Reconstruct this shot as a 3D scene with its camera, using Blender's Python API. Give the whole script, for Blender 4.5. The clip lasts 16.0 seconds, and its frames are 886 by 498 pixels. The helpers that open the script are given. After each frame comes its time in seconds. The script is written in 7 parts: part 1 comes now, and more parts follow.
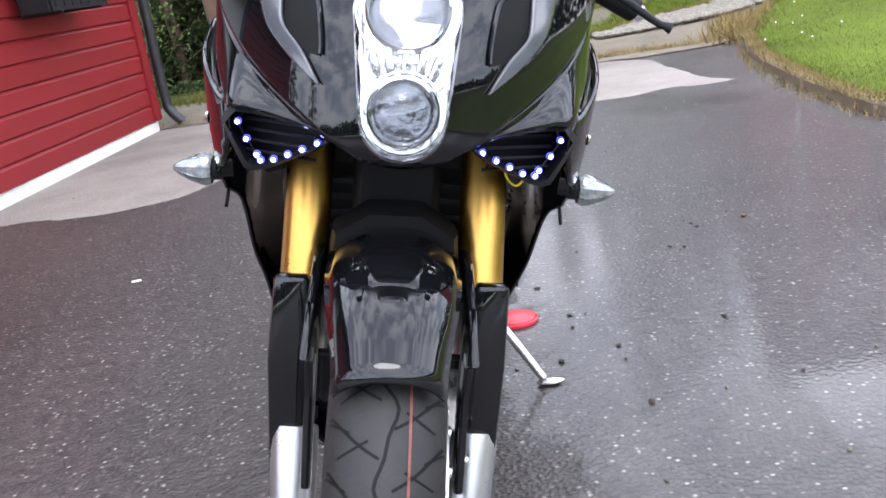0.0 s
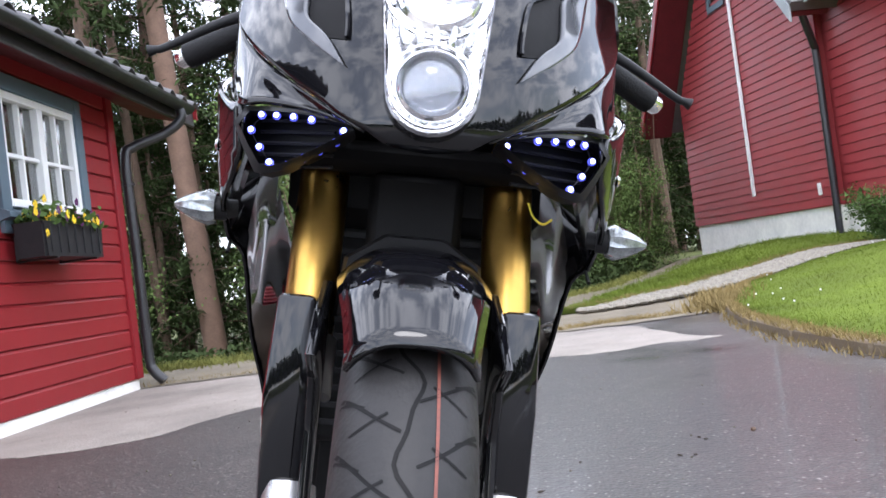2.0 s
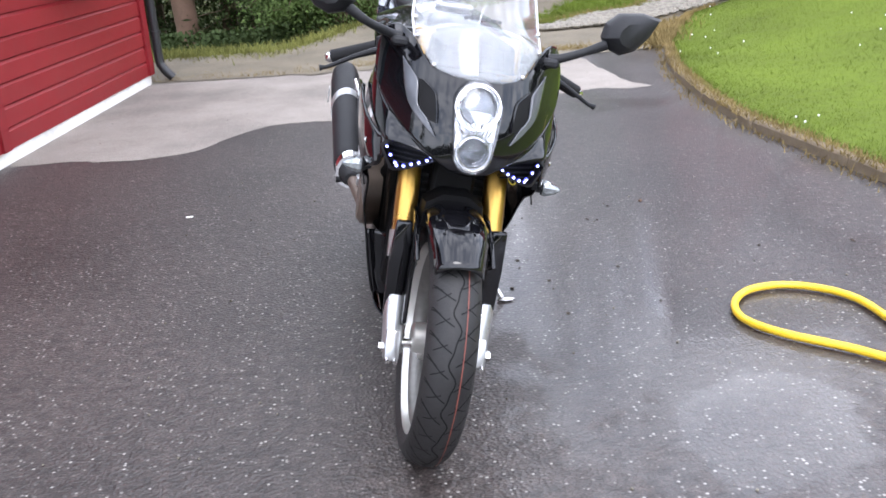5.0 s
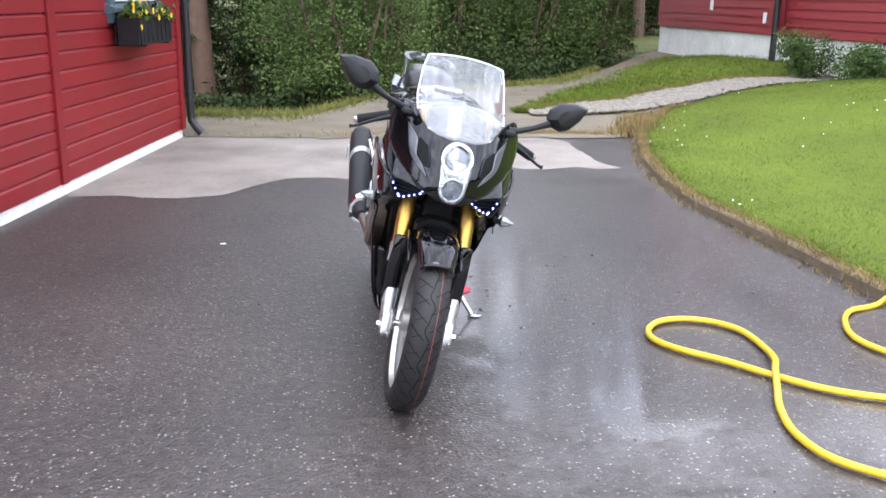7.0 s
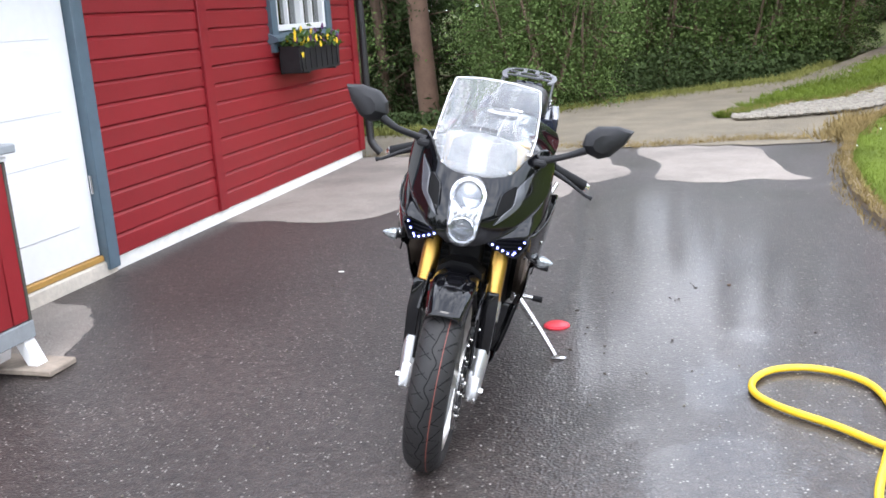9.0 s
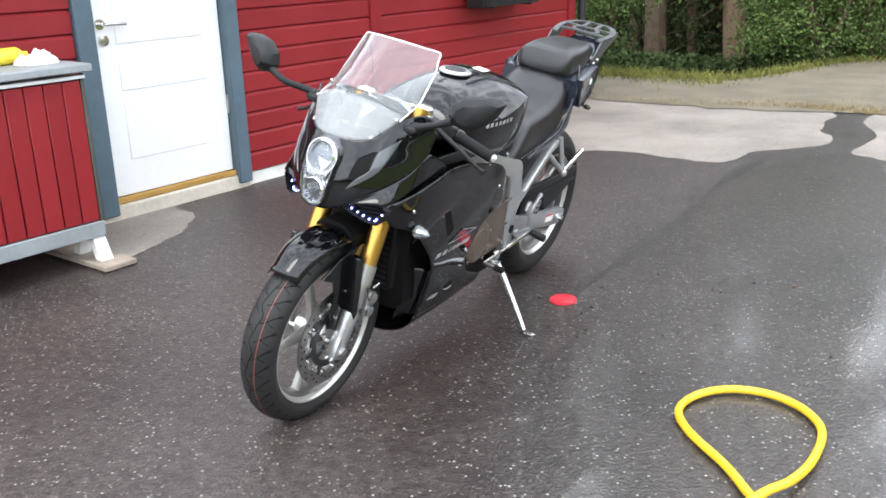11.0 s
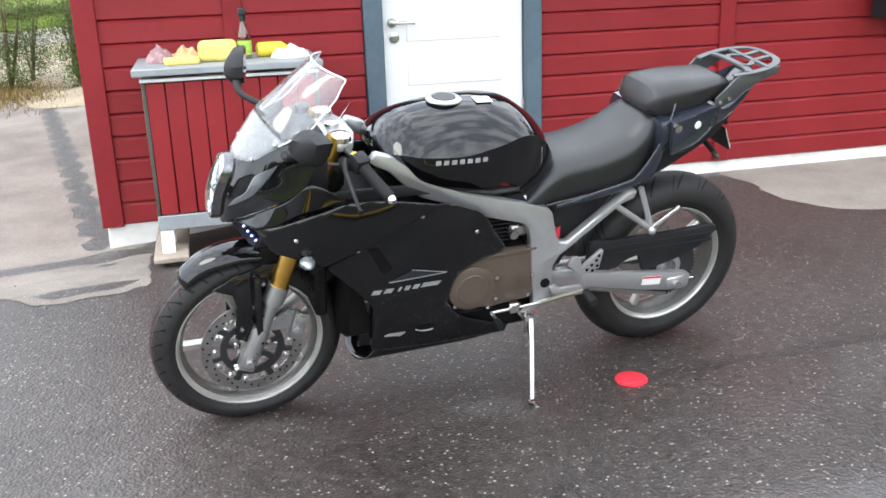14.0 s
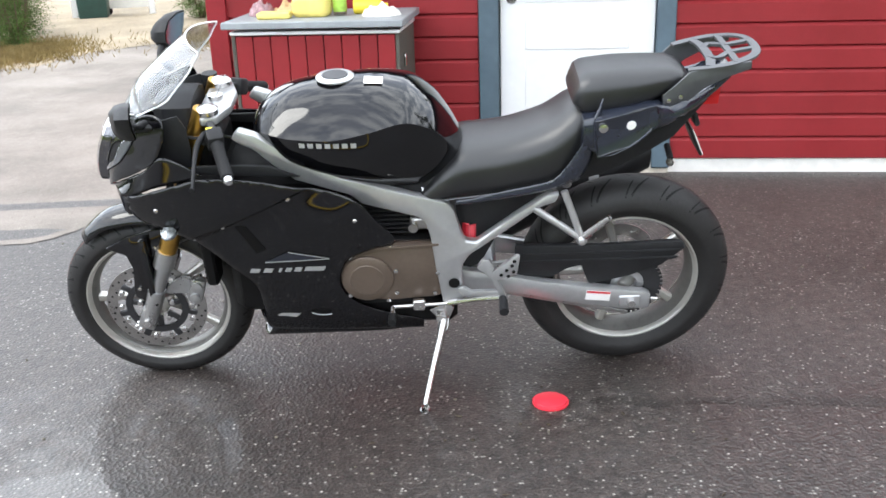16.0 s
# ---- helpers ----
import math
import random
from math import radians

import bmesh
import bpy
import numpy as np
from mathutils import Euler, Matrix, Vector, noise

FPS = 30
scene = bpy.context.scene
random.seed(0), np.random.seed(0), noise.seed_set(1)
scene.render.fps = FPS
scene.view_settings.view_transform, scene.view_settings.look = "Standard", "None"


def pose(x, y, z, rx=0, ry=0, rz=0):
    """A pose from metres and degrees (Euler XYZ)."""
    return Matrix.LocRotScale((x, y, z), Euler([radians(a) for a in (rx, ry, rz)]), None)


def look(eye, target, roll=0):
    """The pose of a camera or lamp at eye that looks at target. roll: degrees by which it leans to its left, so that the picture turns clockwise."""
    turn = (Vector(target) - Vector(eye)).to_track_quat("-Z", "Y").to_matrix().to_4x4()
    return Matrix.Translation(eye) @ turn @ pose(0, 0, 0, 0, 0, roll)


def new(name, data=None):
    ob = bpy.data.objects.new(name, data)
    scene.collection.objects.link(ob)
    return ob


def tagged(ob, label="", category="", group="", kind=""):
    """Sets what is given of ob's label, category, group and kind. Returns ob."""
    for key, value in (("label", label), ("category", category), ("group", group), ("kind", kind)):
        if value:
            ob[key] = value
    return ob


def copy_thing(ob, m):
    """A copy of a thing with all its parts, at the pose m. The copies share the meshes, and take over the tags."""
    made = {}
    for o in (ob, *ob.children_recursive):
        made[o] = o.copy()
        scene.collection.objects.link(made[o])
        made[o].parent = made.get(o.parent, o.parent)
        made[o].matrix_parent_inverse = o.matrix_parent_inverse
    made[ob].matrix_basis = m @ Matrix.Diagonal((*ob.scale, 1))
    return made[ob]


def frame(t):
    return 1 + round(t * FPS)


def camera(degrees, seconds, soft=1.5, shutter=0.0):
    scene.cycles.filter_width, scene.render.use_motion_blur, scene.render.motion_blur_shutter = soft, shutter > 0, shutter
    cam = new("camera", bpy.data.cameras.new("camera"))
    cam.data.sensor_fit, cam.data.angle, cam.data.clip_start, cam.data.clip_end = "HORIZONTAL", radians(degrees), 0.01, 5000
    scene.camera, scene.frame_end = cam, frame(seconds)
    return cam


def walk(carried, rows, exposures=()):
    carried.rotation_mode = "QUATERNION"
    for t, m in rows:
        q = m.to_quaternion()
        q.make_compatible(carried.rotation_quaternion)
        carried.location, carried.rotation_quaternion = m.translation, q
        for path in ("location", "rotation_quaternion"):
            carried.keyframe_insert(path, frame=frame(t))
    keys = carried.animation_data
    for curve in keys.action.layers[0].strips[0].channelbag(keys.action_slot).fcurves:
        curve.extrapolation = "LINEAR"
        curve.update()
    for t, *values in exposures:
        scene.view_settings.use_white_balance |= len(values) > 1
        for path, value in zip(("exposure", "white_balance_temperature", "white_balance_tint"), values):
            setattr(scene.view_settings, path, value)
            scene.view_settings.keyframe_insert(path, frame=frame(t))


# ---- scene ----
cam = camera(50.9, 16.0, soft=1.65)
PATH = [
    (0, (0.031, -1.047, 0.84), (0.15, 0.863, 0.26), -8.7),
    (0.5, (0.042, -1.021, 0.805), (0.141, 0.93, 0.377), -8.5),
    (1, (0.022, -1.017, 0.684), (0.166, 0.971, 0.51), -8.6),
    (1.5, (-0.018, -0.999, 0.578), (0.166, 0.993, 0.572), -8.2),
    (2, (-0.043, -0.989, 0.56), (0.211, 0.995, 0.605), -7.3),
    (2.5, (-0.053, -0.988, 0.581), (0.23, 0.992, 0.592), -7.0),
    (3, (-0.06, -1.027, 0.686), (0.245, 0.94, 0.487), -6.4),
    (3.5, (-0.063, -1.113, 0.827), (0.296, 0.81, 0.41), -7.4),
    (4, (-0.125, -1.336, 0.985), (0.146, 0.504, 0.25), -7.1),
    (6.5, (-0.377, -2.86, 1.265), (-0.05, -0.963, 0.722), 1.6),
    (7, (-0.38, -2.901, 1.276), (-0.081, -0.995, 0.751), 0.9),
    (7.5, (-0.386, -2.804, 1.283), (-0.14, -0.888, 0.763), 0.1),
    (8, (-0.257, -2.713, 1.28), (-0.177, -0.778, 0.779), -3.1),
    (10.5, (1.26, -2.352, 1.316), (0.55, -0.576, 0.733), -0.2),
    (11, (1.507, -2.162, 1.313), (0.604, -0.486, 0.7), -1.8),
    (11.5, (1.795, -1.965, 1.315), (0.725, -0.401, 0.675), -1.4),
    (12, (1.978, -1.726, 1.332), (0.695, -0.33, 0.695), -1.5),
    (12.5, (2.106, -1.48, 1.315), (0.672, -0.239, 0.682), -5.7),
    (13, (2.345, -1.217, 1.327), (0.794, -0.128, 0.688), -3.3),
    (13.5, (2.477, -0.944, 1.356), (0.781, -0.07, 0.754), -3.6),
    (14, (2.583, -0.644, 1.331), (0.841, 0.137, 0.735), -2.0),
    (14.5, (2.658, -0.336, 1.354), (0.883, 0.355, 0.746), -1.7),
    (15, (2.736, -0.017, 1.326), (0.867, 0.364, 0.725), -3.2),
    (15.5, (2.713, 0.315, 1.359), (0.821, 0.527, 0.746), -0.5),
    (16, (2.69, 0.59, 1.358), (0.813, 0.7, 0.677), -1.8),
]
walk(cam, [(t, look(eye, target, roll)) for t, eye, target, roll in PATH], [(0, 1.5, 6050, 14), (8.2, 1.5, 6050, 14), (10.3, 1.5, 6350, 7), (16, 1.5, 6350, 7)])

# ---------------------------------------------------------------- light
world = bpy.data.worlds.new("sky")
scene.world = world
world.use_nodes = True
wn, wl = world.node_tree.nodes, world.node_tree.links
bg = wn["Background"]
sky = wn.new("ShaderNodeTexSky")
sky.sky_type = 'NISHITA'
sky.sun_disc = False
sky.sun_elevation = radians(48)
sky.sun_rotation = radians(172)
cloud_co = wn.new("ShaderNodeTexCoord")
cloud_map = wn.new("ShaderNodeMapping")
cloud_map.inputs["Scale"].default_value = (1.0, 1.0, 2.2)
cloud = wn.new("ShaderNodeTexNoise")
cloud.inputs["Scale"].default_value = 5.2
cloud.inputs["Detail"].default_value = 7
cloud.inputs["Roughness"].default_value = 0.6
cloud_ramp = wn.new("ShaderNodeValToRGB")
cloud_ramp.color_ramp.elements[0].position = 0.42
cloud_ramp.color_ramp.elements[0].color = (0.36, 0.36, 0.36, 1)
cloud_ramp.color_ramp.elements[1].position = 0.58
cloud_mix = wn.new("ShaderNodeMixRGB")
cloud_mix.inputs["Color2"].default_value = (12.2, 12.4, 12.9, 1)
wl.new(cloud_co.outputs["Generated"], cloud_map.inputs["Vector"])
wl.new(cloud_map.outputs["Vector"], cloud.inputs["Vector"])
wl.new(cloud.outputs["Fac"], cloud_ramp.inputs["Fac"])
wl.new(cloud_ramp.outputs["Color"], cloud_mix.inputs["Fac"])
wl.new(sky.outputs["Color"], cloud_mix.inputs["Color1"])
wl.new(cloud_mix.outputs["Color"], bg.inputs["Color"])
bg.inputs["Strength"].default_value = 0.13

sun_data = bpy.data.lights.new("sun", 'SUN')
sun_data.energy = 0.6
sun_data.angle = radians(25)
sun_data.color = (1.0, 0.96, 0.9)
sun_lamp = new("sun", sun_data)
sun_lamp.matrix_world = look((1, -7, 11), (0, 0, 0))


# ---------------------------------------------------------------- mesh helpers
from mathutils import geometry


def fill(ring, step):
    """Even small facets inside a closed flat line of 2D points."""
    ring = [Vector((float(p[0]), float(p[1]))) for p in ring]
    n = len(ring)
    X, Y = np.array([p.x for p in ring]), np.array([p.y for p in ring])
    X2, Y2 = np.roll(X, -1), np.roll(Y, -1)
    pts = list(ring)
    for i, u in enumerate(np.arange(X.min(), X.max(), step)):
        for v in np.arange(Y.min(), Y.max(), step):
            w = v + (step / 2 if i % 2 else 0)
            across = (Y > w) != (Y2 > w)
            cuts = (X2 - X)[across] * (w - Y[across]) / (Y2 - Y)[across] + X[across]
            if (cuts > u).sum() % 2 and np.hypot(X - u, Y - w).min() > step * .45:
                pts.append(Vector((float(u), float(w))))
    vs, _, fs, *_ = geometry.delaunay_2d_cdt(pts, [(i, (i + 1) % n) for i in range(n)], [], 1, 1e-6)
    return vs, [tuple(f) for f in fs]


def join(*pieces):
    vs, fs = [], []
    for v, f in pieces:
        n = len(vs)
        vs += [tuple(p) for p in v]
        fs += [tuple(i + n for i in face) for face in f]
    return vs, fs


def moved(piece, m):
    v, f = piece
    return [tuple(m @ Vector(p)) for p in v], f


def mirrored(piece):
    v, f = piece
    return [(-p[0], p[1], p[2]) for p in v], [tuple(reversed(face)) for face in f]


def both(piece):
    return join(piece, mirrored(piece))


def loft(rings, closed=True, caps=True):
    n = len(rings[0])
    vs = [tuple(p) for r in rings for p in r]
    fs = []
    for i in range(len(rings) - 1):
        for j in range(n if closed else n - 1):
            k = (j + 1) % n
            fs.append((i * n + j, i * n + k, (i + 1) * n + k, (i + 1) * n + j))
    if caps and closed:
        fs.append(tuple(reversed(range(n))))
        fs.append(tuple((len(rings) - 1) * n + j for j in range(n)))
    return vs, fs


def box(x0, x1, y0, y1, z0, z1, bevel=0.0, seg=1):
    bm = bmesh.new()
    bmesh.ops.create_cube(bm, size=1)
    for v in bm.verts:
        v.co = (x0 + (v.co.x + .5) * (x1 - x0), y0 + (v.co.y + .5) * (y1 - y0), z0 + (v.co.z + .5) * (z1 - z0))
    if bevel:
        bmesh.ops.bevel(bm, geom=bm.edges[:], offset=bevel, segments=seg, affect='EDGES', profile=0.5)
    bm.verts.index_update()
    out = [tuple(v.co) for v in bm.verts], [tuple(v.index for v in f.verts) for f in bm.faces]
    bm.free()
    return out


def prism(poly, a0, a1, axis="X", bevel=0.0, seg=2):
    """A flat polygon made solid between a0 and a1 along an axis. X: poly is (y, z); Y: (x, z); Z: (x, y)."""
    def place(p, a):
        return {"X": (a, p[0], p[1]), "Y": (p[0], a, p[1]), "Z": (p[0], p[1], a)}[axis]
    bm = bmesh.new()
    lo = [bm.verts.new(place(p, a0)) for p in poly]
    hi = [bm.verts.new(place(p, a1)) for p in poly]
    n = len(poly)
    bm.faces.new(lo)
    bm.faces.new(list(reversed(hi)))
    for i in range(n):
        bm.faces.new((lo[(i + 1) % n], lo[i], hi[i], hi[(i + 1) % n]))
    bmesh.ops.recalc_face_normals(bm, faces=bm.faces[:])
    if bevel:
        bmesh.ops.bevel(bm, geom=bm.edges[:], offset=bevel, segments=seg, affect='EDGES', profile=0.5, clamp_overlap=True)
    bm.verts.index_update()
    out = [tuple(v.co) for v in bm.verts], [tuple(v.index for v in f.verts) for f in bm.faces]
    bm.free()
    return out


def smooth_line(pts, per=6, loop=False):
    pts = [Vector(p) for p in pts]
    n = len(pts)
    out = []
    for i in range(n if loop else n - 1):
        a, b, c, d = (pts[(i - 1) % n] if loop or i else pts[0] * 2 - pts[1], pts[i], pts[(i + 1) % n],
                      pts[(i + 2) % n] if loop or i + 2 < n else pts[-1] * 2 - pts[-2])
        for k in range(per):
            t = k / per
            out.append(0.5 * ((2 * b) + (c - a) * t + (2 * a - 5 * b + 4 * c - d) * t * t + (3 * b - a - 3 * c + d) * t ** 3))
    if not loop:
        out.append(pts[-1])
    return out


def tube(pts, r, n=10, per=5, smooth=True, caps=True):
    """A round bar along a line; r may be a list with one radius for each given point."""
    line = smooth_line(pts, per) if smooth and len(pts) > 2 else [Vector(p) for p in pts]
    m = len(line)
    if isinstance(r, (int, float)):
        rad = [r] * m
    else:
        rad = [float(np.interp(i / (m - 1) * (len(r) - 1), range(len(r)), r)) for i in range(m)]
    rings, up = [], None
    for i, p in enumerate(line):
        d = (line[min(i + 1, m - 1)] - line[max(i - 1, 0)]).normalized()
        if up is None:
            up = Vector((0, 0, 1)) if abs(d.z) < .9 else Vector((1, 0, 0))
        side = d.cross(up).normalized()
        up = side.cross(d).normalized()
        rings.append([p + (side * math.cos(a) + up * math.sin(a)) * rad[i] for a in [2 * math.pi * k / n for k in range(n)]])
    return loft(rings, caps=caps)


def lathe(profile, n=48, centre=(0, 0, 0), close=False):
    """Turn a profile of (radius, x) about the X axis."""
    rings = []
    for r, x in profile + ([profile[0]] if close else []):
        rings.append([(centre[0] + x, centre[1] + r * math.cos(2 * math.pi * k / n), centre[2] + r * math.sin(2 * math.pi * k / n)) for k in range(n)])
    return loft(rings, caps=not close)


def rod(a, b, r, n=12):
    return tube([a, b], r, n, smooth=False)


def sheet(rows):
    n = len(rows[0])
    vs = [tuple(p) for r in rows for p in r]
    fs = [(i * n + j, i * n + j + 1, (i + 1) * n + j + 1, (i + 1) * n + j) for i in range(len(rows) - 1) for j in range(n - 1)]
    return vs, fs


def ball(c, rx, ry=None, rz=None, n=10):
    ry, rz = ry or rx, rz or rx
    rings = []
    for i in range(1, n // 2 + 2):
        a = math.pi * (i - .5) / (n // 2 + 1)
        rings.append([(c[0] + rx * math.sin(a) * math.cos(2 * math.pi * k / n), c[1] + ry * math.sin(a) * math.sin(2 * math.pi * k / n), c[2] - rz * math.cos(a)) for k in range(n)])
    return loft(rings)


def spline(x, xs, ys):
    """A smooth line through given values, with no overshoot."""
    n = len(xs)
    x = min(max(x, xs[0]), xs[-1])
    d = [(ys[i + 1] - ys[i]) / (xs[i + 1] - xs[i]) for i in range(n - 1)]
    m = [d[0]] + [0 if d[i - 1] * d[i] <= 0 else 2 * d[i - 1] * d[i] / (d[i - 1] + d[i]) for i in range(1, n - 1)] + [d[-1]]
    i = min(n - 2, max(0, int(np.searchsorted(xs, x)) - 1))
    h = xs[i + 1] - xs[i]
    t = (x - xs[i]) / h
    return float((1 + 2 * t) * (1 - t) ** 2 * ys[i] + t * (1 - t) ** 2 * h * m[i] + t * t * (3 - 2 * t) * ys[i + 1] + t * t * (t - 1) * h * m[i + 1])


def mesh_of(name, piece, mat, smooth=True):
    me = bpy.data.meshes.new(name)
    me.from_pydata(piece[0], [], piece[1])
    if mat:
        me.materials.append(mat)
    if smooth:
        me.shade_smooth()
        me.set_sharp_from_angle(angle=radians(38))
    me.update()
    return me


def part(name, piece, mat, parent, label="", smooth=True, solid=0.0):
    ob = new(name, mesh_of(name, piece, mat, smooth))
    ob.parent = parent
    if label:
        ob["label"] = label
    if solid:
        mod = ob.modifiers.new("thickness", 'SOLIDIFY')
        mod.thickness = solid
        mod.offset = 0
    return ob


def thing(name, m, label, category, group="", kind=""):
    ob = new(name)
    ob.empty_display_size = 0.1
    ob.matrix_world = m
    return tagged(ob, label, category, group, kind)


def single(name, piece, mat, label, category, group="", kind="", m=None, smooth=True):
    ob = new(name, mesh_of(name, piece, mat, smooth))
    if m:
        ob.matrix_world = m
    return tagged(ob, label, category, group, kind)


# ---------------------------------------------------------------- materials
def pbr(name, color, rough=0.5, metal=0.0, vary=0.25, scale=8.0, bump=0.0, bump_scale=60.0, rough_vary=0.15, coat=0.0, spread=0.0, fine=6.0, spec=0.5):
    """A surface with wear at two scales; spread: how far alike pieces differ."""
    m = bpy.data.materials.new(name)
    m.use_nodes = True
    nt, links = m.node_tree.nodes, m.node_tree.links
    b = nt["Principled BSDF"]
    co = nt.new("ShaderNodeTexCoord")
    big = nt.new("ShaderNodeTexNoise")
    big.inputs["Scale"].default_value = scale
    big.inputs["Detail"].default_value = 5
    small = nt.new("ShaderNodeTexNoise")
    small.inputs["Scale"].default_value = scale * fine
    small.inputs["Detail"].default_value = 3
    links.new(co.outputs["Object"], big.inputs["Vector"])
    links.new(co.outputs["Object"], small.inputs["Vector"])
    add = nt.new("ShaderNodeMath")
    add.operation = 'MULTIPLY_ADD'
    add.inputs[1].default_value = 0.6
    half = nt.new("ShaderNodeMath")
    half.operation = 'MULTIPLY'
    half.inputs[1].default_value = 0.4
    links.new(small.outputs["Fac"], half.inputs[0])
    links.new(big.outputs["Fac"], add.inputs[0])
    links.new(half.outputs[0], add.inputs[2])
    last = add.outputs[0]
    if spread:
        info = nt.new("ShaderNodeObjectInfo")
        sp = nt.new("ShaderNodeMath")
        sp.operation = 'MULTIPLY_ADD'
        sp.inputs[1].default_value = spread
        links.new(info.outputs["Random"], sp.inputs[0])
        links.new(last, sp.inputs[2])
        last = sp.outputs[0]
    rng = nt.new("ShaderNodeMapRange")
    rng.inputs["From Min"].default_value = 0.3
    rng.inputs["From Max"].default_value = 0.7 + spread
    rng.inputs["To Min"].default_value = 1 - vary
    rng.inputs["To Max"].default_value = 1 + vary
    links.new(last, rng.inputs["Value"])
    tint = nt.new("ShaderNodeVectorMath")
    tint.operation = 'SCALE'
    tint.inputs[0].default_value = color
    links.new(rng.outputs["Result"], tint.inputs["Scale"])
    links.new(tint.outputs["Vector"], b.inputs["Base Color"])
    rr = nt.new("ShaderNodeMapRange")
    rr.inputs["From Min"].default_value = 0.3
    rr.inputs["From Max"].default_value = 0.7
    rr.inputs["To Min"].default_value = max(0.02, rough * (1 - rough_vary))
    rr.inputs["To Max"].default_value = min(1, rough * (1 + rough_vary))
    links.new(add.outputs[0], rr.inputs["Value"])
    links.new(rr.outputs["Result"], b.inputs["Roughness"])
    b.inputs["Metallic"].default_value = metal
    b.inputs["Coat Weight"].default_value = coat
    b.inputs["Specular IOR Level"].default_value = spec
    b.inputs["Coat Roughness"].default_value = 0.05
    if bump:
        bn = nt.new("ShaderNodeTexNoise")
        bn.inputs["Scale"].default_value = bump_scale
        bn.inputs["Detail"].default_value = 4
        bu = nt.new("ShaderNodeBump")
        bu.inputs["Strength"].default_value = bump
        bu.inputs["Distance"].default_value = 0.01
        links.new(co.outputs["Object"], bn.inputs["Vector"])
        links.new(bn.outputs["Fac"], bu.inputs["Height"])
        links.new(bu.outputs["Normal"], b.inputs["Normal"])
    return m


def emitter(name, color, strength):
    m = bpy.data.materials.new(name)
    m.use_nodes = True
    b = m.node_tree.nodes["Principled BSDF"]
    b.inputs["Base Color"].default_value = (*color, 1)
    b.inputs["Emission Color"].default_value = (*color, 1)
    b.inputs["Emission Strength"].default_value = strength
    return m


def clear(name, tint, gloss=0.08, dots=0.0, haze=0.0):
    """Thin clear plastic or glass: mostly see-through with a mirror-like skin; dots: a printed grid of pale dots."""
    m = bpy.data.materials.new(name)
    m.use_nodes = True
    nt, links = m.node_tree.nodes, m.node_tree.links
    nt.remove(nt["Principled BSDF"])
    out = nt["Material Output"]
    tr = nt.new("ShaderNodeBsdfTransparent")
    tr.inputs["Color"].default_value = (*tint, 1)
    gl = nt.new("ShaderNodeBsdfGlossy")
    gl.inputs["Roughness"].default_value = 0.06
    face = nt.new("ShaderNodeLayerWeight")
    face.inputs["Blend"].default_value = 0.5
    fr = nt.new("ShaderNodeMath")
    fr.operation = 'POWER'
    fr.inputs[1].default_value = 4.0
    links.new(face.outputs["Facing"], fr.inputs[0])
    ad = nt.new("ShaderNodeMath")
    ad.operation = 'ADD'
    ad.use_clamp = True
    ad.inputs[1].default_value = gloss
    mix = nt.new("ShaderNodeMixShader")
    links.new(fr.outputs[0], ad.inputs[0])
    links.new(ad.outputs[0], mix.inputs[0])
    links.new(tr.outputs[0], mix.inputs[1])
    links.new(gl.outputs[0], mix.inputs[2])
    last = mix.outputs[0]
    if haze:
        veil = nt.new("ShaderNodeBsdfDiffuse")
        veil.inputs["Color"].default_value = (0.75, 0.76, 0.78, 1)
        vm = nt.new("ShaderNodeMixShader")
        vm.inputs[0].default_value = haze
        links.new(last, vm.inputs[1])
        links.new(veil.outputs[0], vm.inputs[2])
        last = vm.outputs[0]
    if dots:
        co = nt.new("ShaderNodeTexCoord")
        vo = nt.new("ShaderNodeTexVoronoi")
        vo.inputs["Scale"].default_value = 105
        vo.inputs["Randomness"].default_value = 0.12
        lt = nt.new("ShaderNodeMapRange")
        lt.inputs["From Min"].default_value = 0.26
        lt.inputs["From Max"].default_value = 0.34
        lt.inputs["To Min"].default_value = dots * 0.3
        lt.inputs["To Max"].default_value = dots
        df = nt.new("ShaderNodeBsdfDiffuse")
        df.inputs["Color"].default_value = (0.5, 0.51, 0.52, 1)
        mx = nt.new("ShaderNodeMixShader")
        links.new(co.outputs["Object"], vo.inputs["Vector"])
        links.new(vo.outputs["Distance"], lt.inputs["Value"])
        links.new(lt.outputs["Result"], mx.inputs[0])
        links.new(last, mx.inputs[1])
        links.new(df.outputs[0], mx.inputs[2])
        last = mx.outputs[0]
    links.new(last, out.inputs["Surface"])
    return m


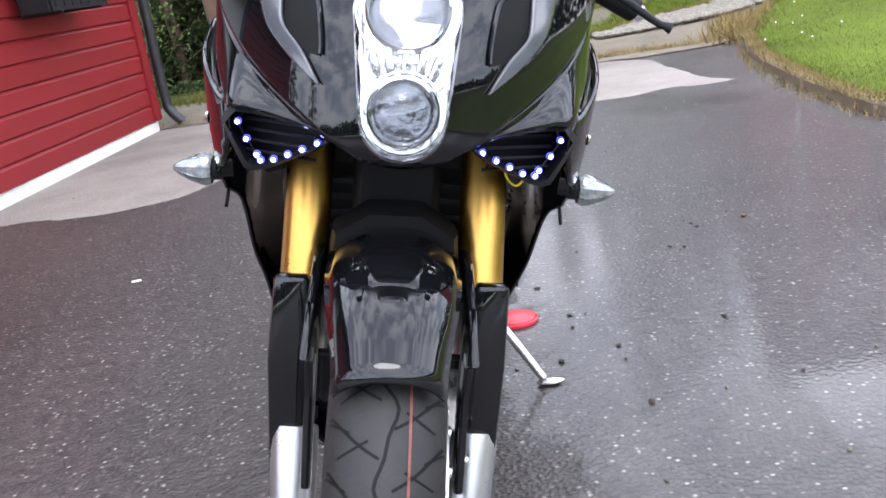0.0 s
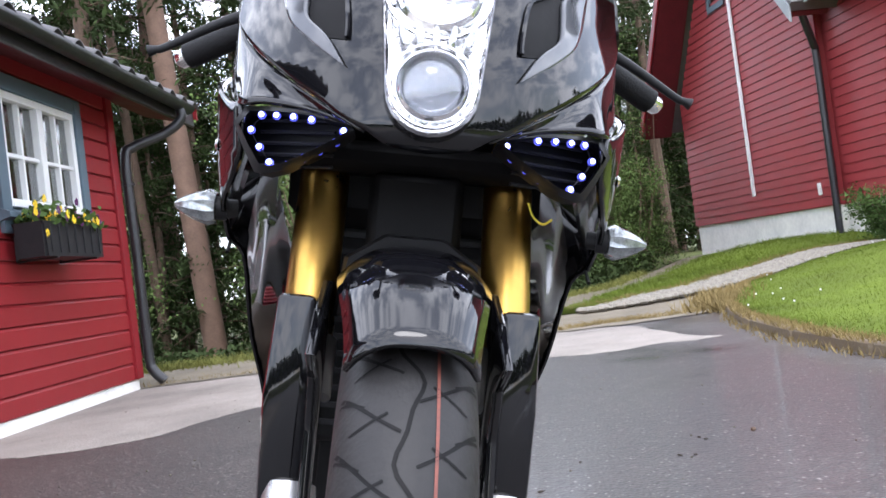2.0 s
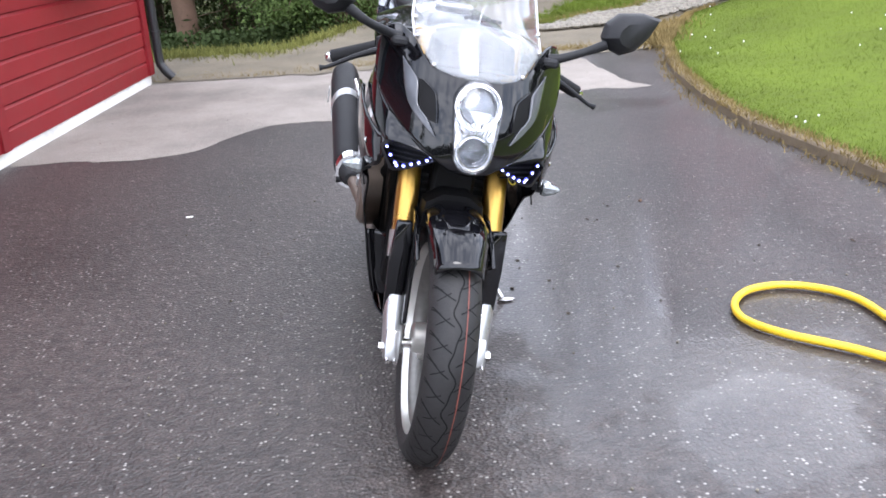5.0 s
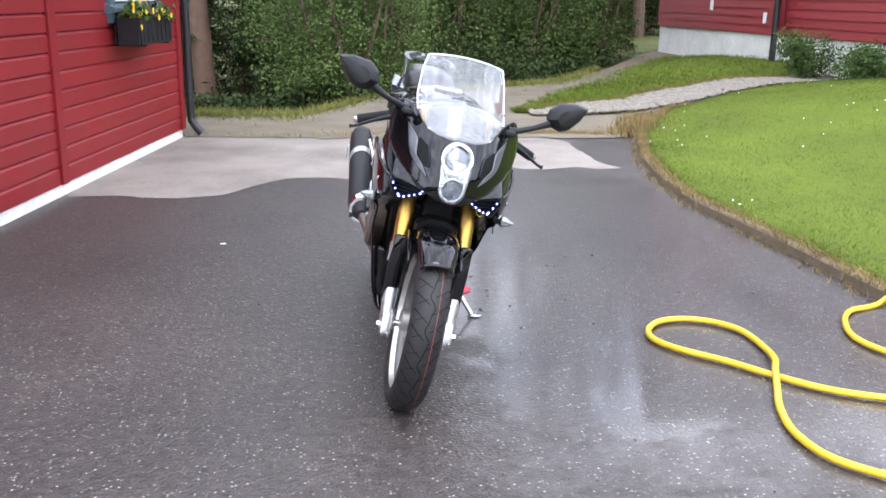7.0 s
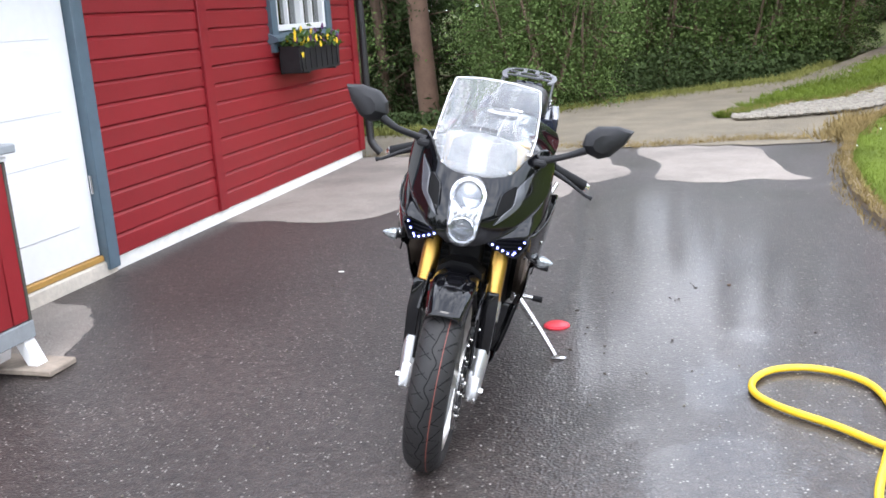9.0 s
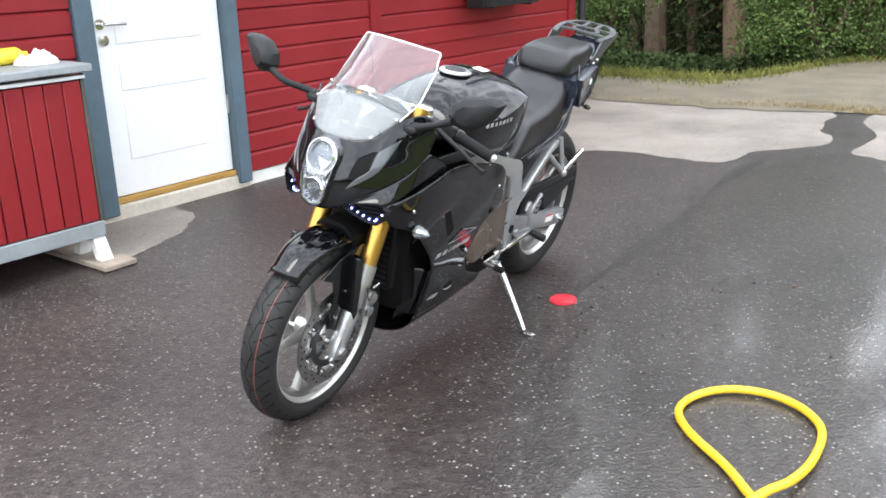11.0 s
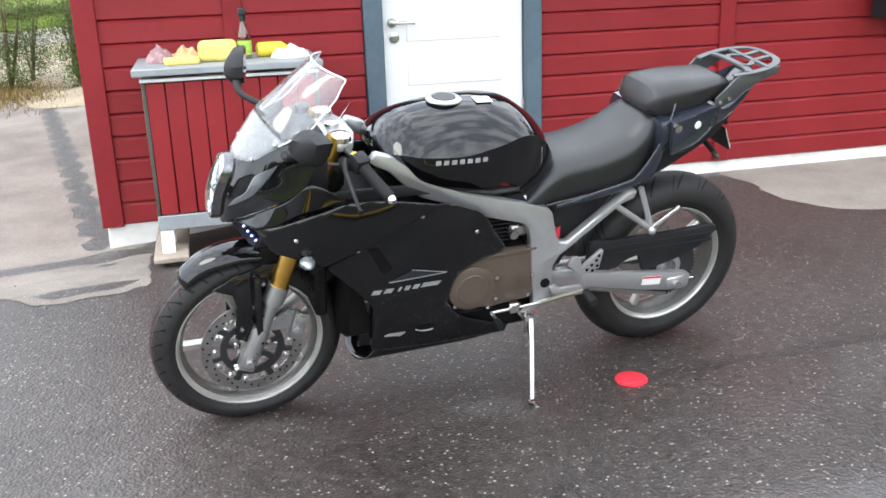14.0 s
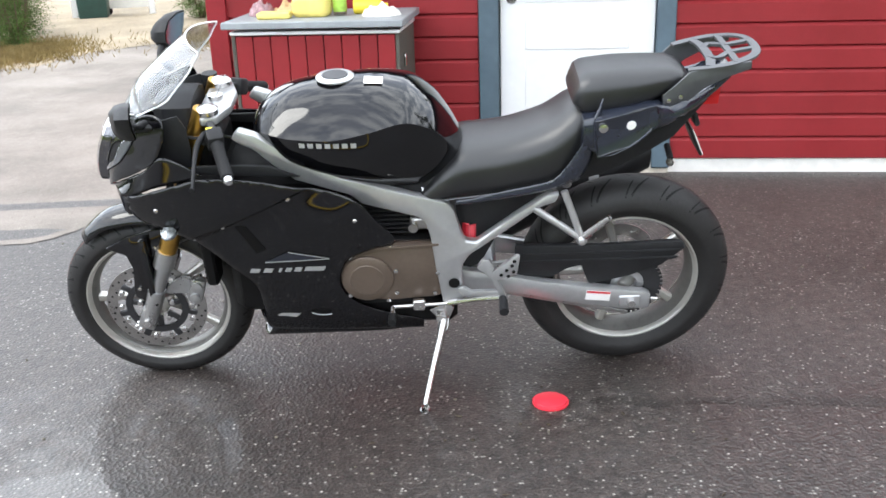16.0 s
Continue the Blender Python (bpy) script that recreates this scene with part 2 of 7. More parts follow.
def asphalt(name, base, speck, rough_lo, rough_hi, wet_scale=0.5, wet_lo=0.5, wet_hi=0.6, soak=0.0, film=0.0, pools=(), coarse=0.5):
    """Worn asphalt: pale chippings in dark binder, with damp and dry stretches."""
    m = bpy.data.materials.new(name)
    m.use_nodes = True
    nt, links = m.node_tree.nodes, m.node_tree.links
    b = nt["Principled BSDF"]
    co = nt.new("ShaderNodeTexCoord")
    vo = nt.new("ShaderNodeTexVoronoi")
    vo.inputs["Scale"].default_value = 98
    links.new(co.outputs["Object"], vo.inputs["Vector"])
    pick = nt.new("ShaderNodeMapRange")
    pick.inputs["From Min"].default_value = 0.86
    pick.inputs["From Max"].default_value = 1.0
    pick.inputs["To Max"].default_value = 1.0
    sep = nt.new("ShaderNodeSeparateColor")
    links.new(vo.outputs["Color"], sep.inputs["Color"])
    links.new(sep.outputs["Red"], pick.inputs["Value"])
    inner = nt.new("ShaderNodeMapRange")
    inner.inputs["From Min"].default_value = 0.25
    inner.inputs["From Max"].default_value = 0.5
    inner.inputs["To Min"].default_value = 1
    inner.inputs["To Max"].default_value = 0
    links.new(vo.outputs["Distance"], inner.inputs["Value"])
    mul = nt.new("ShaderNodeMath")
    mul.operation = 'MULTIPLY'
    links.new(pick.outputs["Result"], mul.inputs[0])
    links.new(inner.outputs["Result"], mul.inputs[1])
    patch = nt.new("ShaderNodeTexNoise")
    patch.inputs["Scale"].default_value = wet_scale
    patch.inputs["Detail"].default_value = 6
    patch.inputs["Roughness"].default_value = 0.62
    links.new(co.outputs["Object"], patch.inputs["Vector"])
    grain = nt.new("ShaderNodeTexNoise")
    grain.inputs["Scale"].default_value = 160
    grain.inputs["Detail"].default_value = 4
    links.new(co.outputs["Object"], grain.inputs["Vector"])
    tone = nt.new("ShaderNodeMapRange")
    tone.inputs["From Min"].default_value = 0.3
    tone.inputs["From Max"].default_value = 0.7
    tone.inputs["To Min"].default_value = 0.62
    tone.inputs["To Max"].default_value = 1.38
    links.new(patch.outputs["Fac"], tone.inputs["Value"])
    gr = nt.new("ShaderNodeMapRange")
    gr.inputs["From Min"].default_value = 0.3
    gr.inputs["From Max"].default_value = 0.7
    gr.inputs["To Min"].default_value = 0.85 - coarse
    gr.inputs["To Max"].default_value = 1.15 + coarse
    links.new(grain.outputs["Fac"], gr.inputs["Value"])
    mottle = nt.new("ShaderNodeTexNoise")
    mottle.inputs["Scale"].default_value = 26
    mottle.inputs["Detail"].default_value = 5
    mottle.inputs["Roughness"].default_value = 0.7
    links.new(co.outputs["Object"], mottle.inputs["Vector"])
    mt = nt.new("ShaderNodeMapRange")
    mt.inputs["From Min"].default_value = 0.35
    mt.inputs["From Max"].default_value = 0.65
    mt.inputs["To Min"].default_value = 1 - coarse
    mt.inputs["To Max"].default_value = 1 + coarse
    links.new(mottle.outputs["Fac"], mt.inputs["Value"])
    tm = nt.new("ShaderNodeMath")
    tm.operation = 'MULTIPLY'
    links.new(tone.outputs["Result"], tm.inputs[0])
    links.new(mt.outputs["Result"], tm.inputs[1])
    tg = nt.new("ShaderNodeMath")
    tg.operation = 'MULTIPLY'
    links.new(tm.outputs[0], tg.inputs[0])
    links.new(gr.outputs["Result"], tg.inputs[1])
    dark = nt.new("ShaderNodeVectorMath")
    dark.operation = 'SCALE'
    dark.inputs[0].default_value = base
    links.new(tg.outputs[0], dark.inputs["Scale"])
    mix = nt.new("ShaderNodeMixRGB")
    mix.inputs["Color2"].default_value = (*speck, 1)
    links.new(mul.outputs[0], mix.inputs["Fac"])
    xyz = nt.new("ShaderNodeSeparateXYZ")
    links.new(co.outputs["Object"], xyz.inputs[0])
    side = nt.new("ShaderNodeMapRange")
    side.interpolation_type = 'SMOOTHSTEP'
    side.inputs["From Min"].default_value = -0.3
    side.inputs["From Max"].default_value = 1.1
    side.inputs["To Max"].default_value = soak
    links.new(xyz.outputs["X"], side.inputs["Value"])
    plus = nt.new("ShaderNodeMath")
    plus.operation = 'ADD'
    links.new(side.outputs["Result"], plus.inputs[0])
    links.new(patch.outputs["Fac"], plus.inputs[1])
    wet = nt.new("ShaderNodeMapRange")
    wet.interpolation_type = 'SMOOTHSTEP'
    wet.inputs["From Min"].default_value = wet_lo
    wet.inputs["From Max"].default_value = wet_hi
    wet.inputs["To Max"].default_value = film
    links.new(plus.outputs[0], wet.inputs["Value"])
    # standing water: each pool is a ragged oval (centre x and y, half length and width, turn in degrees, depth)
    ragged = nt.new("ShaderNodeTexNoise")
    ragged.inputs["Scale"].default_value = 4.5
    ragged.inputs["Detail"].default_value = 7
    ragged.inputs["Roughness"].default_value = 0.65
    links.new(co.outputs["Object"], ragged.inputs["Vector"])
    pool = None
    for px_, py_, la, lb, turn, deep in pools:
        mp = nt.new("ShaderNodeMapping")
        mp.vector_type = 'TEXTURE'
        mp.inputs["Location"].default_value = (px_, py_, 0)
        mp.inputs["Rotation"].default_value = (0, 0, radians(turn))
        mp.inputs["Scale"].default_value = (la, lb, 1)
        links.new(co.outputs["Object"], mp.inputs["Vector"])
        ln = nt.new("ShaderNodeVectorMath")
        ln.operation = 'LENGTH'
        links.new(mp.outputs["Vector"], ln.inputs[0])
        off = nt.new("ShaderNodeMath")
        off.operation = 'MULTIPLY_ADD'
        off.inputs[1].default_value = -2.2
        links.new(ragged.outputs["Fac"], off.inputs[0])
        links.new(ln.outputs["Value"], off.inputs[2])
        edge = nt.new("ShaderNodeMapRange")
        edge.interpolation_type = 'SMOOTHSTEP'
        edge.inputs["From Min"].default_value = -0.02
        edge.inputs["From Max"].default_value = -0.36
        edge.inputs["To Max"].default_value = deep
        links.new(off.outputs[0], edge.inputs["Value"])
        if pool is None:
            pool = edge.outputs["Result"]
        else:
            both_ = nt.new("ShaderNodeMath")
            both_.operation = 'MAXIMUM'
            links.new(pool, both_.inputs[0])
            links.new(edge.outputs["Result"], both_.inputs[1])
            pool = both_.outputs[0]
    wetness = wet.outputs["Result"]
    if pool is not None:
        top = nt.new("ShaderNodeMath")
        top.operation = 'MAXIMUM'
        links.new(wetness, top.inputs[0])
        links.new(pool, top.inputs[1])
        wetness = top.outputs[0]
    links.new(wetness, b.inputs["Coat Weight"])
    b.inputs["Coat Roughness"].default_value = 0.09
    b.inputs["Coat IOR"].default_value = 1.4
    b.inputs["Specular IOR Level"].default_value = 0.5 + 0.3 * coarse
    soaked = nt.new("ShaderNodeMapRange")
    soaked.inputs["To Min"].default_value = 1.0
    soaked.inputs["To Max"].default_value = 0.62
    links.new(wetness, soaked.inputs["Value"])
    damp = nt.new("ShaderNodeVectorMath")
    damp.operation = 'SCALE'
    links.new(dark.outputs["Vector"], damp.inputs[0])
    links.new(soaked.outputs["Result"], damp.inputs["Scale"])
    links.new(damp.outputs["Vector"], mix.inputs["Color1"])
    links.new(mix.outputs["Color"], b.inputs["Base Color"])
    sheen = nt.new("ShaderNodeMapRange")
    sheen.inputs["To Min"].default_value = rough_hi
    sheen.inputs["To Max"].default_value = rough_lo
    links.new(wetness, sheen.inputs["Value"])
    links.new(sheen.outputs["Result"], b.inputs["Roughness"])
    skin = nt.new("ShaderNodeBump")
    skin.inputs["Distance"].default_value = 0.006
    skin.inputs["Strength"].default_value = 0.05
    links.new(vo.outputs["Distance"], skin.inputs["Height"])
    if pool is not None:
        calm = nt.new("ShaderNodeMapRange")
        calm.inputs["To Min"].default_value = 0.03
        calm.inputs["To Max"].default_value = 0.003
        links.new(pool, calm.inputs["Value"])
        links.new(calm.outputs["Result"], skin.inputs["Strength"])
        still = nt.new("ShaderNodeMapRange")
        still.inputs["To Min"].default_value = 0.09
        still.inputs["To Max"].default_value = 0.025
        links.new(pool, still.inputs["Value"])
        links.new(still.outputs["Result"], b.inputs["Coat Roughness"])
    links.new(skin.outputs["Normal"], b.inputs["Coat Normal"])
    bu = nt.new("ShaderNodeBump")
    bu.inputs["Distance"].default_value = 0.006
    bu.inputs["Strength"].default_value = 0.4
    stone = nt.new("ShaderNodeMath")
    stone.operation = 'MULTIPLY_ADD'
    stone.inputs[1].default_value = 1.2 * coarse
    links.new(mottle.outputs["Fac"], stone.inputs[0])
    links.new(vo.outputs["Distance"], stone.inputs[2])
    links.new(stone.outputs[0], bu.inputs["Height"])
    links.new(bu.outputs["Normal"], b.inputs["Normal"])
    return m


ASPHALT = asphalt("damp_asphalt", (0.038, 0.030, 0.027), (0.36, 0.34, 0.31), 0.34, 0.48, 0.9, 0.6, 0.86, 0.17, 0.9,
                  ((.76, -.24, .32, .24, 55, .72), (.84, .42, .28, .12, 80, .65), (.8, 1.2, 2.0, .62, 84, .4), (1.0, 2.9, 1.5, .6, 84, .38), (1.55, 1.9, 1.6, .4, 80, .5), (1.55, .55, .42, .2, 70, .6)))
DRY = asphalt("dry_asphalt", (0.225, 0.198, 0.174), (0.33, 0.31, 0.28), 0.75, 0.9, 0.9, coarse=0.06)
SAND = pbr("sandy_track", (0.33, 0.27, 0.19), 0.95, vary=0.35, scale=1.5, fine=12, bump=0.5, bump_scale=50)
STAIN = asphalt("soaked_asphalt", (0.022, 0.018, 0.016), (0.2, 0.18, 0.17), 0.3, 0.42)
RED = pbr("red_paint", (0.238, 0.0175, 0.0215), 0.45, vary=0.16, scale=3, bump=0.08, bump_scale=90, spread=0.25, spec=0.32)
RED_DARK = pbr("red_trim_paint", (0.225, 0.015, 0.020), 0.45, vary=0.15, scale=4, spec=0.3)
# house red made paler and pinker, distance haze and glare in its colour
HAZY_RED = pbr("house_red_hazed", (0.275, 0.034, 0.038), 0.5, vary=0.14, scale=2, spread=0.15)
# red paint darkened so that its colour holds the shade under the eaves
RED_SHADED = pbr("red_paint_shaded", (0.10, 0.012, 0.016), 0.6, vary=0.2, scale=5, spec=0.25)
BLUE_TRIM = pbr("slate_blue_paint", (0.085, 0.125, 0.155), 0.5, vary=0.15, scale=5)
WHITE = pbr("white_paint", (0.8, 0.8, 0.79), 0.4, vary=0.05, scale=3)
PLASTER = pbr("white_plaster", (0.78, 0.76, 0.71), 0.85, vary=0.16, scale=2.5, bump=0.25, bump_scale=40)
ROOF = pbr("grey_roof_sheet", (0.09, 0.085, 0.085), 0.5, vary=0.2, scale=3)
BLACK_STEEL = pbr("black_painted_steel", (0.02, 0.02, 0.022), 0.35, vary=0.2)
GLOSS = pbr("black_gloss_paint", (0.004, 0.004, 0.005), 0.035, vary=0.3, scale=3, coat=0.15, rough_vary=0.3, spec=0.42)
# black gloss lifted to grey, reflected sky put into the base colour
BLADE = pbr("gloss_paint_sky_sheen", (0.07, 0.073, 0.082), 0.14, vary=0.15, coat=0.5)
TAIL = pbr("dark_blue_gloss", (0.016, 0.019, 0.03), 0.12, vary=0.2, coat=0.5)
MATT = pbr("matt_black_plastic", (0.018, 0.018, 0.0195), 0.48, vary=0.25, scale=20, bump=0.06, bump_scale=300, spec=0.22)
# near-black for hidden parts; also puts shade into grooves, slots, holes and gaps
INSIDE = pbr("dark_steel_and_recess_shade", (0.0055, 0.0052, 0.0055), 0.55, vary=0.4, scale=25, spec=0.15)
RUBBER = pbr("tyre_rubber", (0.017, 0.016, 0.016), 0.55, vary=0.35, scale=14, bump=0.1, bump_scale=150, spec=0.35)
RUBBER_RED = pbr("red_tyre_line", (0.16, 0.045, 0.03), 0.6, vary=0.3, scale=60)
GRIP = pbr("grip_rubber", (0.012, 0.012, 0.013), 0.65, bump=0.2, bump_scale=400, spec=0.2)
ALU = pbr("silver_painted_alloy", (0.46, 0.46, 0.465), 0.34, metal=0.7, vary=0.08, scale=12)
RIM = pbr("silver_rim_paint", (0.55, 0.535, 0.5), 0.32, metal=0.75, vary=0.1, scale=10)
FORK_ALU = pbr("polished_fork_alloy", (0.42, 0.42, 0.42), 0.3, metal=0.85, vary=0.1, scale=14)
STEEL = pbr("bright_steel", (0.62, 0.61, 0.6), 0.22, metal=1.0, vary=0.15, scale=25)
DISC = pbr("brake_disc_steel", (0.42, 0.41, 0.4), 0.3, metal=1.0, vary=0.2, scale=30)
REFLECTOR = pbr("bright_reflector", (0.5, 0.5, 0.515), 0.1, metal=1.0, vary=0.2, scale=60, bump=0.5, bump_scale=55)
LENS_CUP = pbr("grey_lens_cup", (0.17, 0.17, 0.18), 0.12, metal=0.9, vary=0.5, scale=45, bump=0.35, bump_scale=40)
RIM_INNER = pbr("dull_rim_barrel", (0.17, 0.165, 0.155), 0.4, metal=0.7, vary=0.2, scale=12)
CHROME = pbr("chrome", (0.85, 0.85, 0.86), 0.05, metal=1.0, vary=0.05)
GOLD = pbr("gold_anodised_tube", (0.52, 0.31, 0.075), 0.3, metal=1.0, vary=0.12, scale=14)
BRONZE = pbr("bronze_engine_paint", (0.125, 0.094, 0.074), 0.42, metal=0.35, vary=0.12, scale=15)
SEAT = pbr("black_vinyl", (0.011, 0.011, 0.0125), 0.36, vary=0.2, scale=10, bump=0.08, bump_scale=500, spec=0.6)
GUNMETAL = pbr("grey_rack_paint", (0.09, 0.092, 0.098), 0.4, metal=0.4, vary=0.15)
SCREEN = clear("clear_screen", (0.95, 0.96, 0.97), 0.06, 0.0, 0.05)
SCREEN_DOTS = clear("dotted_screen", (0.94, 0.95, 0.96), 0.04, 0.36)
LENS = clear("lamp_glass", (0.96, 0.97, 0.98), 0.05)
PANE = clear("window_glass", (0.5, 0.52, 0.52), 0.25)
LED = emitter("led_light", (0.5, 0.55, 1.0), 3.2)
# weak blue emission that imitates the halo around each LED
LED_GLOW = emitter("led_halo_glow", (0.1, 0.11, 0.8), 0.3)
SILVER_INK = pbr("silver_lettering", (0.42, 0.42, 0.42), 0.35, metal=0.3, vary=0.05)
DARK_INK = pbr("dark_lettering", (0.05, 0.05, 0.055), 0.5)
PAPER = pbr("white_label", (0.8, 0.78, 0.76), 0.5, vary=0.05)
YELLOW = pbr("yellow_hose_plastic", (0.72, 0.47, 0.02), 0.32, vary=0.12, scale=12)
YELLOW_BRIGHT = pbr("yellow_plastic", (0.8, 0.62, 0.05), 0.4, vary=0.1)
SPONGE = pbr("pale_yellow_sponge", (0.82, 0.68, 0.2), 0.9, vary=0.15, bump=0.8, bump_scale=150)
RED_PLASTIC = pbr("red_plastic", (0.62, 0.03, 0.05), 0.35, vary=0.1)
RED_LENS = pbr("red_lamp_lens", (0.5, 0.01, 0.01), 0.1, vary=0.1)
CLOTH = pbr("white_cloth", (0.75, 0.73, 0.68), 0.9, vary=0.2, bump=0.4, bump_scale=60)
TAN = pbr("tan_chamois", (0.6, 0.42, 0.22), 0.9, vary=0.25, scale=20, bump=0.4)
PINK = pbr("plum_film", (0.3, 0.17, 0.18), 0.25, vary=0.6, scale=40)
GREY_WOOD = pbr("grey_painted_wood", (0.27, 0.29, 0.3), 0.55, vary=0.16, scale=6, bump=0.1)
OLIVE = pbr("weathered_dark_board", (0.075, 0.07, 0.055), 0.7, vary=0.3, scale=5)
RAW_WOOD = pbr("weathered_plank", (0.3, 0.25, 0.2), 0.85, vary=0.3, scale=7, bump=0.2)
SILL_WOOD = pbr("varnished_sill", (0.42, 0.24, 0.06), 0.5, vary=0.2)
BARK = pbr("pine_bark", (0.115, 0.075, 0.052), 0.95, vary=0.45, scale=5, bump=0.8, bump_scale=25)
POLE_WOOD = pbr("grey_pole_wood", (0.185, 0.115, 0.082), 0.9, vary=0.25, scale=4, bump=0.4, bump_scale=30)
NEEDLES = pbr("conifer_needles", (0.042, 0.062, 0.022), 0.8, vary=0.4, scale=0.6, fine=9, spec=0.1)
LEAVES = pbr("birch_leaves", (0.092, 0.138, 0.04), 0.7, vary=0.4, scale=0.8, fine=9, spec=0.1)
SHRUB = pbr("garden_shrub_leaves", (0.075, 0.125, 0.035), 0.7, vary=0.45, scale=3, spec=0.1)
GRASS = pbr("lawn_grass", (0.106, 0.143, 0.021), 0.85, vary=0.3, scale=1.2, fine=14, bump=0.7, bump_scale=120, spec=0.1)
DRY_GRASS = pbr("dry_grass", (0.22, 0.165, 0.07), 0.9, vary=0.4, scale=4, bump=0.5, spec=0.1)
WEEDS = pbr("weed_green", (0.17, 0.175, 0.05), 0.85, vary=0.4, scale=4, spec=0.1)
FOREST_FLOOR = pbr("forest_floor", (0.075, 0.085, 0.03), 0.95, vary=0.5, scale=0.8, bump=0.6, bump_scale=20, spec=0.1)
VERGE = pbr("sandy_gravel", (0.155, 0.132, 0.094), 0.95, vary=0.4, scale=2.6, fine=24, bump=0.8, bump_scale=70)
GRAVEL = pbr("fine_gravel", (0.15, 0.135, 0.105), 0.95, vary=0.45, scale=2.2, fine=20, bump=0.8, bump_scale=70)
STONE = pbr("pale_stone", (0.28, 0.255, 0.21), 0.85, vary=0.55, scale=14, spread=0.3)
KERB = pbr("mossy_concrete", (0.17, 0.13, 0.085), 0.9, vary=0.35, scale=5, bump=0.4, bump_scale=60, spread=0.2)
SOIL = pbr("dark_soil", (0.04, 0.03, 0.02), 0.95)
PETAL_Y = pbr("yellow_petals", (0.85, 0.6, 0.02), 0.6, vary=0.2)
PETAL_V = pbr("violet_petals", (0.09, 0.012, 0.09), 0.6, vary=0.3)
ROOM_DARK = pbr("dim_room", (0.05, 0.045, 0.04), 0.9)
CURTAIN = pbr("pale_curtain", (0.65, 0.63, 0.58), 0.9, vary=0.1, scale=15)
CONCRETE = pbr("pale_threshold_concrete", (0.55, 0.5, 0.42), 0.85, vary=0.2, scale=6, bump=0.3)
BIN_GREEN = pbr("dark_green_plastic", (0.02, 0.06, 0.05), 0.5)


# ---------------------------------------------------------------- ground
def ease(t):
    t = min(1.0, max(0.0, t))
    return t * t * (3 - 2 * t)


BROW_X = [-30, -0.4, 0.1, 0.6, 1.5, 2.6, 3.6, 5.0, 6.5, 30]
BROW_Y = [7.3, 7.35, 8.1, 9.1, 10.0, 10.6, 11.1, 12.8, 15.5, 40]


def brow(x):
    """Where the level yard ends and the wooded slope begins."""
    return float(np.interp(x, BROW_X, BROW_Y))


def height(x, y):
    z = -0.11 * ease((-x - 1.5) / 1.0) * ease((0.9 - y) / 1.4)
    z -= 1.1 * ease((y - brow(x)) / 7.0) * ease((7.0 - x) / 2.0)
    z += 0.22 * ease((x - 2.4) / 4.0) * ease((y + 1) / 3)
    return z


def spaced(near, far, step, limit):
    out = list(np.arange(near, far + step / 2, step))
    k, d = 0, step
    lo, hi = [], []
    a, b = near, far
    while b < limit:
        d *= 1.5
        a -= d
        b += d
        lo.append(a)
        hi.append(b)
    return [float(v) for v in list(reversed(lo)) + out + hi]


def terrain(xs, ys, lift):
    return sheet([[(x, y, height(x, y) + lift) for x in xs] for y in ys])


single("ground", terrain(spaced(-26, 26, 1.0, 900), spaced(-26, 40, 1.0, 900), -0.05), FOREST_FLOOR,
       "mossy green and brown forest ground around the yard", "ground", kind="structure")
single("driveway", terrain([float(v) for v in np.arange(-16, 3.81, 0.3)], [float(v) for v in np.arange(-14, 7.41, 0.3)], 0.0), ASPHALT,
       "damp dark asphalt driveway with pale chippings", "driveway", kind="structure")


def outline_sheet(points, lift, wobble=0.03, per=7, seed=0):
    """A thin level sheet inside a smooth, slightly ragged closed line."""
    line = smooth_line([(x, y, 0) for x, y in points], per, loop=True)
    ring = []
    for i, p in enumerate(line):
        n = noise.noise(Vector((p.x * 5, p.y * 5, seed))) * wobble + noise.noise(Vector((p.x * 17, p.y * 17, seed))) * wobble * .4
        ring.append((p.x + n, p.y + n))
    span = max(max(p[k] for p in ring) - min(p[k] for p in ring) for k in (0, 1))
    vs, fs = fill(ring, max(.22, span / 40))
    return [(v.x, v.y, height(v.x, v.y) + lift) for v in vs], fs


single("dry_asphalt", outline_sheet([(-1.9, 3.35), (-1.55, 3.22), (-1.2, 3.13), (-0.88, 3.2), (-0.68, 3.5), (-0.42, 3.75), (-0.1, 3.7), (0.3, 3.62),
       (0.42, 3.75), (0.46, 4.0), (0.7, 4.2), (0.9, 4.5), (0.78, 5.1), (0.82, 5.7), (0.6, 5.95), (-0.1, 5.8), (-0.8, 5.8), (-1.4, 5.9), (-1.75, 4.6)],
       0.0013, 0.05, seed=3), DRY, "pale dried stretch of asphalt with a ragged edge", "asphalt", kind="structure")
single("dry_asphalt", outline_sheet([(1.07, 4.25), (1.2, 4.05), (1.36, 3.98), (1.55, 3.98), (1.75, 4.02), (2.07, 3.95), (2.0, 4.3), (2.02, 4.95), (1.98, 5.45), (1.5, 5.85), (1.2, 5.95), (1.05, 5.4), (1.15, 4.8)],
       0.0013, 0.04, seed=4), DRY, "pale dried stretch of asphalt beyond the motorcycle", "asphalt", kind="structure")
single("dry_asphalt", outline_sheet([(-1.62, -0.22), (-1.5, -0.32), (-1.45, -0.5), (-1.47, -0.72), (-1.62, -0.82), (-1.5, -0.95), (-1.4, -1.2), (-1.5, -2.2), (-1.6, -4), (-2.2, -7),
       (-5, -8), (-9, -5), (-9.5, -1), (-7.5, 0.5), (-4.2, 0.6), (-2.65, -0.05)], 0.0013, 0.05, seed=5), DRY,
       "pale dried asphalt beside the garage", "asphalt", kind="structure")
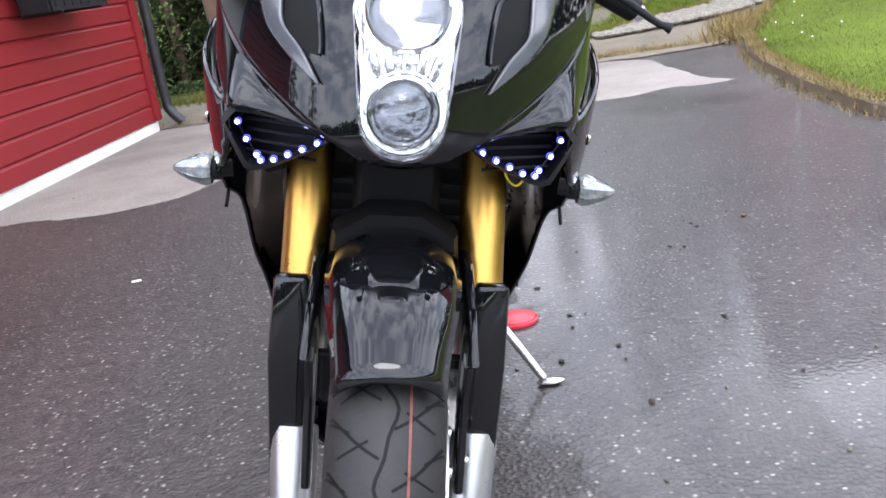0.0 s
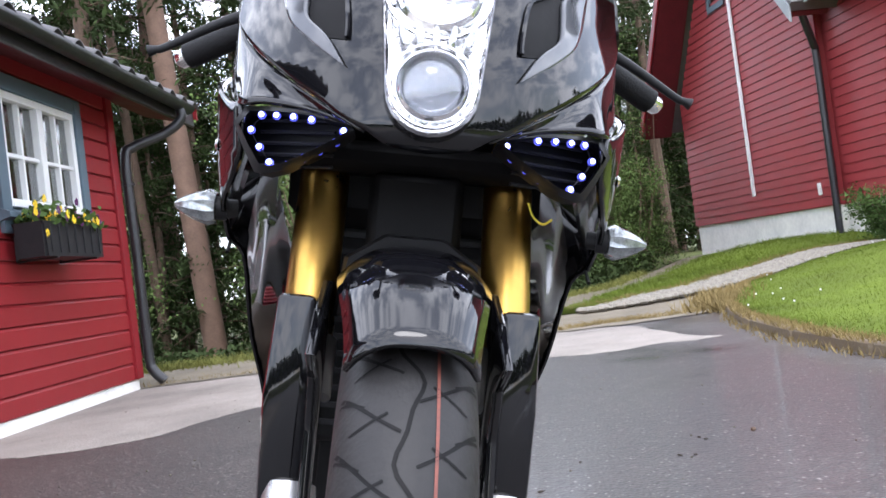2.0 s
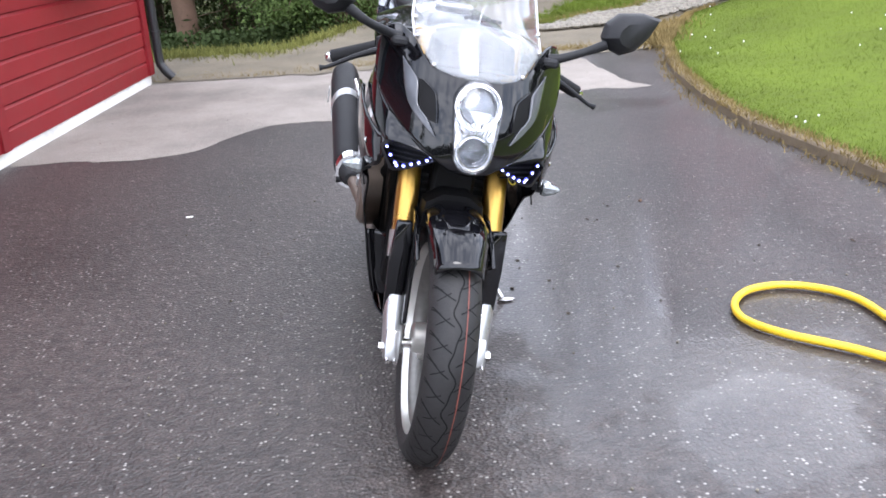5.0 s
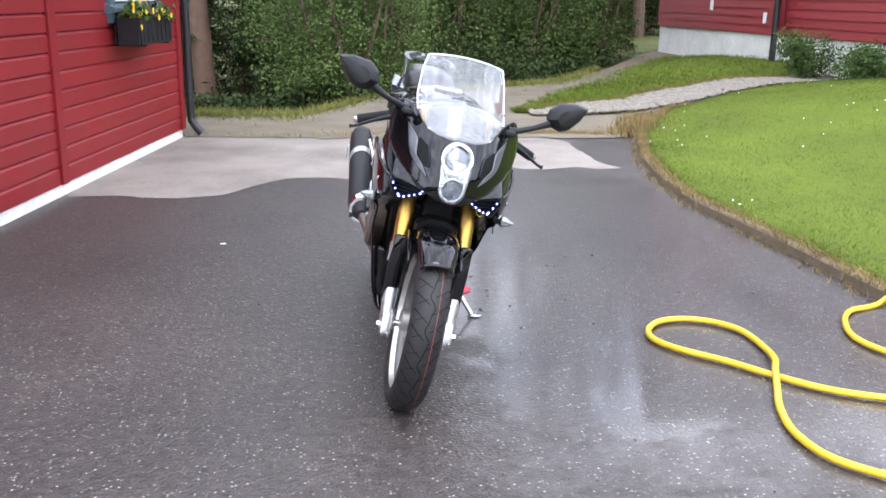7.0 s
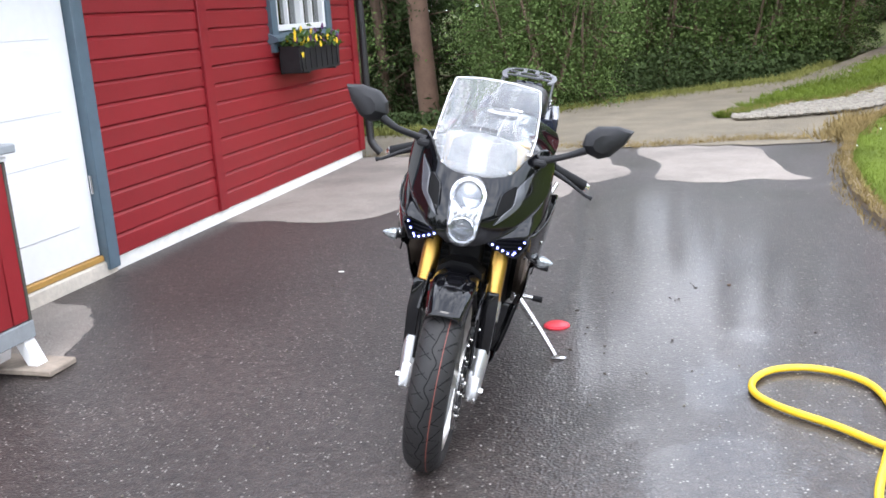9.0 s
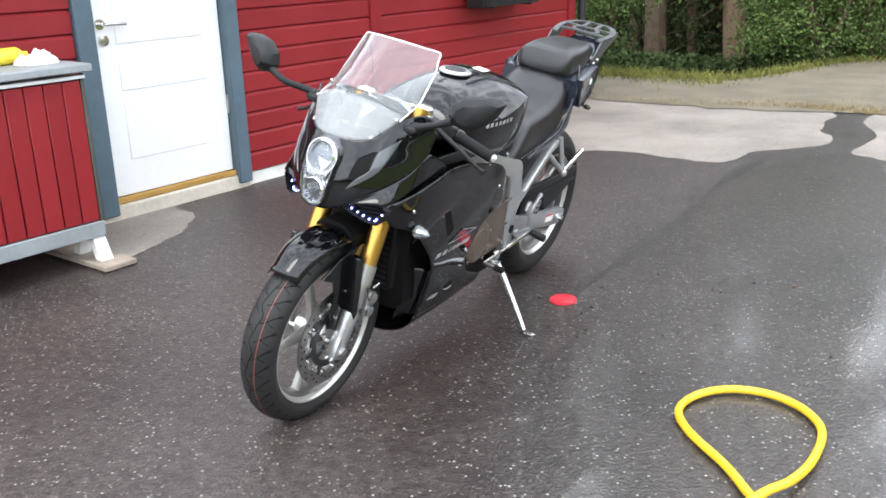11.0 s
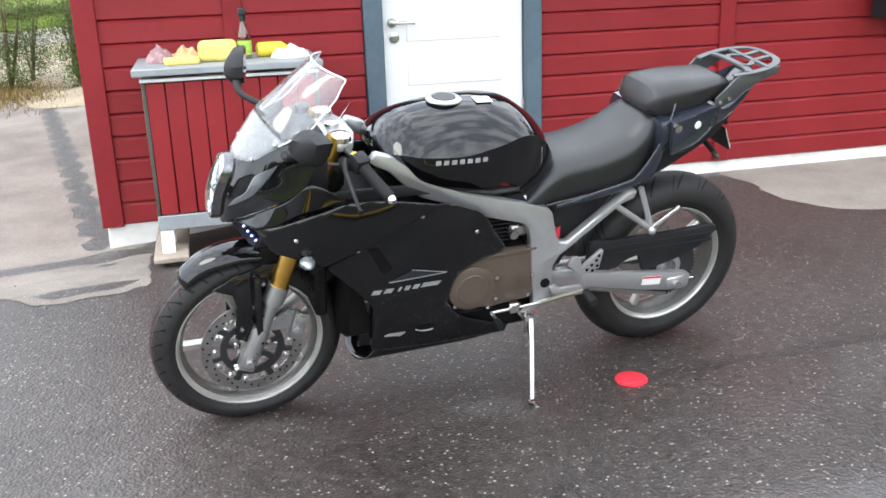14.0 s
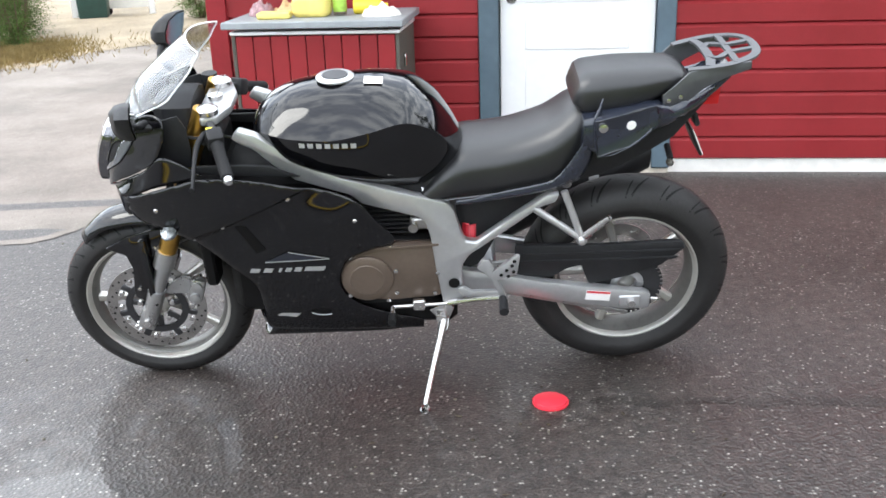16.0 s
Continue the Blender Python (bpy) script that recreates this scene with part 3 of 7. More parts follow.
single("dry_asphalt", outline_sheet([(-2.35, 1.0), (-2.3, 1.5), (-2.12, 1.5), (-1.92, 1.45), (-1.78, 1.2), (-1.74, 0.92), (-1.72, 0.72), (-1.95, 0.66), (-2.3, 0.7)], 0.0013, 0.03, seed=8), DRY,
       "pale dried patch of asphalt in front of the door", "asphalt", kind="structure")
single("verge", outline_sheet([(-3.5, 6.1), (-1.5, 5.78), (-0.6, 5.66), (0.3, 5.6), (1.3, 5.72), (2.0, 5.55), (2.8, 5.6), (3.3, 6.3), (3.6, 7.0), (3.5, 8.6), (4.4, 10.6), (5.6, 12.4), (7.4, 15.2), (7.0, 16.0), (5.0, 12.7), (3.6, 11.0), (2.6, 10.5), (1.5, 9.9), (.6, 9.0), (.1, 8.0), (-0.4, 7.3), (-1.6, 7.2), (-3.5, 7.3)],
       0.008, 0.08, seed=9), VERGE, "fine grey-brown gravel verge and dirt road behind the driveway", "gravel", kind="structure")
# a damp trail running from the plastic disc
single("damp_trail", outline_sheet([(.31, 1.2), (.36, 1.5), (.37, 1.8), (.42, 2.25), (.43, 2.8), (.46, 3.35), (.56, 3.8), (.62, 3.78), (.52, 3.3), (.47, 2.7), (.465, 2.2), (.42, 1.78), (.385, 1.45), (.345, 1.18)], 0.0012, 0.05, seed=26), STAIN,
       "thin dark trail of water on the asphalt", "water trail", kind="structure")
single("track", outline_sheet([(-7.75, -3.6), (-8.0, -3.15), (-8.7, -3.0), (-9.4, -2.3), (-9.6, -1.7), (-9.4, -.8), (-8.5, -.3), (-8.4, 1.0), (-13, 2.5), (-24, 2), (-26, -6), (-24, -12), (-12, -9), (-8.2, -6)], 0.008, 0.1, seed=28), SAND,
       "sandy track with dry grass across the drive", "track", kind="structure")
single("far_road", outline_sheet([(-17, -14), (-18.5, -6), (-18, 0), (-17.5, 8), (-22, 9), (-23, 0), (-23.5, -7), (-22, -15)], 0.03, 0.1, seed=29), DRY, "pale asphalt road in the distance", "road", kind="structure")
single("meadow", outline_sheet([(-24, -25), (-25, -6), (-25, 10), (-60, 16), (-70, -10), (-55, -35)], 0.03, 0.1, seed=30), GRASS, "green meadow beyond the road", "grass", kind="structure")
# lawn with its kerb
KERB_Y = [-6, 0.74, 1.56, 2.3, 2.7, 3.45, 4.41, 5.5, 6.1, 6.9, 7.9, 8.6, 9.0, 10.2, 11.0]
KERB_X = [2.3, 2.21, 2.2, 2.17, 2.15, 2.26, 2.47, 2.85, 3.15, 3.65, 4.9, 6.4, 7.6, 12, 16]


def lawn_z(x, y, edge):
    return height(x, y) + 0.05 + 0.16 * ease((x - edge) / 3.0) + 0.012 * noise.noise(Vector((x * 2, y * 2, 0)))


lawn_rows = []
for y in np.arange(-6, 11.01, 0.2):
    e = float(np.interp(y, KERB_Y, KERB_X))
    lawn_rows.append([(e + (18 - e) * k ** 2, float(y), lawn_z(e + (18 - e) * k ** 2, float(y), e)) for k in np.linspace(0, 1, 28)])
single("lawn", sheet(lawn_rows), GRASS, "bright green mown lawn with small white flowers", "lawn", kind="structure")


def blades(count, place, size, seed, lean=0.5):
    rnd = random.Random(seed)
    vs, fs = [], []
    for _ in range(count):
        x, y, z = place(rnd)
        a = rnd.uniform(0, 2 * math.pi)
        hgt = size * rnd.uniform(0.5, 1.3)
        w = size * 0.09
        dx, dy = math.cos(a), math.sin(a)
        lx, ly = rnd.gauss(0, lean) * hgt, rnd.gauss(0, lean) * hgt
        n = len(vs)
        vs += [(x - dx * w, y - dy * w, z), (x + dx * w, y + dy * w, z), (x + lx, y + ly, z + hgt)]
        fs.append((n, n + 1, n + 2))
    return vs, fs


def on_lawn(rnd):
    y = rnd.uniform(0.3, 9.0)
    e = float(np.interp(y, KERB_Y, KERB_X))
    x = e + 0.03 + 7 * rnd.random() ** 2
    return x, y, lawn_z(x, y, e) - 0.004


def on_edge(rnd):
    y = rnd.choice([rnd.uniform(0, 7.0), rnd.uniform(5.6, 7.2)])
    e = float(np.interp(y, KERB_Y, KERB_X))
    x = e + rnd.gauss(-.015, 0.055)
    return x, y, height(x, y) + (.05 if abs(x - e + .03) < .05 else 0.0)


def on_verge(rnd):
    x = rnd.uniform(-2.6, 4.6)
    y = brow(x) + rnd.gauss(.02, 0.24) + 0.12 * math.sin(x * 3)
    return x, y, height(x, y) - 0.02


def on_road_edge(rnd):
    x = rnd.choice([rnd.uniform(-2.4, 3.0), rnd.gauss(1.0, .5), rnd.gauss(2.2, .35)])
    y = 5.72 + abs(rnd.gauss(0, .16)) + .06 * math.sin(x * 4)
    return x, y, height(x, y) + .004


def on_corner(rnd):
    a = rnd.uniform(0, 1)
    x, y = 2.75 + a * 0.55 + rnd.gauss(0, .12), 5.6 + a * 1.0 + rnd.gauss(0, .14)
    return x, y, height(x, y)


single("lawn_blades", blades(80000, on_lawn, 0.022, 1), GRASS, "short green grass blades of the lawn", "grass", kind="stuff")
single("edge_grass", blades(15000, on_edge, 0.036, 2), DRY_GRASS, "dry yellow grass along the kerb", "grass", kind="stuff")
single("edge_grass", blades(900, on_corner, 0.11, 3, 0.4), DRY_GRASS, "tuft of long dry grass at the lawn corner", "grass", kind="stuff")
single("edge_grass", blades(4200, on_road_edge, 0.03, 8, 0.7), DRY_GRASS, "sparse dry grass where gravel meets asphalt", "grass", kind="stuff")
single("verge_weeds", blades(9000, on_verge, 0.085, 4, 0.6), WEEDS, "green weeds along the gravel verge", "grass", kind="stuff")


def clover(rnd):
    x, y, z = on_lawn(rnd)
    return x, y, z + 0.03


single("lawn_flowers", join(*[ball(clover(random.Random(100 + i)), 0.007, n=5) for i in range(70)]), WHITE, "tiny white clover flowers in the lawn", "flowers", kind="stuff")

kerb = thing("kerb", Matrix(), "weathered concrete kerb between lawn and asphalt", "kerb", kind="structure")
along = smooth_line([(x, y, 0) for x, y in zip(KERB_X[:10], KERB_Y[:10])], 14)
walked, cut = 0.0, [along[0]]
for a, b in zip(along, along[1:]):
    walked += (b - a).length
    if walked > 0.8:
        cut.append(b)
        walked = 0
for a, b in zip(cut, cut[1:]):
    d = (b - a)
    L = d.length - 0.012
    block = box(-0.032, 0.032, 0, L, -0.06, 0.055, 0.012)
    m = Matrix.Translation((a.x - 0.03, a.y, height(a.x, a.y))) @ Matrix.Rotation(math.atan2(-d.x, d.y), 4, 'Z')
    part("kerb_stone", moved(block, m), KERB, kerb)

# gravel path above the lawn and the grass bank behind it
path_rows, bank_rows = [], []


def bank_z(x, y):
    return height(x, y) + .012 + .03 * noise.noise(Vector((x * .8, y * .8, 4)))


PATH_LO = [(2.2, 7.1), (2.9, 7.12), (3.4, 7.15), (4.2, 7.68), (4.9, 8.1), (6.4, 8.75), (7.6, 9.15), (12, 10.35), (16, 11.15)]
PATH_W = [(2.2, .4), (3.0, .85), (3.6, .95), (4.4, 1.1), (5.1, .9), (6.0, .7), (8, .62), (16, .6)]
BANK_TOP = [(2.2, 7.65), (2.6, 8.6), (3.4, 10.0), (4.3, 11.2), (5.6, 13.0), (6.9, 15.6), (7.2, 17.5), (16, 17.5)]
for x in np.linspace(2.2, 16, 70):
    lo = float(np.interp(x, *zip(*PATH_LO)))
    hi = lo + float(np.interp(x, *zip(*PATH_W))) + 0.06 * math.sin(x * 5)
    path_rows.append([(float(x), lo + (hi - lo) * k, bank_z(float(x), lo + (hi - lo) * k) + .012 - .05 * ease((.12 - k) / .12)) for k in np.linspace(0, 1, 8)])
    top = max(hi + .1, float(np.interp(x, *zip(*BANK_TOP))))
    bank_rows.append([])
    for k in np.linspace(0, 1, 18):
        y = hi - 0.06 + (top - hi) * float(k)
        swell = .15 * ease((x - 4.5) / 2.2) * ease((y - hi) / 1.2) - .22 * ease((y - 11) / 4.5) * ease((x - 4) / 2)
        bank_rows[-1].append((float(x), y, bank_z(float(x), y) + swell - .02 * ease((float(k) - .9) / .1)))


def on_bank(rnd):
    row = bank_rows[min(len(bank_rows) - 2, int(rnd.random() ** 1.4 * 48))]
    k = rnd.random() ** 1.5 * (len(row) - 2)
    p = Vector(row[int(k)]).lerp(Vector(row[int(k) + 1]), k % 1)
    return p.x + rnd.uniform(-.16, .16), p.y, p.z - .004


single("bank_grass", blades(26000, on_bank, 0.06, 6, 0.6), GRASS, "rough green grass blades on the bank", "grass", kind="stuff")
def on_bank_foot(rnd):
    row = bank_rows[min(len(bank_rows) - 1, int(rnd.random() ** 1.3 * 45))]
    p = row[0]
    return p[0] + rnd.uniform(-.12, .12), p[1] + abs(rnd.gauss(0, .13)), bank_z(p[0], p[1])


single("edge_grass", blades(7000, on_bank_foot, 0.06, 9, 0.6), DRY_GRASS, "dry brownish grass at the foot of the bank", "grass", kind="stuff")
single("gravel_path", sheet(path_rows), VERGE, "garden path of loose pale gravel", "path", kind="structure")
single("grass_bank", sheet(bank_rows), GRASS, "green grass bank below the red house", "grass", kind="structure")


def pebbles(count, seed):
    rnd = random.Random(seed)
    out = []
    for _ in range(count):
        u = len(path_rows) * .75 * rnd.random() ** 1.3
        i = min(len(path_rows) - 2, int(u))
        k = rnd.random()
        p, q = Vector(path_rows[i][0]).lerp(Vector(path_rows[i + 1][0]), u - i), Vector(path_rows[i][-1]).lerp(Vector(path_rows[i + 1][-1]), u - i)
        c = p.lerp(q, k)
        c.z = bank_z(c.x, c.y) + .012
        s = rnd.uniform(0.014, 0.045)
        out.append(ball((c.x, c.y, c.z + s * .2), s * rnd.uniform(.8, 1.4), s * rnd.uniform(.8, 1.3), s * .6, n=4))
    return join(*out)


single("path_stones", pebbles(7200, 7), STONE, "loose whitish stones on the garden path", "gravel", kind="stuff")


def crumbs(count, seed):
    rnd = random.Random(seed)
    out = []
    for _ in range(count):
        x, y = rnd.uniform(-2.2, 2.6), rnd.uniform(-2.5, 5.0)
        s = rnd.uniform(.002, .005)
        out.append(ball((x, y, height(x, y) + s * .5), s, s * 1.3, s * .7, n=4))
    return join(*out)


def scraps(count, seed):
    rnd = random.Random(seed)
    out = []
    for _ in range(count):
        x, y = rnd.gauss(.62, .28), rnd.gauss(.95, .3)
        m = pose(x, y, height(x, y) + .003, rnd.uniform(-12, 12), rnd.uniform(-12, 12), rnd.uniform(0, 360))
        out.append(moved(ball((0, 0, 0), rnd.uniform(.005, .014), rnd.uniform(.003, .008), .0025, n=5), m))
    return join(*out)


single("plant_litter", scraps(18, 12), SOIL, "dark scraps of bark and leaf on wet asphalt", "litter", kind="stuff")
single("loose_grit", crumbs(420, 4), GRAVEL, "scattered grit on the asphalt", "gravel", kind="stuff")
single("leaf", box(-0.016, 0.016, -0.006, 0.007, 0, 0.005, 0.002), CLOTH, "small pale dry leaf on the asphalt", "leaf", m=pose(-0.79, 1.93, 0.002, 3, 4, 20))
single("pebble", ball((0, 0, 0.005), 0.009, 0.008, 0.006, n=6), BARK, "small dark stone on the asphalt", "stone", m=pose(1.09, 1.527, 0))

# ---------------------------------------------------------------- garage
GM = pose(-2.545, -0.308, 0, 0, 0, 79.7)
front = thing("wall_front", GM, "red clapboard garage wall on a white foundation", "wall", kind="structure")
part("wall_core", join(box(0, 1.5, 0, .12, .03, 2.3), box(1.5, 2.4, 0, .12, 2.08, 2.3), box(2.4, 4.62, 0, .12, .03, 2.3), box(4.62, 5.6, 0, .12, .03, 1.2),
     box(4.62, 5.6, 0, .12, 1.86, 2.3), box(5.6, 6.2, 0, .12, .03, 2.3)), RED_DARK, front, smooth=False)
part("foundation", join(box(.0, 1.46, -.012, .14, -.35, .03, .006), box(2.43, 6.2, -.012, .14, -.35, .076, .006)), PLASTER, front, "rough white plastered foundation")
BOARD = 0.118
boards = {}
for x0, x1 in ((0.09, 0.71), (0.81, 1.435), (2.45, 3.57), (3.67, 6.1)):
    row = 0
    while True:
        z = (0.03 if x1 < 2 else 0.078) + row * BOARD
        if z > 2.05:
            break
        spans = [(x0, x1)]
        if x0 > 3.6 and 1.03 < z < 1.95:
            spans = [(x0, 4.555), (5.655, x1)]
        for a, b in spans:
            key = round(b - a, 3)
            if key not in boards:
                boards[key] = mesh_of("board", prism([(0, 0), (-.022, 0), (-.026, .004), (-.026, .096), (-.022, .100), (-.007, BOARD - .001), (0, BOARD - .001)], 0, b - a, "X"), RED, False)
            ob = new("board", boards[key])
            ob.parent = front
            ob.location = (a, 0, z)
        row += 1
for x in (0.76, 3.62):
    part("batten", box(x - .05, x + .05, -.045, .0, .03 if x < 2 else .08, 2.06, .004), RED_DARK, front)
part("corner_board", box(-.02, .09, -.045, .0, .02, 2.06, .004), RED_DARK, front)
part("corner_board", box(6.1, 6.21, -.045, .0, .08, 2.06, .004), RED_DARK, front)

single("wall_back", box(0, 6.2, 4.9, 5.0, -.3, 2.3), RED_DARK, "red painted back wall of the garage", "wall", kind="structure", m=GM, smooth=False)
single("wall_side", join(box(0, .12, .14, 4.9, -.3, 2.3), prism([(.14, 2.3), (4.9, 2.3), (2.55, 3.4)], 0, .12)), RED_DARK, "red painted gable wall of the garage", "wall", kind="structure", m=GM, smooth=False)
single("wall_side", join(box(6.08, 6.2, .14, 4.9, -.3, 2.3), prism([(.14, 2.3), (4.9, 2.3), (2.55, 3.4)], 6.08, 6.2)), RED_DARK, "red painted gable wall of the garage", "wall", kind="structure", m=GM, smooth=False)
single("floor", box(.12, 6.08, .14, 4.9, -.02, .03), CONCRETE, "plain concrete floor inside the garage", "floor", kind="structure", m=GM, smooth=False)
single("ceiling", box(.12, 6.08, .14, 4.9, 2.3, 2.33), WHITE, "plain white ceiling inside the garage", "ceiling", kind="structure", m=GM, smooth=False)

roof = thing("garage_roof", GM, "grey corrugated garage roof with black gutter and red fascia", "roof", kind="structure")
rows = []
for k in range(9):
    y = -.42 + k * (2.97 / 8)
    rows.append([(x, y, 2.08 + (y + .42) * .45 + .034 * max(-.35, math.sin(x * 2 * math.pi / .255)) - .012 * (k % 2)) for x in np.arange(-.45, 7.06, .0213)])
part("roof_sheet", sheet(rows), ROOF, roof, "dark grey corrugated sheet", solid=.008)
part("roof_sheet", sheet([[(x, 2.55 + y, 3.415 - y * .45) for x in (-.45, 7.05)] for y in (0, 2.9)]), ROOF, roof, solid=.02)
part("fascia", box(-.42, 7.0, -.375, -.345, 1.93, 2.08, .004), BLACK_STEEL, roof, "black fascia board")
# the overhang's shade is in this soffit's base colour
part("soffit", prism([(-.345, 1.96), (0, 2.06), (0, 2.1), (-.345, 2.0)], -.42, 7.0), RED_SHADED, roof, "red soffit boards with the eaves' shade in their colour", smooth=False)
part("barge_board", prism([(-.40, 1.98), (2.55, 3.30), (2.55, 3.44), (-.40, 2.11)], 7.0, 7.03), RED_DARK, roof, "red barge board", smooth=False)
part("barge_board", prism([(-.40, 1.98), (2.55, 3.30), (2.55, 3.44), (-.40, 2.11)], -.45, -.42), RED_DARK, roof, "red barge board", smooth=False)
part("gable_soffit", prism([(-.34, 2.0), (2.55, 3.30), (2.55, 3.33), (-.34, 2.03)], 6.2, 7.0), RED_DARK, roof, smooth=False)
gut = [[(x, -.435 + .055 * math.cos(a), 2.03 + .055 * math.sin(a)) for a in np.linspace(math.pi, 2 * math.pi, 9)] for x in (-.44, 6.7)]
part("gutter", sheet(gut), BLACK_STEEL, roof, "black half-round gutter", solid=.004)
part("gutter_end", prism([(-.435 + .055 * math.cos(a), 2.03 + .055 * math.sin(a)) for a in np.linspace(math.pi, 2 * math.pi, 9)], 6.695, 6.7), BLACK_STEEL, roof)
part("downpipe", tube([(6.5, -.435, 2.0), (6.5, -.43, 1.9), (6.44, -.3, 1.8), (6.33, -.12, 1.72), (6.28, -.07, 1.62), (6.28, -.07, 1.0), (6.28, -.07, .25), (6.28, -.09, .12), (6.29, -.16, .03)], .036, 12), BLACK_STEEL, roof, "black round downpipe")
for z in (.4, 1.45):
    part("pipe_clip", moved(lathe([(.037, -.012), (.045, -.012), (.045, .012), (.037, .012)], 16, close=True), pose(6.28, -.07, z, 0, 90, 0)), BLACK_STEEL, roof)

# window in the garage wall
win = thing("window_1", GM, "white paned window in a slate-blue surround", "window", kind="structure")
part("surround", join(box(4.555, 4.655, -.055, -.0, 1.05, 1.94, .004), box(5.56, 5.655, -.055, 0, 1.05, 1.94, .004), box(4.655, 5.56, -.055, 0, 1.845, 1.94, .004)), BLUE_TRIM, win, "slate-blue painted boards")
part("window_sill", prism([(-.1, 1.13), (-.1, 1.155), (0, 1.2), (0, 1.1)], 4.53, 5.68), BLUE_TRIM, win, smooth=False)
part("apron", box(4.6, 5.6, -.05, 0, 1.05, 1.13, .004), BLUE_TRIM, win)
part("window_frame", join(box(4.655, 4.70, -.04, .05, 1.20, 1.845, .004), box(5.515, 5.56, -.04, .05, 1.20, 1.845, .004), box(4.70, 5.515, -.04, .05, 1.80, 1.845, .004),
     box(4.70, 5.515, -.04, .05, 1.20, 1.245, .004), box(5.075, 5.14, -.045, .05, 1.245, 1.80, .004)), WHITE, win)
for a, b in ((4.70, 5.075), (5.14, 5.515)):
    c = (a + b) / 2
    part("muntin", box(c - .011, c + .011, -.03, .02, 1.245, 1.80, .003), WHITE, win)
    part("muntin", box(a, b, -.028, .018, 1.48, 1.502, .003), WHITE, win)
    for x0, x1 in ((a, c - .011), (c + .011, b)):
        for z0, z1 in ((1.245, 1.48), (1.502, 1.80)):
            part("pane", box(x0, x1, 0, .004, z0, z1), PANE, win, smooth=False)
for x0, x1 in ((4.66, 4.86), (5.36, 5.56)):
    cl = [[(x0 + (x1 - x0) * k / 24, .14 + .02 * math.sin(k * 1.6), z) for k in range(25)] for z in (1.15, 1.5, 1.88)]
    single("curtain", sheet(cl), CURTAIN, "pale curtain hanging behind the garage window", "curtain", m=GM)

fbox = thing("flower_box", GM @ pose(4.93, -.17, .90), "black plastic flower box full of yellow and violet pansies", "flower box")
part("trough", join(prism([(-.36, .17), (-.38, .19), (.38, .19), (.36, .17), (.34, .0), (-.34, .0)], -.085, -.075, "Y"), prism([(-.36, .17), (-.38, .19), (.38, .19), (.36, .17), (.34, .0), (-.34, .0)], .075, .085, "Y"),
     prism([(-.34, 0), (.34, 0), (.34, .012), (-.34, .012)], -.075, .075, "Y"), box(-.37, -.35, -.075, .075, .0, .19), box(.35, .37, -.075, .075, 0, .19)), MATT, fbox, "black ribbed plastic trough", smooth=False)
for x in np.linspace(-.3, .3, 7):
    part("rib", box(float(x) - .008, float(x) + .008, -.092, -.085, .02, .17, .002), MATT, fbox)
part("soil", box(-.35, .35, -.075, .075, .14, .165), SOIL, fbox)
for x in (-.25, .25):
    part("bracket", join(box(x - .012, x + .012, -.09, .14, -.012, 0), box(x - .012, x + .012, .125, .14, -.012, .14)), BLACK_STEEL, fbox)


def leafy(count, seed, size, spot, slim=.32):
    rnd = random.Random(seed)
    vs, fs = [], []
    for _ in range(count):
        c = Vector(spot(rnd))
        e = Euler((rnd.uniform(-1.2, 1.2), rnd.uniform(-1.2, 1.2), rnd.uniform(0, 6.3))).to_matrix()
        s = size * rnd.uniform(.6, 1.4)
        n = len(vs)
        for q in ((-.5, 0, 0), (0, -slim, .06), (.55, 0, 0), (0, slim, .06)):
            vs.append(tuple(c + e @ Vector(q) * s))
        fs.append((n, n + 1, n + 2, n + 3))
    return vs, fs


part("leaves", leafy(420, 5, .05, lambda r: (r.uniform(-.36, .36), r.gauss(-.01, .06), .17 + abs(r.gauss(0, .05)))), SHRUB, fbox, "green pansy leaves")
for mat, nm, seed in ((PETAL_Y, "yellow_blossoms", 1), (PETAL_V, "violet_blossoms", 2)):
    rnd = random.Random(seed)
    out = []
    for _ in range(26):
        c = Vector((rnd.uniform(-.36, .36), rnd.gauss(-.03, .05), .22 + rnd.gauss(0, .035)))
        for k in range(5):
            a = k * 1.2566 + rnd.random()
            out.append(ball(c + Vector((.014 * math.cos(a), -.012, .014 * math.sin(a))), .012, .004, .012, n=5))
    part(nm, join(*out), mat, fbox)

# door in the garage wall
door = thing("door_1", GM, "closed white panelled door in a slate-blue frame", "door", kind="structure")
part("door_frame", join(box(1.44, 1.545, -.05, .12, .03, 2.1, .005), box(2.355, 2.45, -.05, .12, .03, 2.1, .005), box(1.545, 2.355, -.05, .12, 2.05, 2.15, .005)), BLUE_TRIM, door, "slate-blue painted frame")
slab = part("door_leaf", box(1.55, 2.35, .0, .045, .115, 2.045, .004), WHITE, door)
for k, (a, b) in enumerate(((.30, .62), (.66, .86), (.90, 1.22), (1.26, 1.8))):
    part("door_panel", box(1.68, 2.22, -.005, .002, a, b, .004), WHITE, slab)
part("threshold", box(1.545, 2.355, -.02, .12, .08, .112, .004), SILL_WOOD, door, "varnished wooden threshold")
part("door_step", box(1.44, 2.45, -.03, .14, -.25, .078, .01), CONCRETE, door, "pale rough concrete step")
part("handle_rose", moved(lathe([(.0, 0), (.026, 0), (.026, .008), (.0, .009)], 20), pose(1.60, 0, 1.005, 0, 0, -90)), STEEL, slab)
part("door_handle", join(rod((1.60, -.008, 1.005), (1.60, -.05, 1.005), .009), tube([(1.60, -.05, 1.005), (1.63, -.055, 1.005), (1.72, -.052, 1.002)], .009, 10)), STEEL, slab, "brushed steel lever handle")
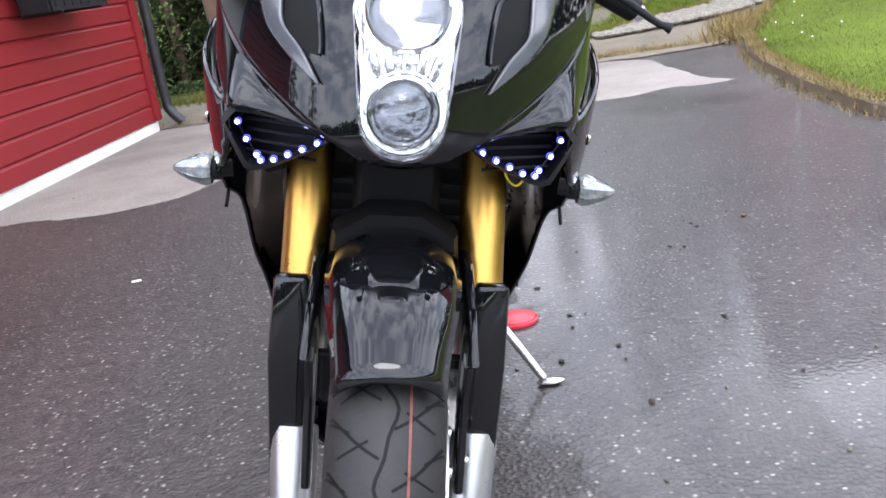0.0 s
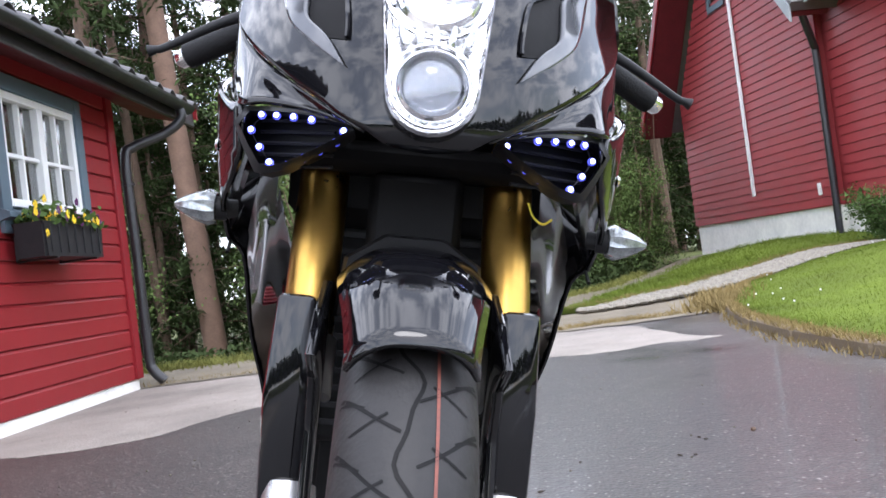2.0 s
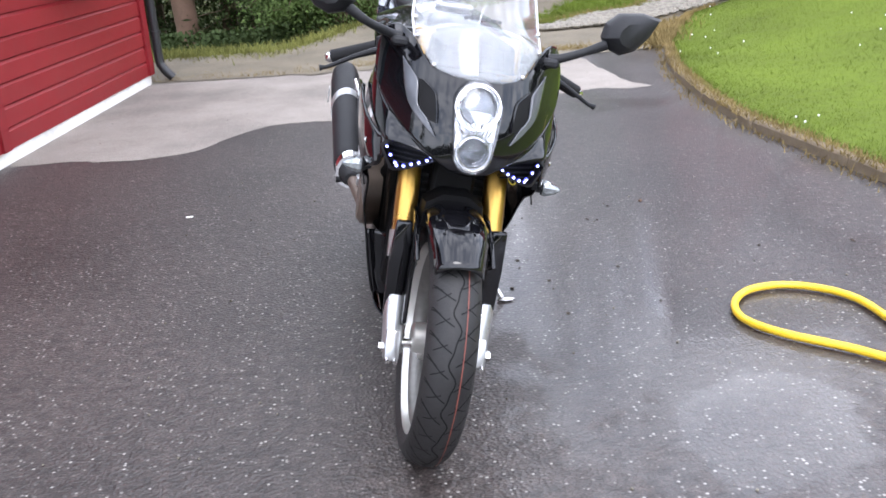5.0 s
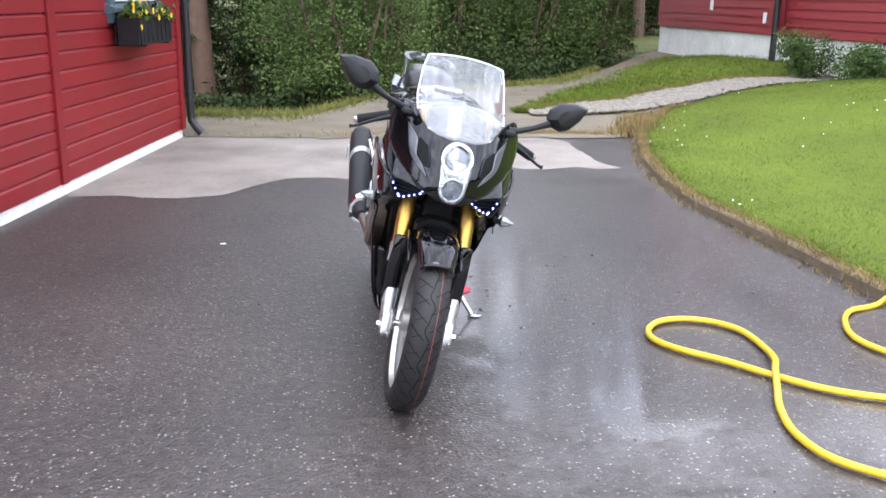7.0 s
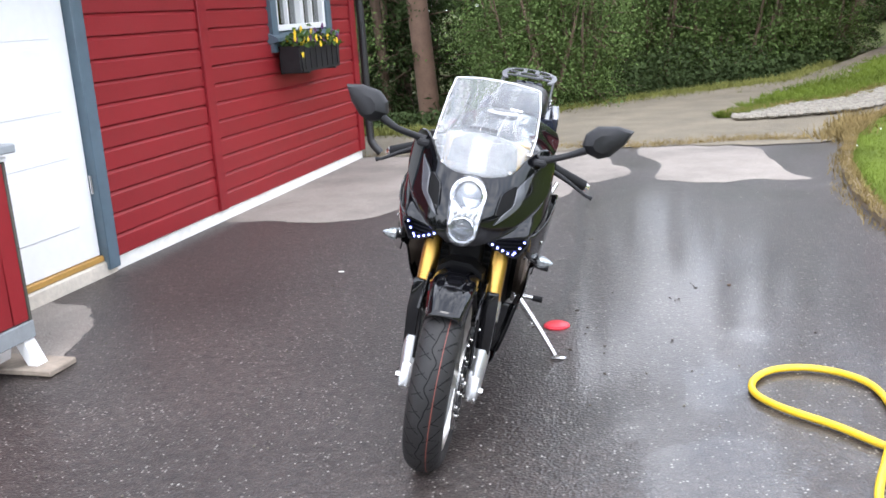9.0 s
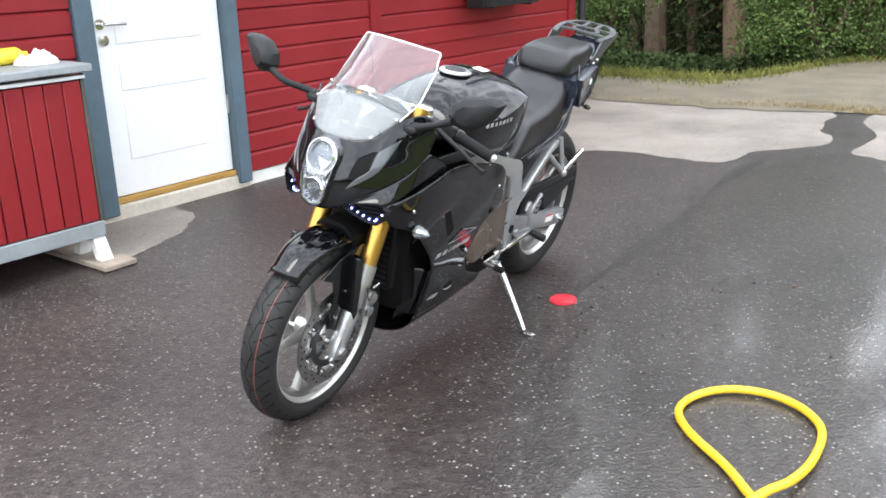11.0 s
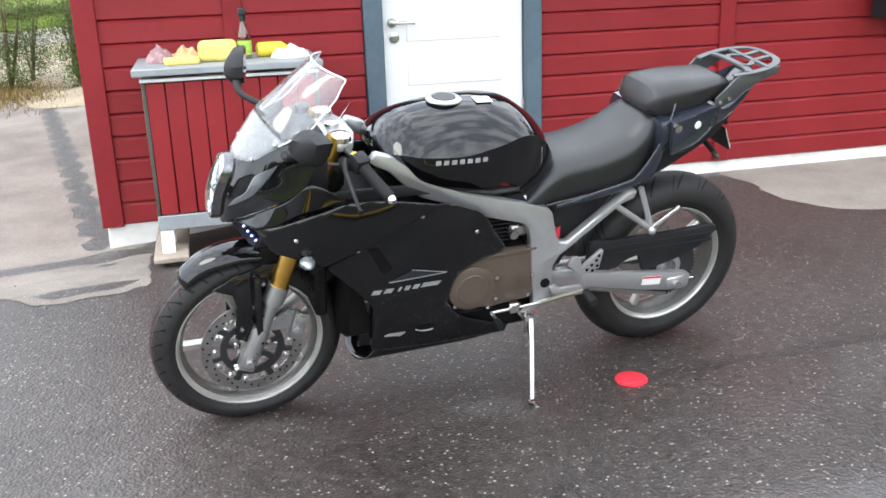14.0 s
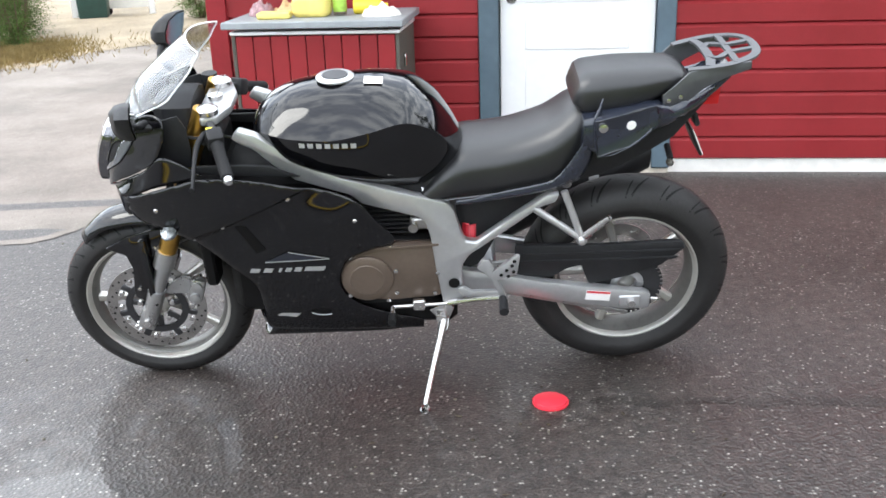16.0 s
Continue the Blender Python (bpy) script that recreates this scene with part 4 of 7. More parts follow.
part("lock", moved(lathe([(0, 0), (.027, 0), (.027, .012), (.012, .014), (.012, .018), (0, .018)], 20), pose(1.61, 0, .925, 0, 0, -90)), STEEL, slab, "round steel lock")
for z in (.5, 1.75):
    part("hinge", rod((2.352, -.012, z - .05), (2.352, -.012, z + .05), .009), STEEL, slab)

# wooden cabinet beside the door
cab = thing("garden_cabinet", GM, "red slatted cabinet with a grey top on splayed white feet", "cabinet")
for i in range(9):
    w = .775 / 9
    x = .318 + i * w
    part("slat", box(x + .002, x + w - .003, -.61, -.592, .205, .825, .003), RED, cab)
part("front_rail", box(.30, 1.11, -.615, -.55, .13, .20, .004), GREY_WOOD, cab, "grey painted lower rail")
part("side_panel", box(.30, .318, -.61, -.12, .13, .83, .003), OLIVE, cab, "weathered dark side board")
part("side_panel", box(1.093, 1.11, -.61, -.12, .13, .83, .003), OLIVE, cab, "weathered dark side board")
part("back_panel", box(.318, 1.093, -.135, -.12, .13, .83), OLIVE, cab)
part("cabinet_bottom", box(.318, 1.093, -.59, -.135, .15, .17), OLIVE, cab)
part("inner_lining", box(.318, 1.093, -.588, -.58, .2, .83), INSIDE, cab)
part("top_trim", box(.295, 1.115, -.618, -.115, .832, .848, .003), WHITE, cab, "pale strip under the top")
part("top", box(.265, 1.135, -.65, -.06, .862, .896, .005), GREY_WOOD, cab, "grey painted wooden top")
part("latch", box(1.112, 1.122, -.5, -.46, .66, .72, .003), STEEL, cab)
for x in (.335, 1.075):
    for y, lean in ((-.60, -.05), (-.50, .03), (-.17, .04)):
        part("foot", prism([(y, .135), (y + .045, .135), (y + .045 + lean, .028), (y + lean, .028)], x - .03, x + .03), WHITE, cab, "white painted splayed foot", smooth=False)
    part("foot_plank", box(x - .07, x + .09, -.74, -.05, .002, .028, .005), RAW_WOOD, cab, "weathered grey plank")

# things on the cabinet
top = .896
single("car_sponge", box(-.09, .09, -.06, .06, 0, .098, .026, 3), SPONGE, "thick pale yellow washing sponge", "sponge", "sponges on the cabinet", m=GM @ pose(.66, -.43, top, 0, 0, -4))
single("car_sponge", box(-.08, .08, -.05, .05, 0, .032, .01, 3), SPONGE, "flat pale yellow washing sponge", "sponge", "sponges on the cabinet", m=GM @ pose(.49, -.50, top, 0, 0, 6))
bottle = thing("spray_bottle", GM @ pose(.79, -.40, top), "clear plastic spray bottle with black trigger head", "bottle")
part("flask", moved(lathe([(0, 0), (.03, 0), (.033, .01), (.033, .1), (.028, .13), (.014, .165), (.012, .18), (0, .18)], 20), pose(0, 0, 0, 0, -90, 0)), clear("bottle_plastic", (.75, .74, .62), .12), bottle)
part("sleeve", moved(lathe([(.0338, .02), (.0345, .022), (.0345, .085), (.0338, .087)], 20, close=True), pose(0, 0, 0, 0, -90, 0)), pbr("green_label", (.35, .55, .08), .5, vary=.3, scale=40), bottle, "green and yellow printed sleeve")
part("neck", rod((0, 0, .178), (0, 0, .205), .014), BLACK_STEEL, bottle)
part("trigger_head", join(box(-.018, .022, -.012, .012, .205, .24, .006), box(.012, .02, -.007, .007, .185, .21, .003)), BLACK_STEEL, bottle)
single("polish_bottle", moved(lathe([(0, 0), (.03, .0), (.036, .012), (.036, .12), (.02, .145), (.014, .15), (.014, .17), (0, .17)], 18), pose(.85, -.36, top + .036, 0, 0, 8)), YELLOW_BRIGHT, "yellow plastic bottle lying on its side", "bottle", m=GM)


def crumple(cx, cy, rx, ry, rz, seed, n=22):
    rows = []
    for i in range(n):
        row = []
        for j in range(n):
            u, v = 2 * i / (n - 1) - 1, 2 * j / (n - 1) - 1
            r = min(1, math.hypot(u, v))
            x, y = u * math.sqrt(1 - v * v / 2), v * math.sqrt(1 - u * u / 2)
            k = 1 - min(1, math.hypot(x, y)) ** 2
            z = rz * k ** .5 * (.75 + .7 * noise.noise(Vector((x * 2.6, y * 2.6, seed)))) + .006 * noise.noise(Vector((x * 8, y * 8, seed)))
            row.append((cx + x * rx * (1 + .2 * noise.noise(Vector((x * 3, y * 3, seed + 9)))), cy + y * ry, max(.002, z)))
        rows.append(row)
    return sheet(rows)


single("white_cloth", crumple(0, 0, .095, .07, .06, 3), CLOTH, "crumpled white cleaning cloth", "cloth", m=GM @ pose(1.0, -.45, top))
single("chamois", crumple(0, 0, .08, .06, .075, 8), TAN, "crumpled tan chamois leather", "cloth", m=GM @ pose(.51, -.32, top))
single("plastic_bag", crumple(0, 0, .065, .06, .085, 21), PINK, "crumpled plum-tinted plastic bag", "bag", m=GM @ pose(.39, -.36, top))

# lid and hose on the asphalt
disk = thing("plastic_disc", pose(.31, 1.03, 0), "round red plastic disc lying on the asphalt", "disc")
part("dome", moved(lathe([(0, .012), (.042, .012), (.047, .010), (.049, .004), (.049, 0), (0, 0)], 32), pose(0, 0, .001, 0, -90, 0)), RED_PLASTIC, disk)
part("rim", moved(lathe([(.049, 0), (.053, 0), (.053, .006), (.049, .007)], 32, close=True), pose(0, 0, .001, 0, -90, 0)), RED_PLASTIC, disk)
HOSE = [(3.2, 1.5, .2), (2.45, .92, .15), (2.14, .64, .02), (1.9, .52, .016), (1.775, .34, .016), (1.74, .18, .016), (1.8, .02, .016), (1.95, -.15, .016), (1.9, -.32, .016), (1.7, -.36, .016), (1.52, -.32, .016), (1.36, -.23, .016),
        (1.23, -.09, .016), (1.13, .045, .016), (1.0, .185, .016), (.945, .3, .016), (.97, .41, .016), (1.05, .49, .016), (1.16, .505, .016), (1.265, .45, .016), (1.33, .34, .016), (1.33, .17, .018), (1.297, .02, .03), (1.246, -.08, .038),
        (1.19, -.2, .028), (1.12, -.36, .016), (1.08, -.54, .016), (1.12, -.71, .016), (1.3, -.87, .016), (1.6, -1.0, .016), (2.1, -1.1, .016), (2.8, -1.2, .016)]
single("garden_hose", tube(HOSE, .0122, 12, 9), YELLOW, "yellow plastic garden hose looped on the asphalt", "hose")

# ---------------------------------------------------------------- red house beyond the lawn
house = thing("red_house", pose(6.95, 15.8, 0, 0, 0, -90), "red clapboard house with a steep gable and white foundation", "house")
# local: x along the facade towards the near end, y away from the yard
part("wall", prism([(0, .76), (4.9, .76), (4.9, 3.7), (2.45, 6.5), (0, 3.0)], 0, .15, "Y"), HAZY_RED, house, "red clapboard gable wall", smooth=False)
part("foundation", join(box(.03, 4.88, .02, .2, -.6, .76), box(4.9, 11, .12, .3, -.3, .76)), PLASTER, house, "white plastered foundation", smooth=False)
z = .77
k = 0
while z < 6.2:
    a = 0.0 if z < 3.0 else (z - 3.0) / 3.3 * 2.45
    b = 4.9 if z < 3.7 else 4.9 - (z - 3.7) / 2.8 * 2.45
    if b - a > .2:
        part("clapboard", moved(prism([(0, 0), (-.026, 0), (-.011, .125), (0, .125)], a, b), pose(0, 0, z)), HAZY_RED, house, smooth=False)
    z += .13
part("side_wall", box(0, .15, .15, 7, -.6, 3.0), RED_DARK, house, smooth=False)
part("roof", prism([(-.75, 2.75), (2.45, 6.95), (5.45, 3.45), (5.35, 3.35), (2.45, 6.75), (-.65, 2.65)], -.6, 7, "Y"), ROOF, house, "dark roof with wide overhang", smooth=False)
# shade below the roof overhang is put into the board colour
part("soffit", prism([(-.65, 2.64), (2.45, 6.74), (5.35, 3.34), (5.3, 3.29), (2.45, 6.66), (-.6, 2.57)], -.57, -.03, "Y"), RED_SHADED, house, "red boards under the eaves, darkened to hold the shade", smooth=False)
part("barge_board", prism([(-.7, 2.5), (2.45, 6.6), (2.45, 6.82), (-.7, 2.72)], -.62, -.59, "Y"), RED_DARK, house, smooth=False)
part("barge_board", prism([(5.4, 3.2), (2.45, 6.6), (2.45, 6.82), (5.4, 3.42)], -.62, -.59, "Y"), GREY_WOOD, house, smooth=False)
part("corner_board", box(4.84, 4.96, -.04, .0, .76, 3.7, .004), RED_DARK, house)
part("cable_duct", box(2.52, 2.60, -.06, -.028, 1.1, 5.2, .004), WHITE, house, "pale vertical cable duct")
w = part("window", join(box(1.75, 1.85, -.05, 0, 4.3, 5.4), box(2.3, 2.4, -.05, 0, 4.3, 5.4), box(1.85, 2.3, -.05, 0, 4.3, 4.4), box(1.85, 2.3, -.05, 0, 5.3, 5.4)), BLUE_TRIM, house, "slate-blue framed upper window", smooth=False)
part("pane", box(1.85, 2.3, -.02, -.012, 4.4, 5.3), PANE, w, smooth=False)
part("wing_wall", box(4.9, 11, .1, .25, .76, 3.65), HAZY_RED, house, "red clapboard wing", smooth=False)
z = .77
while z < 3.5:
    part("clapboard", moved(prism([(.1, 0), (.074, 0), (.089, .125), (.1, .125)], 5.0, 11), pose(0, 0, z)), HAZY_RED, house, smooth=False)
    z += .13
rows = [[(x, -.45 + kk * .8, 3.58 + kk * .35 + .03 * math.sin(x * 2 * math.pi / .2)) for x in np.arange(4.95, 11, .04)] for kk in range(5)]
part("wing_roof", sheet(rows), ROOF, house, "grey corrugated roof of the wing", solid=.02)
part("wing_fascia", box(4.95, 11, -.42, -.38, 3.43, 3.57), GREY_WOOD, house)
part("downpipe", tube([(5.25, -.4, 3.48), (5.25, -.35, 3.28), (5.02, -.12, 2.95), (4.98, -.08, 2.75), (4.98, -.08, 1.2), (4.98, -.08, .1)], .05, 10), BLACK_STEEL, house, "black downpipe")
part("vent_plate", box(4.5, 4.58, -.05, -.025, .93, 1.1, .004), WHITE, house, "small white outdoor socket")


# ---------------------------------------------------------------- trees and shrubs
def conifer(seed, tall, bare, wide, count, mat, name, label):
    """A tapered trunk with drooping whorls of limbs and many small needle clumps."""
    rnd = random.Random(seed)
    t = thing(name, pose(0, 0, -50), label, "tree")
    bend = rnd.uniform(-.2, .2)
    trunk = [(bend * (k / 6) ** 2, .1 * math.sin(k + seed), tall * k / 6) for k in range(7)]
    part("trunk", tube(trunk, [.14 * tall / 9, .125 * tall / 9, .11 * tall / 9, .09 * tall / 9, .06 * tall / 9, .035, .012], 9, 2), BARK, t)
    limbs, spots = [], []
    z = tall * bare
    while z < tall * .97:
        reach = wide * (1 - (z - tall * bare) / (tall * (1 - bare))) ** .8 * rnd.uniform(.7, 1.1) + .15
        for k in range(rnd.randint(3, 5)):
            a = rnd.uniform(0, 6.283)
            tip = Vector((math.cos(a) * reach, math.sin(a) * reach, z - reach * rnd.uniform(.0, .35)))
            base = Vector((bend * (z / tall) ** 2, 0, z))
            limbs.append(tube([base, base.lerp(tip, .5) + Vector((0, 0, .08)), tip], [.03, .02, .006], 4, 2))
            for _ in range(int(count * reach)):
                f = rnd.random() ** .6
                p = base.lerp(tip, f)
                spots.append(p + Vector((rnd.gauss(0, .16), rnd.gauss(0, .16), rnd.gauss(-.05, .12))))
        z += rnd.uniform(.28, .55)
    tagged(part("branchwork", join(*limbs), BARK, t), kind="stuff")
    it = iter(spots)
    part("crown", leafy(len(spots), seed, .175, lambda r: next(it), .14), mat, t)
    return t


def broadleaf(seed, tall, wide, count, mat, name, label, low=.08, size=.058, stem=.05):
    rnd = random.Random(seed)
    t = thing(name, pose(0, 0, -50), label, "tree" if tall > 2 else "shrub")
    stems, spots = [], []
    for k in range(5):
        a = rnd.uniform(0, 6.283)
        top = Vector((math.cos(a) * wide * .5, math.sin(a) * wide * .5, tall * rnd.uniform(.75, 1)))
        stems.append(tube([(0, 0, 0), top * .5 + Vector((rnd.gauss(0, .1), rnd.gauss(0, .1), 0)), top], [stem, stem * .6, .008], 6, 3))
        for j in range(7):
            f = rnd.uniform(low, 1)
            c = top * f
            d = Vector((rnd.gauss(0, 1), rnd.gauss(0, 1), rnd.gauss(0, .5))).normalized() * wide * rnd.uniform(.25, .55)
            stems.append(tube([c, c + d * .6, c + d], [.015, .01, .004], 4, 1))
            for _ in range(count // 35):
                q = c + d * rnd.uniform(.35, 1.1)
                spots.append(q + Vector((rnd.gauss(0, wide * .13), rnd.gauss(0, wide * .13), rnd.gauss(0, wide * .13))))
    part("trunk", join(*stems), BARK, t)
    it = iter(spots)
    part("crown", leafy(len(spots), seed, size, lambda r: next(it)), mat, t)
    return t


spruces = [conifer(s, tall, bare, wide, 74, NEEDLES, "spruce_tree", "dark green spruce at the forest edge") for s, tall, bare, wide in ((1, 11, .06, 1.7), (2, 9, .04, 1.5), (3, 13, .12, 1.9))]
pines = [conifer(s, tall, bare, wide, 62, NEEDLES, "pine_tree", "tall pine with bare reddish trunk") for s, tall, bare, wide in ((5, 14, .38, 1.7), (6, 15, .5, 1.9))]
birches = [broadleaf(s, tall, wide, 9800, LEAVES, "birch_tree", "light green young birch at the forest edge", size=.052) for s, tall, wide in ((8, 4.2, 1.7), (9, 5.5, 2.0), (10, 3.0, 1.4))]
shrubs = [broadleaf(s, tall, wide, 5600, SHRUB, "garden_shrub", "dense dark green garden shrub by the house", .1, .06, .02) for s, tall, wide in ((12, .95, .95), (13, .8, .9))]


def plant(kind, x, y, turn, scale=1.0, sink=0.0, group=""):
    ob = copy_thing(kind, pose(x, y, height(x, y) - sink, 0, 0, turn) @ Matrix.Scale(scale, 4))
    if group:
        ob["group"] = group
    return ob


rnd = random.Random(42)
for i in range(64):
    x = -10 + 22 * ((i * .618) % 1)
    y = 12.5 + 15 * ((i * .377) % 1) + (2.5 if x > 4 else 0)
    if x > 5.0 and y < 20:
        y += 9
    kind = spruces[i % 3] if i % 4 or .5 < x < 6.5 else pines[i % 2]
    if abs(x + .15 + .125 * y) < 1.3 and y < 19:
        x += 2.6
    plant(kind, x + rnd.uniform(-.5, .5), y, rnd.uniform(0, 360), (rnd.uniform(.5, .75) if y < 18 else rnd.uniform(.75, 1.0)) * (.42 if .5 < x < 6.5 else 1), .1, "forest trees")
for x, y, k, s in ((-.2, 9.7, 2, .7), (-.25, 10.8, 0, .75), (-.05, 9.3, 2, .6), (.25, 9.9, 0, .7), (.5, 11.2, 1, .8), (.75, 9.5, 2, .6), (.1, 12.6, 1, .95), (-.15, 12.6, 0, .9), (1.5, 13.0, 1, .9), (3.3, 15.5, 2, 1.0), (3.9, 17.0, 1, .8),
                   (4.7, 18.5, 0, 1), (-3.5, 11.0, 0, .8), (-4.6, 12.0, 1, 1.0), (-3.9, 14.5, 0, 1.1), (2.5, 16.5, 0, .9)):
    plant(birches[k], x, y, rnd.uniform(0, 360), s, .05, "young birches")
for i in range(26):
    x = .2 + 5.4 * ((i * .618 + .13) % 1)
    y = brow(x) + .55 + 2.6 * ((i * .377) % 1)
    plant(birches[(0, 2, 1)[i % 3]] if i % 3 else spruces[i // 3 % 3], x, y, rnd.uniform(0, 360), rnd.uniform(.55, .8) if i % 3 else rnd.uniform(.2, .34), .05, "thicket along the dirt road")
for x, y, s in ((-4.6, 12.6, 1.1), (.45, 13.6, .95), (-4.1, 18, 1.1)):
    plant(pines[int(abs(x * 7)) % 2], x, y, rnd.uniform(0, 360), s, .1, "tall pines")
# woods on the far side of the garage
for i in range(16):
    a = radians(125 + 50 * i / 16)
    r = 20 + 7 * ((i * .618) % 1)
    x, y = r * math.cos(a), r * math.sin(a)
    plant((spruces + pines)[i % 5], x, y, i * 37, rnd.uniform(.8, 1.1), .1, "woods beyond the garage")
for x, y, k, s in ((-9.5, -3.95, 2, .3), (-9.9, -4.5, 0, .34), (-9.0, -4.35, 2, .24), (-10.4, -4.2, 1, .3), (-11.0, -4.4, 0, .42), (-11.6, -4.9, 2, .5), (-10.6, -4.9, 2, .45), (-9.6, -4.9, 1, .3), (-12.6, -2.2, 2, .4), (-11.9, -1.7, 0, .3), (-11.0, -1.5, 2, .3), (-10.6, -.7, 0, .35), (-11.6, -.4, 1, .3), (-10.2, .2, 2, .4), (-9.4, .7, 0, .4)):
    plant(birches[k], x, y, x * 40, s, .05, "bushes across the drive")
for x, y, s in ((-12.2, -1.75, .5), (-11.2, -1.25, .42), (-11.8, .3, .55), (-13.5, 1.2, .7), (-14.2, -5.8, .6)):
    plant(pines[0], x, y, x * 31, s, .1, "trees across the drive")
for i, (x, y) in enumerate(((6.6, 9.2), (6.65, 7.9), (6.65, 6.7), (6.65, 5.5))):
    plant(shrubs[i % 2], x, y, 70 * i, .56, -.06, "shrubs by the house")
for t in spruces + pines + birches + shrubs:
    for o in [t, *t.children_recursive]:
        bpy.data.objects.remove(o)


def underbrush(rnd):
    x = rnd.uniform(-9, 5.2)
    y = max(9.0, brow(x) + .35) + 7 * rnd.random() ** 1.4
    top = .25 + .9 * abs(noise.noise(Vector((x * .5, y * .5, 3))))
    if abs(x + .1 + .128 * y) < .9:
        top = .22
    return x, y, height(x, y) + rnd.random() ** 1.5 * top


single("underbrush", leafy(75000, 77, .06, underbrush), NEEDLES, "dark green undergrowth at the forest edge", "undergrowth", kind="stuff")


def far_woods(rnd):
    a = rnd.uniform(0, 2 * math.pi)
    r = rnd.uniform(30, 42)
    return r * math.cos(a), 4 + r * math.sin(a), 1 + ((7 if math.cos(a) > .0 else 13) if math.sin(a) > .1 else 3.5) * rnd.random() * (.7 + .3 * noise.noise(Vector((a * 6, 0, 0))))


single("far_woods", leafy(16000, 78, 1.0, far_woods), NEEDLES, "dark conifer woods in the distance", "woods", kind="stuff")

# bare trunks seen past the garage corner
for x, y, r, lab in ((-2.32, 18.0, .215, "leaning bare grey-brown pine trunk at the forest edge"), (-3.4, 18.9, .1, "dark straight pine trunk at the forest edge")):
    tr = thing("pine_tree", pose(x, y, height(x, y) - .2), lab, "tree", "tall pines")
    part("trunk", tube([(0, 0, 0), (-.30, 0, 5), (-.62, .05, 10), (-.9, 0, 15)], [r * 1.1, r, r * .85, r * .4], 14, 4), BARK if x < -3 else POLE_WOOD, tr)
    rr = random.Random(int(r * 100))
    sp = [Vector((rr.gauss(0, 1.1), rr.gauss(0, 1.1), rr.uniform(10.5, 15.5))) for _ in range(5000)]
    it2 = iter(sp)
    part("crown", leafy(len(sp), 5, .2, lambda q: next(it2), .14), NEEDLES, tr)

# fence gate, bin and light wall across the drive
fence = thing("board_fence", pose(-13.6, -3.55, height(-13.6, -3.5), 0, 0, 101), "short white fence with grey boards across the drive", "fence")
part("post", box(.30, .40, -.05, .05, 0, .98, .008), WHITE, fence)
part("post", box(-.92, -.82, -.05, .05, 0, .98, .008), WHITE, fence)
part("rail", box(-.9, .38, -.04, .04, .9, .97, .005), WHITE, fence)
part("board", box(-.32, .3, -.02, .02, .5, .9, .005), GREY_WOOD, fence)
part("board", box(-.32, .3, -.02, .02, .12, .46, .005), PLASTER, fence)
bint = thing("waste_bin", pose(-13.45, -4.1, height(-13.4, -4.1), 0, 0, 11), "dark green plastic waste bin beside the fence", "bin")
part("bin_body", prism([(-.22, 0), (.22, 0), (.26, .82), (-.26, .82)], -.28, .28, "X", .02), BIN_GREEN, bint)
part("bin_lid", box(-.3, .3, -.28, .28, .82, .89, .02), BIN_GREEN, bint)
for y in (-.2, .2):
    part("bin_wheel", lathe([(0, -.02), (.07, -.02), (.07, .02), (0, .02)], 14, (-.26, y, .07)), RUBBER, bint)
single("dry_bank", blades(14000, lambda r: (-8.9 + r.gauss(0, .55), -4.0 + r.gauss(0, .42), height(-9, -3)), .085, 31, .5), DRY_GRASS, "tall dry grass across the drive", "grass", kind="stuff")
single("dry_bank", blades(7000, lambda r: (-10.2 + r.gauss(0, .7), -1.1 + r.gauss(0, .5), height(-9, -3)), .075, 32, .5), DRY_GRASS, "dry grass at the foot of the saplings", "grass", kind="stuff")


# ---------------------------------------------------------------- motorcycle
# local: x to the bike's left, y to its rear, z up along the leaning frame
BLEAN, BYAW = radians(12.2), radians(-3.5)
BIKE = Matrix.Translation((-.085, -.14, 0)) @ Matrix.Rotation(BYAW, 4, 'Z') @ Matrix.Rotation(BLEAN, 4, 'Y')
bike = thing("motorcycle", BIKE, "black sport motorcycle with gold forks leaning on its side stand", "motorcycle")
FC, RC = (0, .02, .278), (0, 1.437, .322)


def tyre(centre, R, half, rim_r, style, n=120, m=40):
    vs, fs, mats = [], [], []
    sec = []
    for j in range(m + 1):
        a = -1.0 + 2.0 * j / m
        ang = a * radians(118)
        x = half * math.sin(min(abs(ang), radians(90))) * (1 if a > 0 else -1) if abs(ang) < radians(90) else half * (1 - .25 * (abs(ang) - radians(90)) / radians(28)) * (1 if a > 0 else -1)
        depth = (R - rim_r) * (1 - math.cos(ang)) / (1 - math.cos(radians(118)))
        sec.append((x, R - depth, abs(ang) < radians(80)))
    for i in range(n):
        th = 2 * math.pi * i / n
        for x, r, tread in sec:
            rr = r
            vs.append((centre[0] + x, centre[1] + rr * math.cos(th), centre[2] + rr * math.sin(th)))
    w = m + 1
    for i in range(n):
        k = (i + 1) % n
        for j in range(m):
            fs.append((i * w + j, i * w + j + 1, k * w + j + 1, k * w + j))
    return vs, fs


def tyre_r(R, half, rim_r, x):
    ang = math.asin(min(.999, abs(x) / half))
    return R - (R - rim_r) * (1 - math.cos(ang)) / (1 - math.cos(radians(118)))


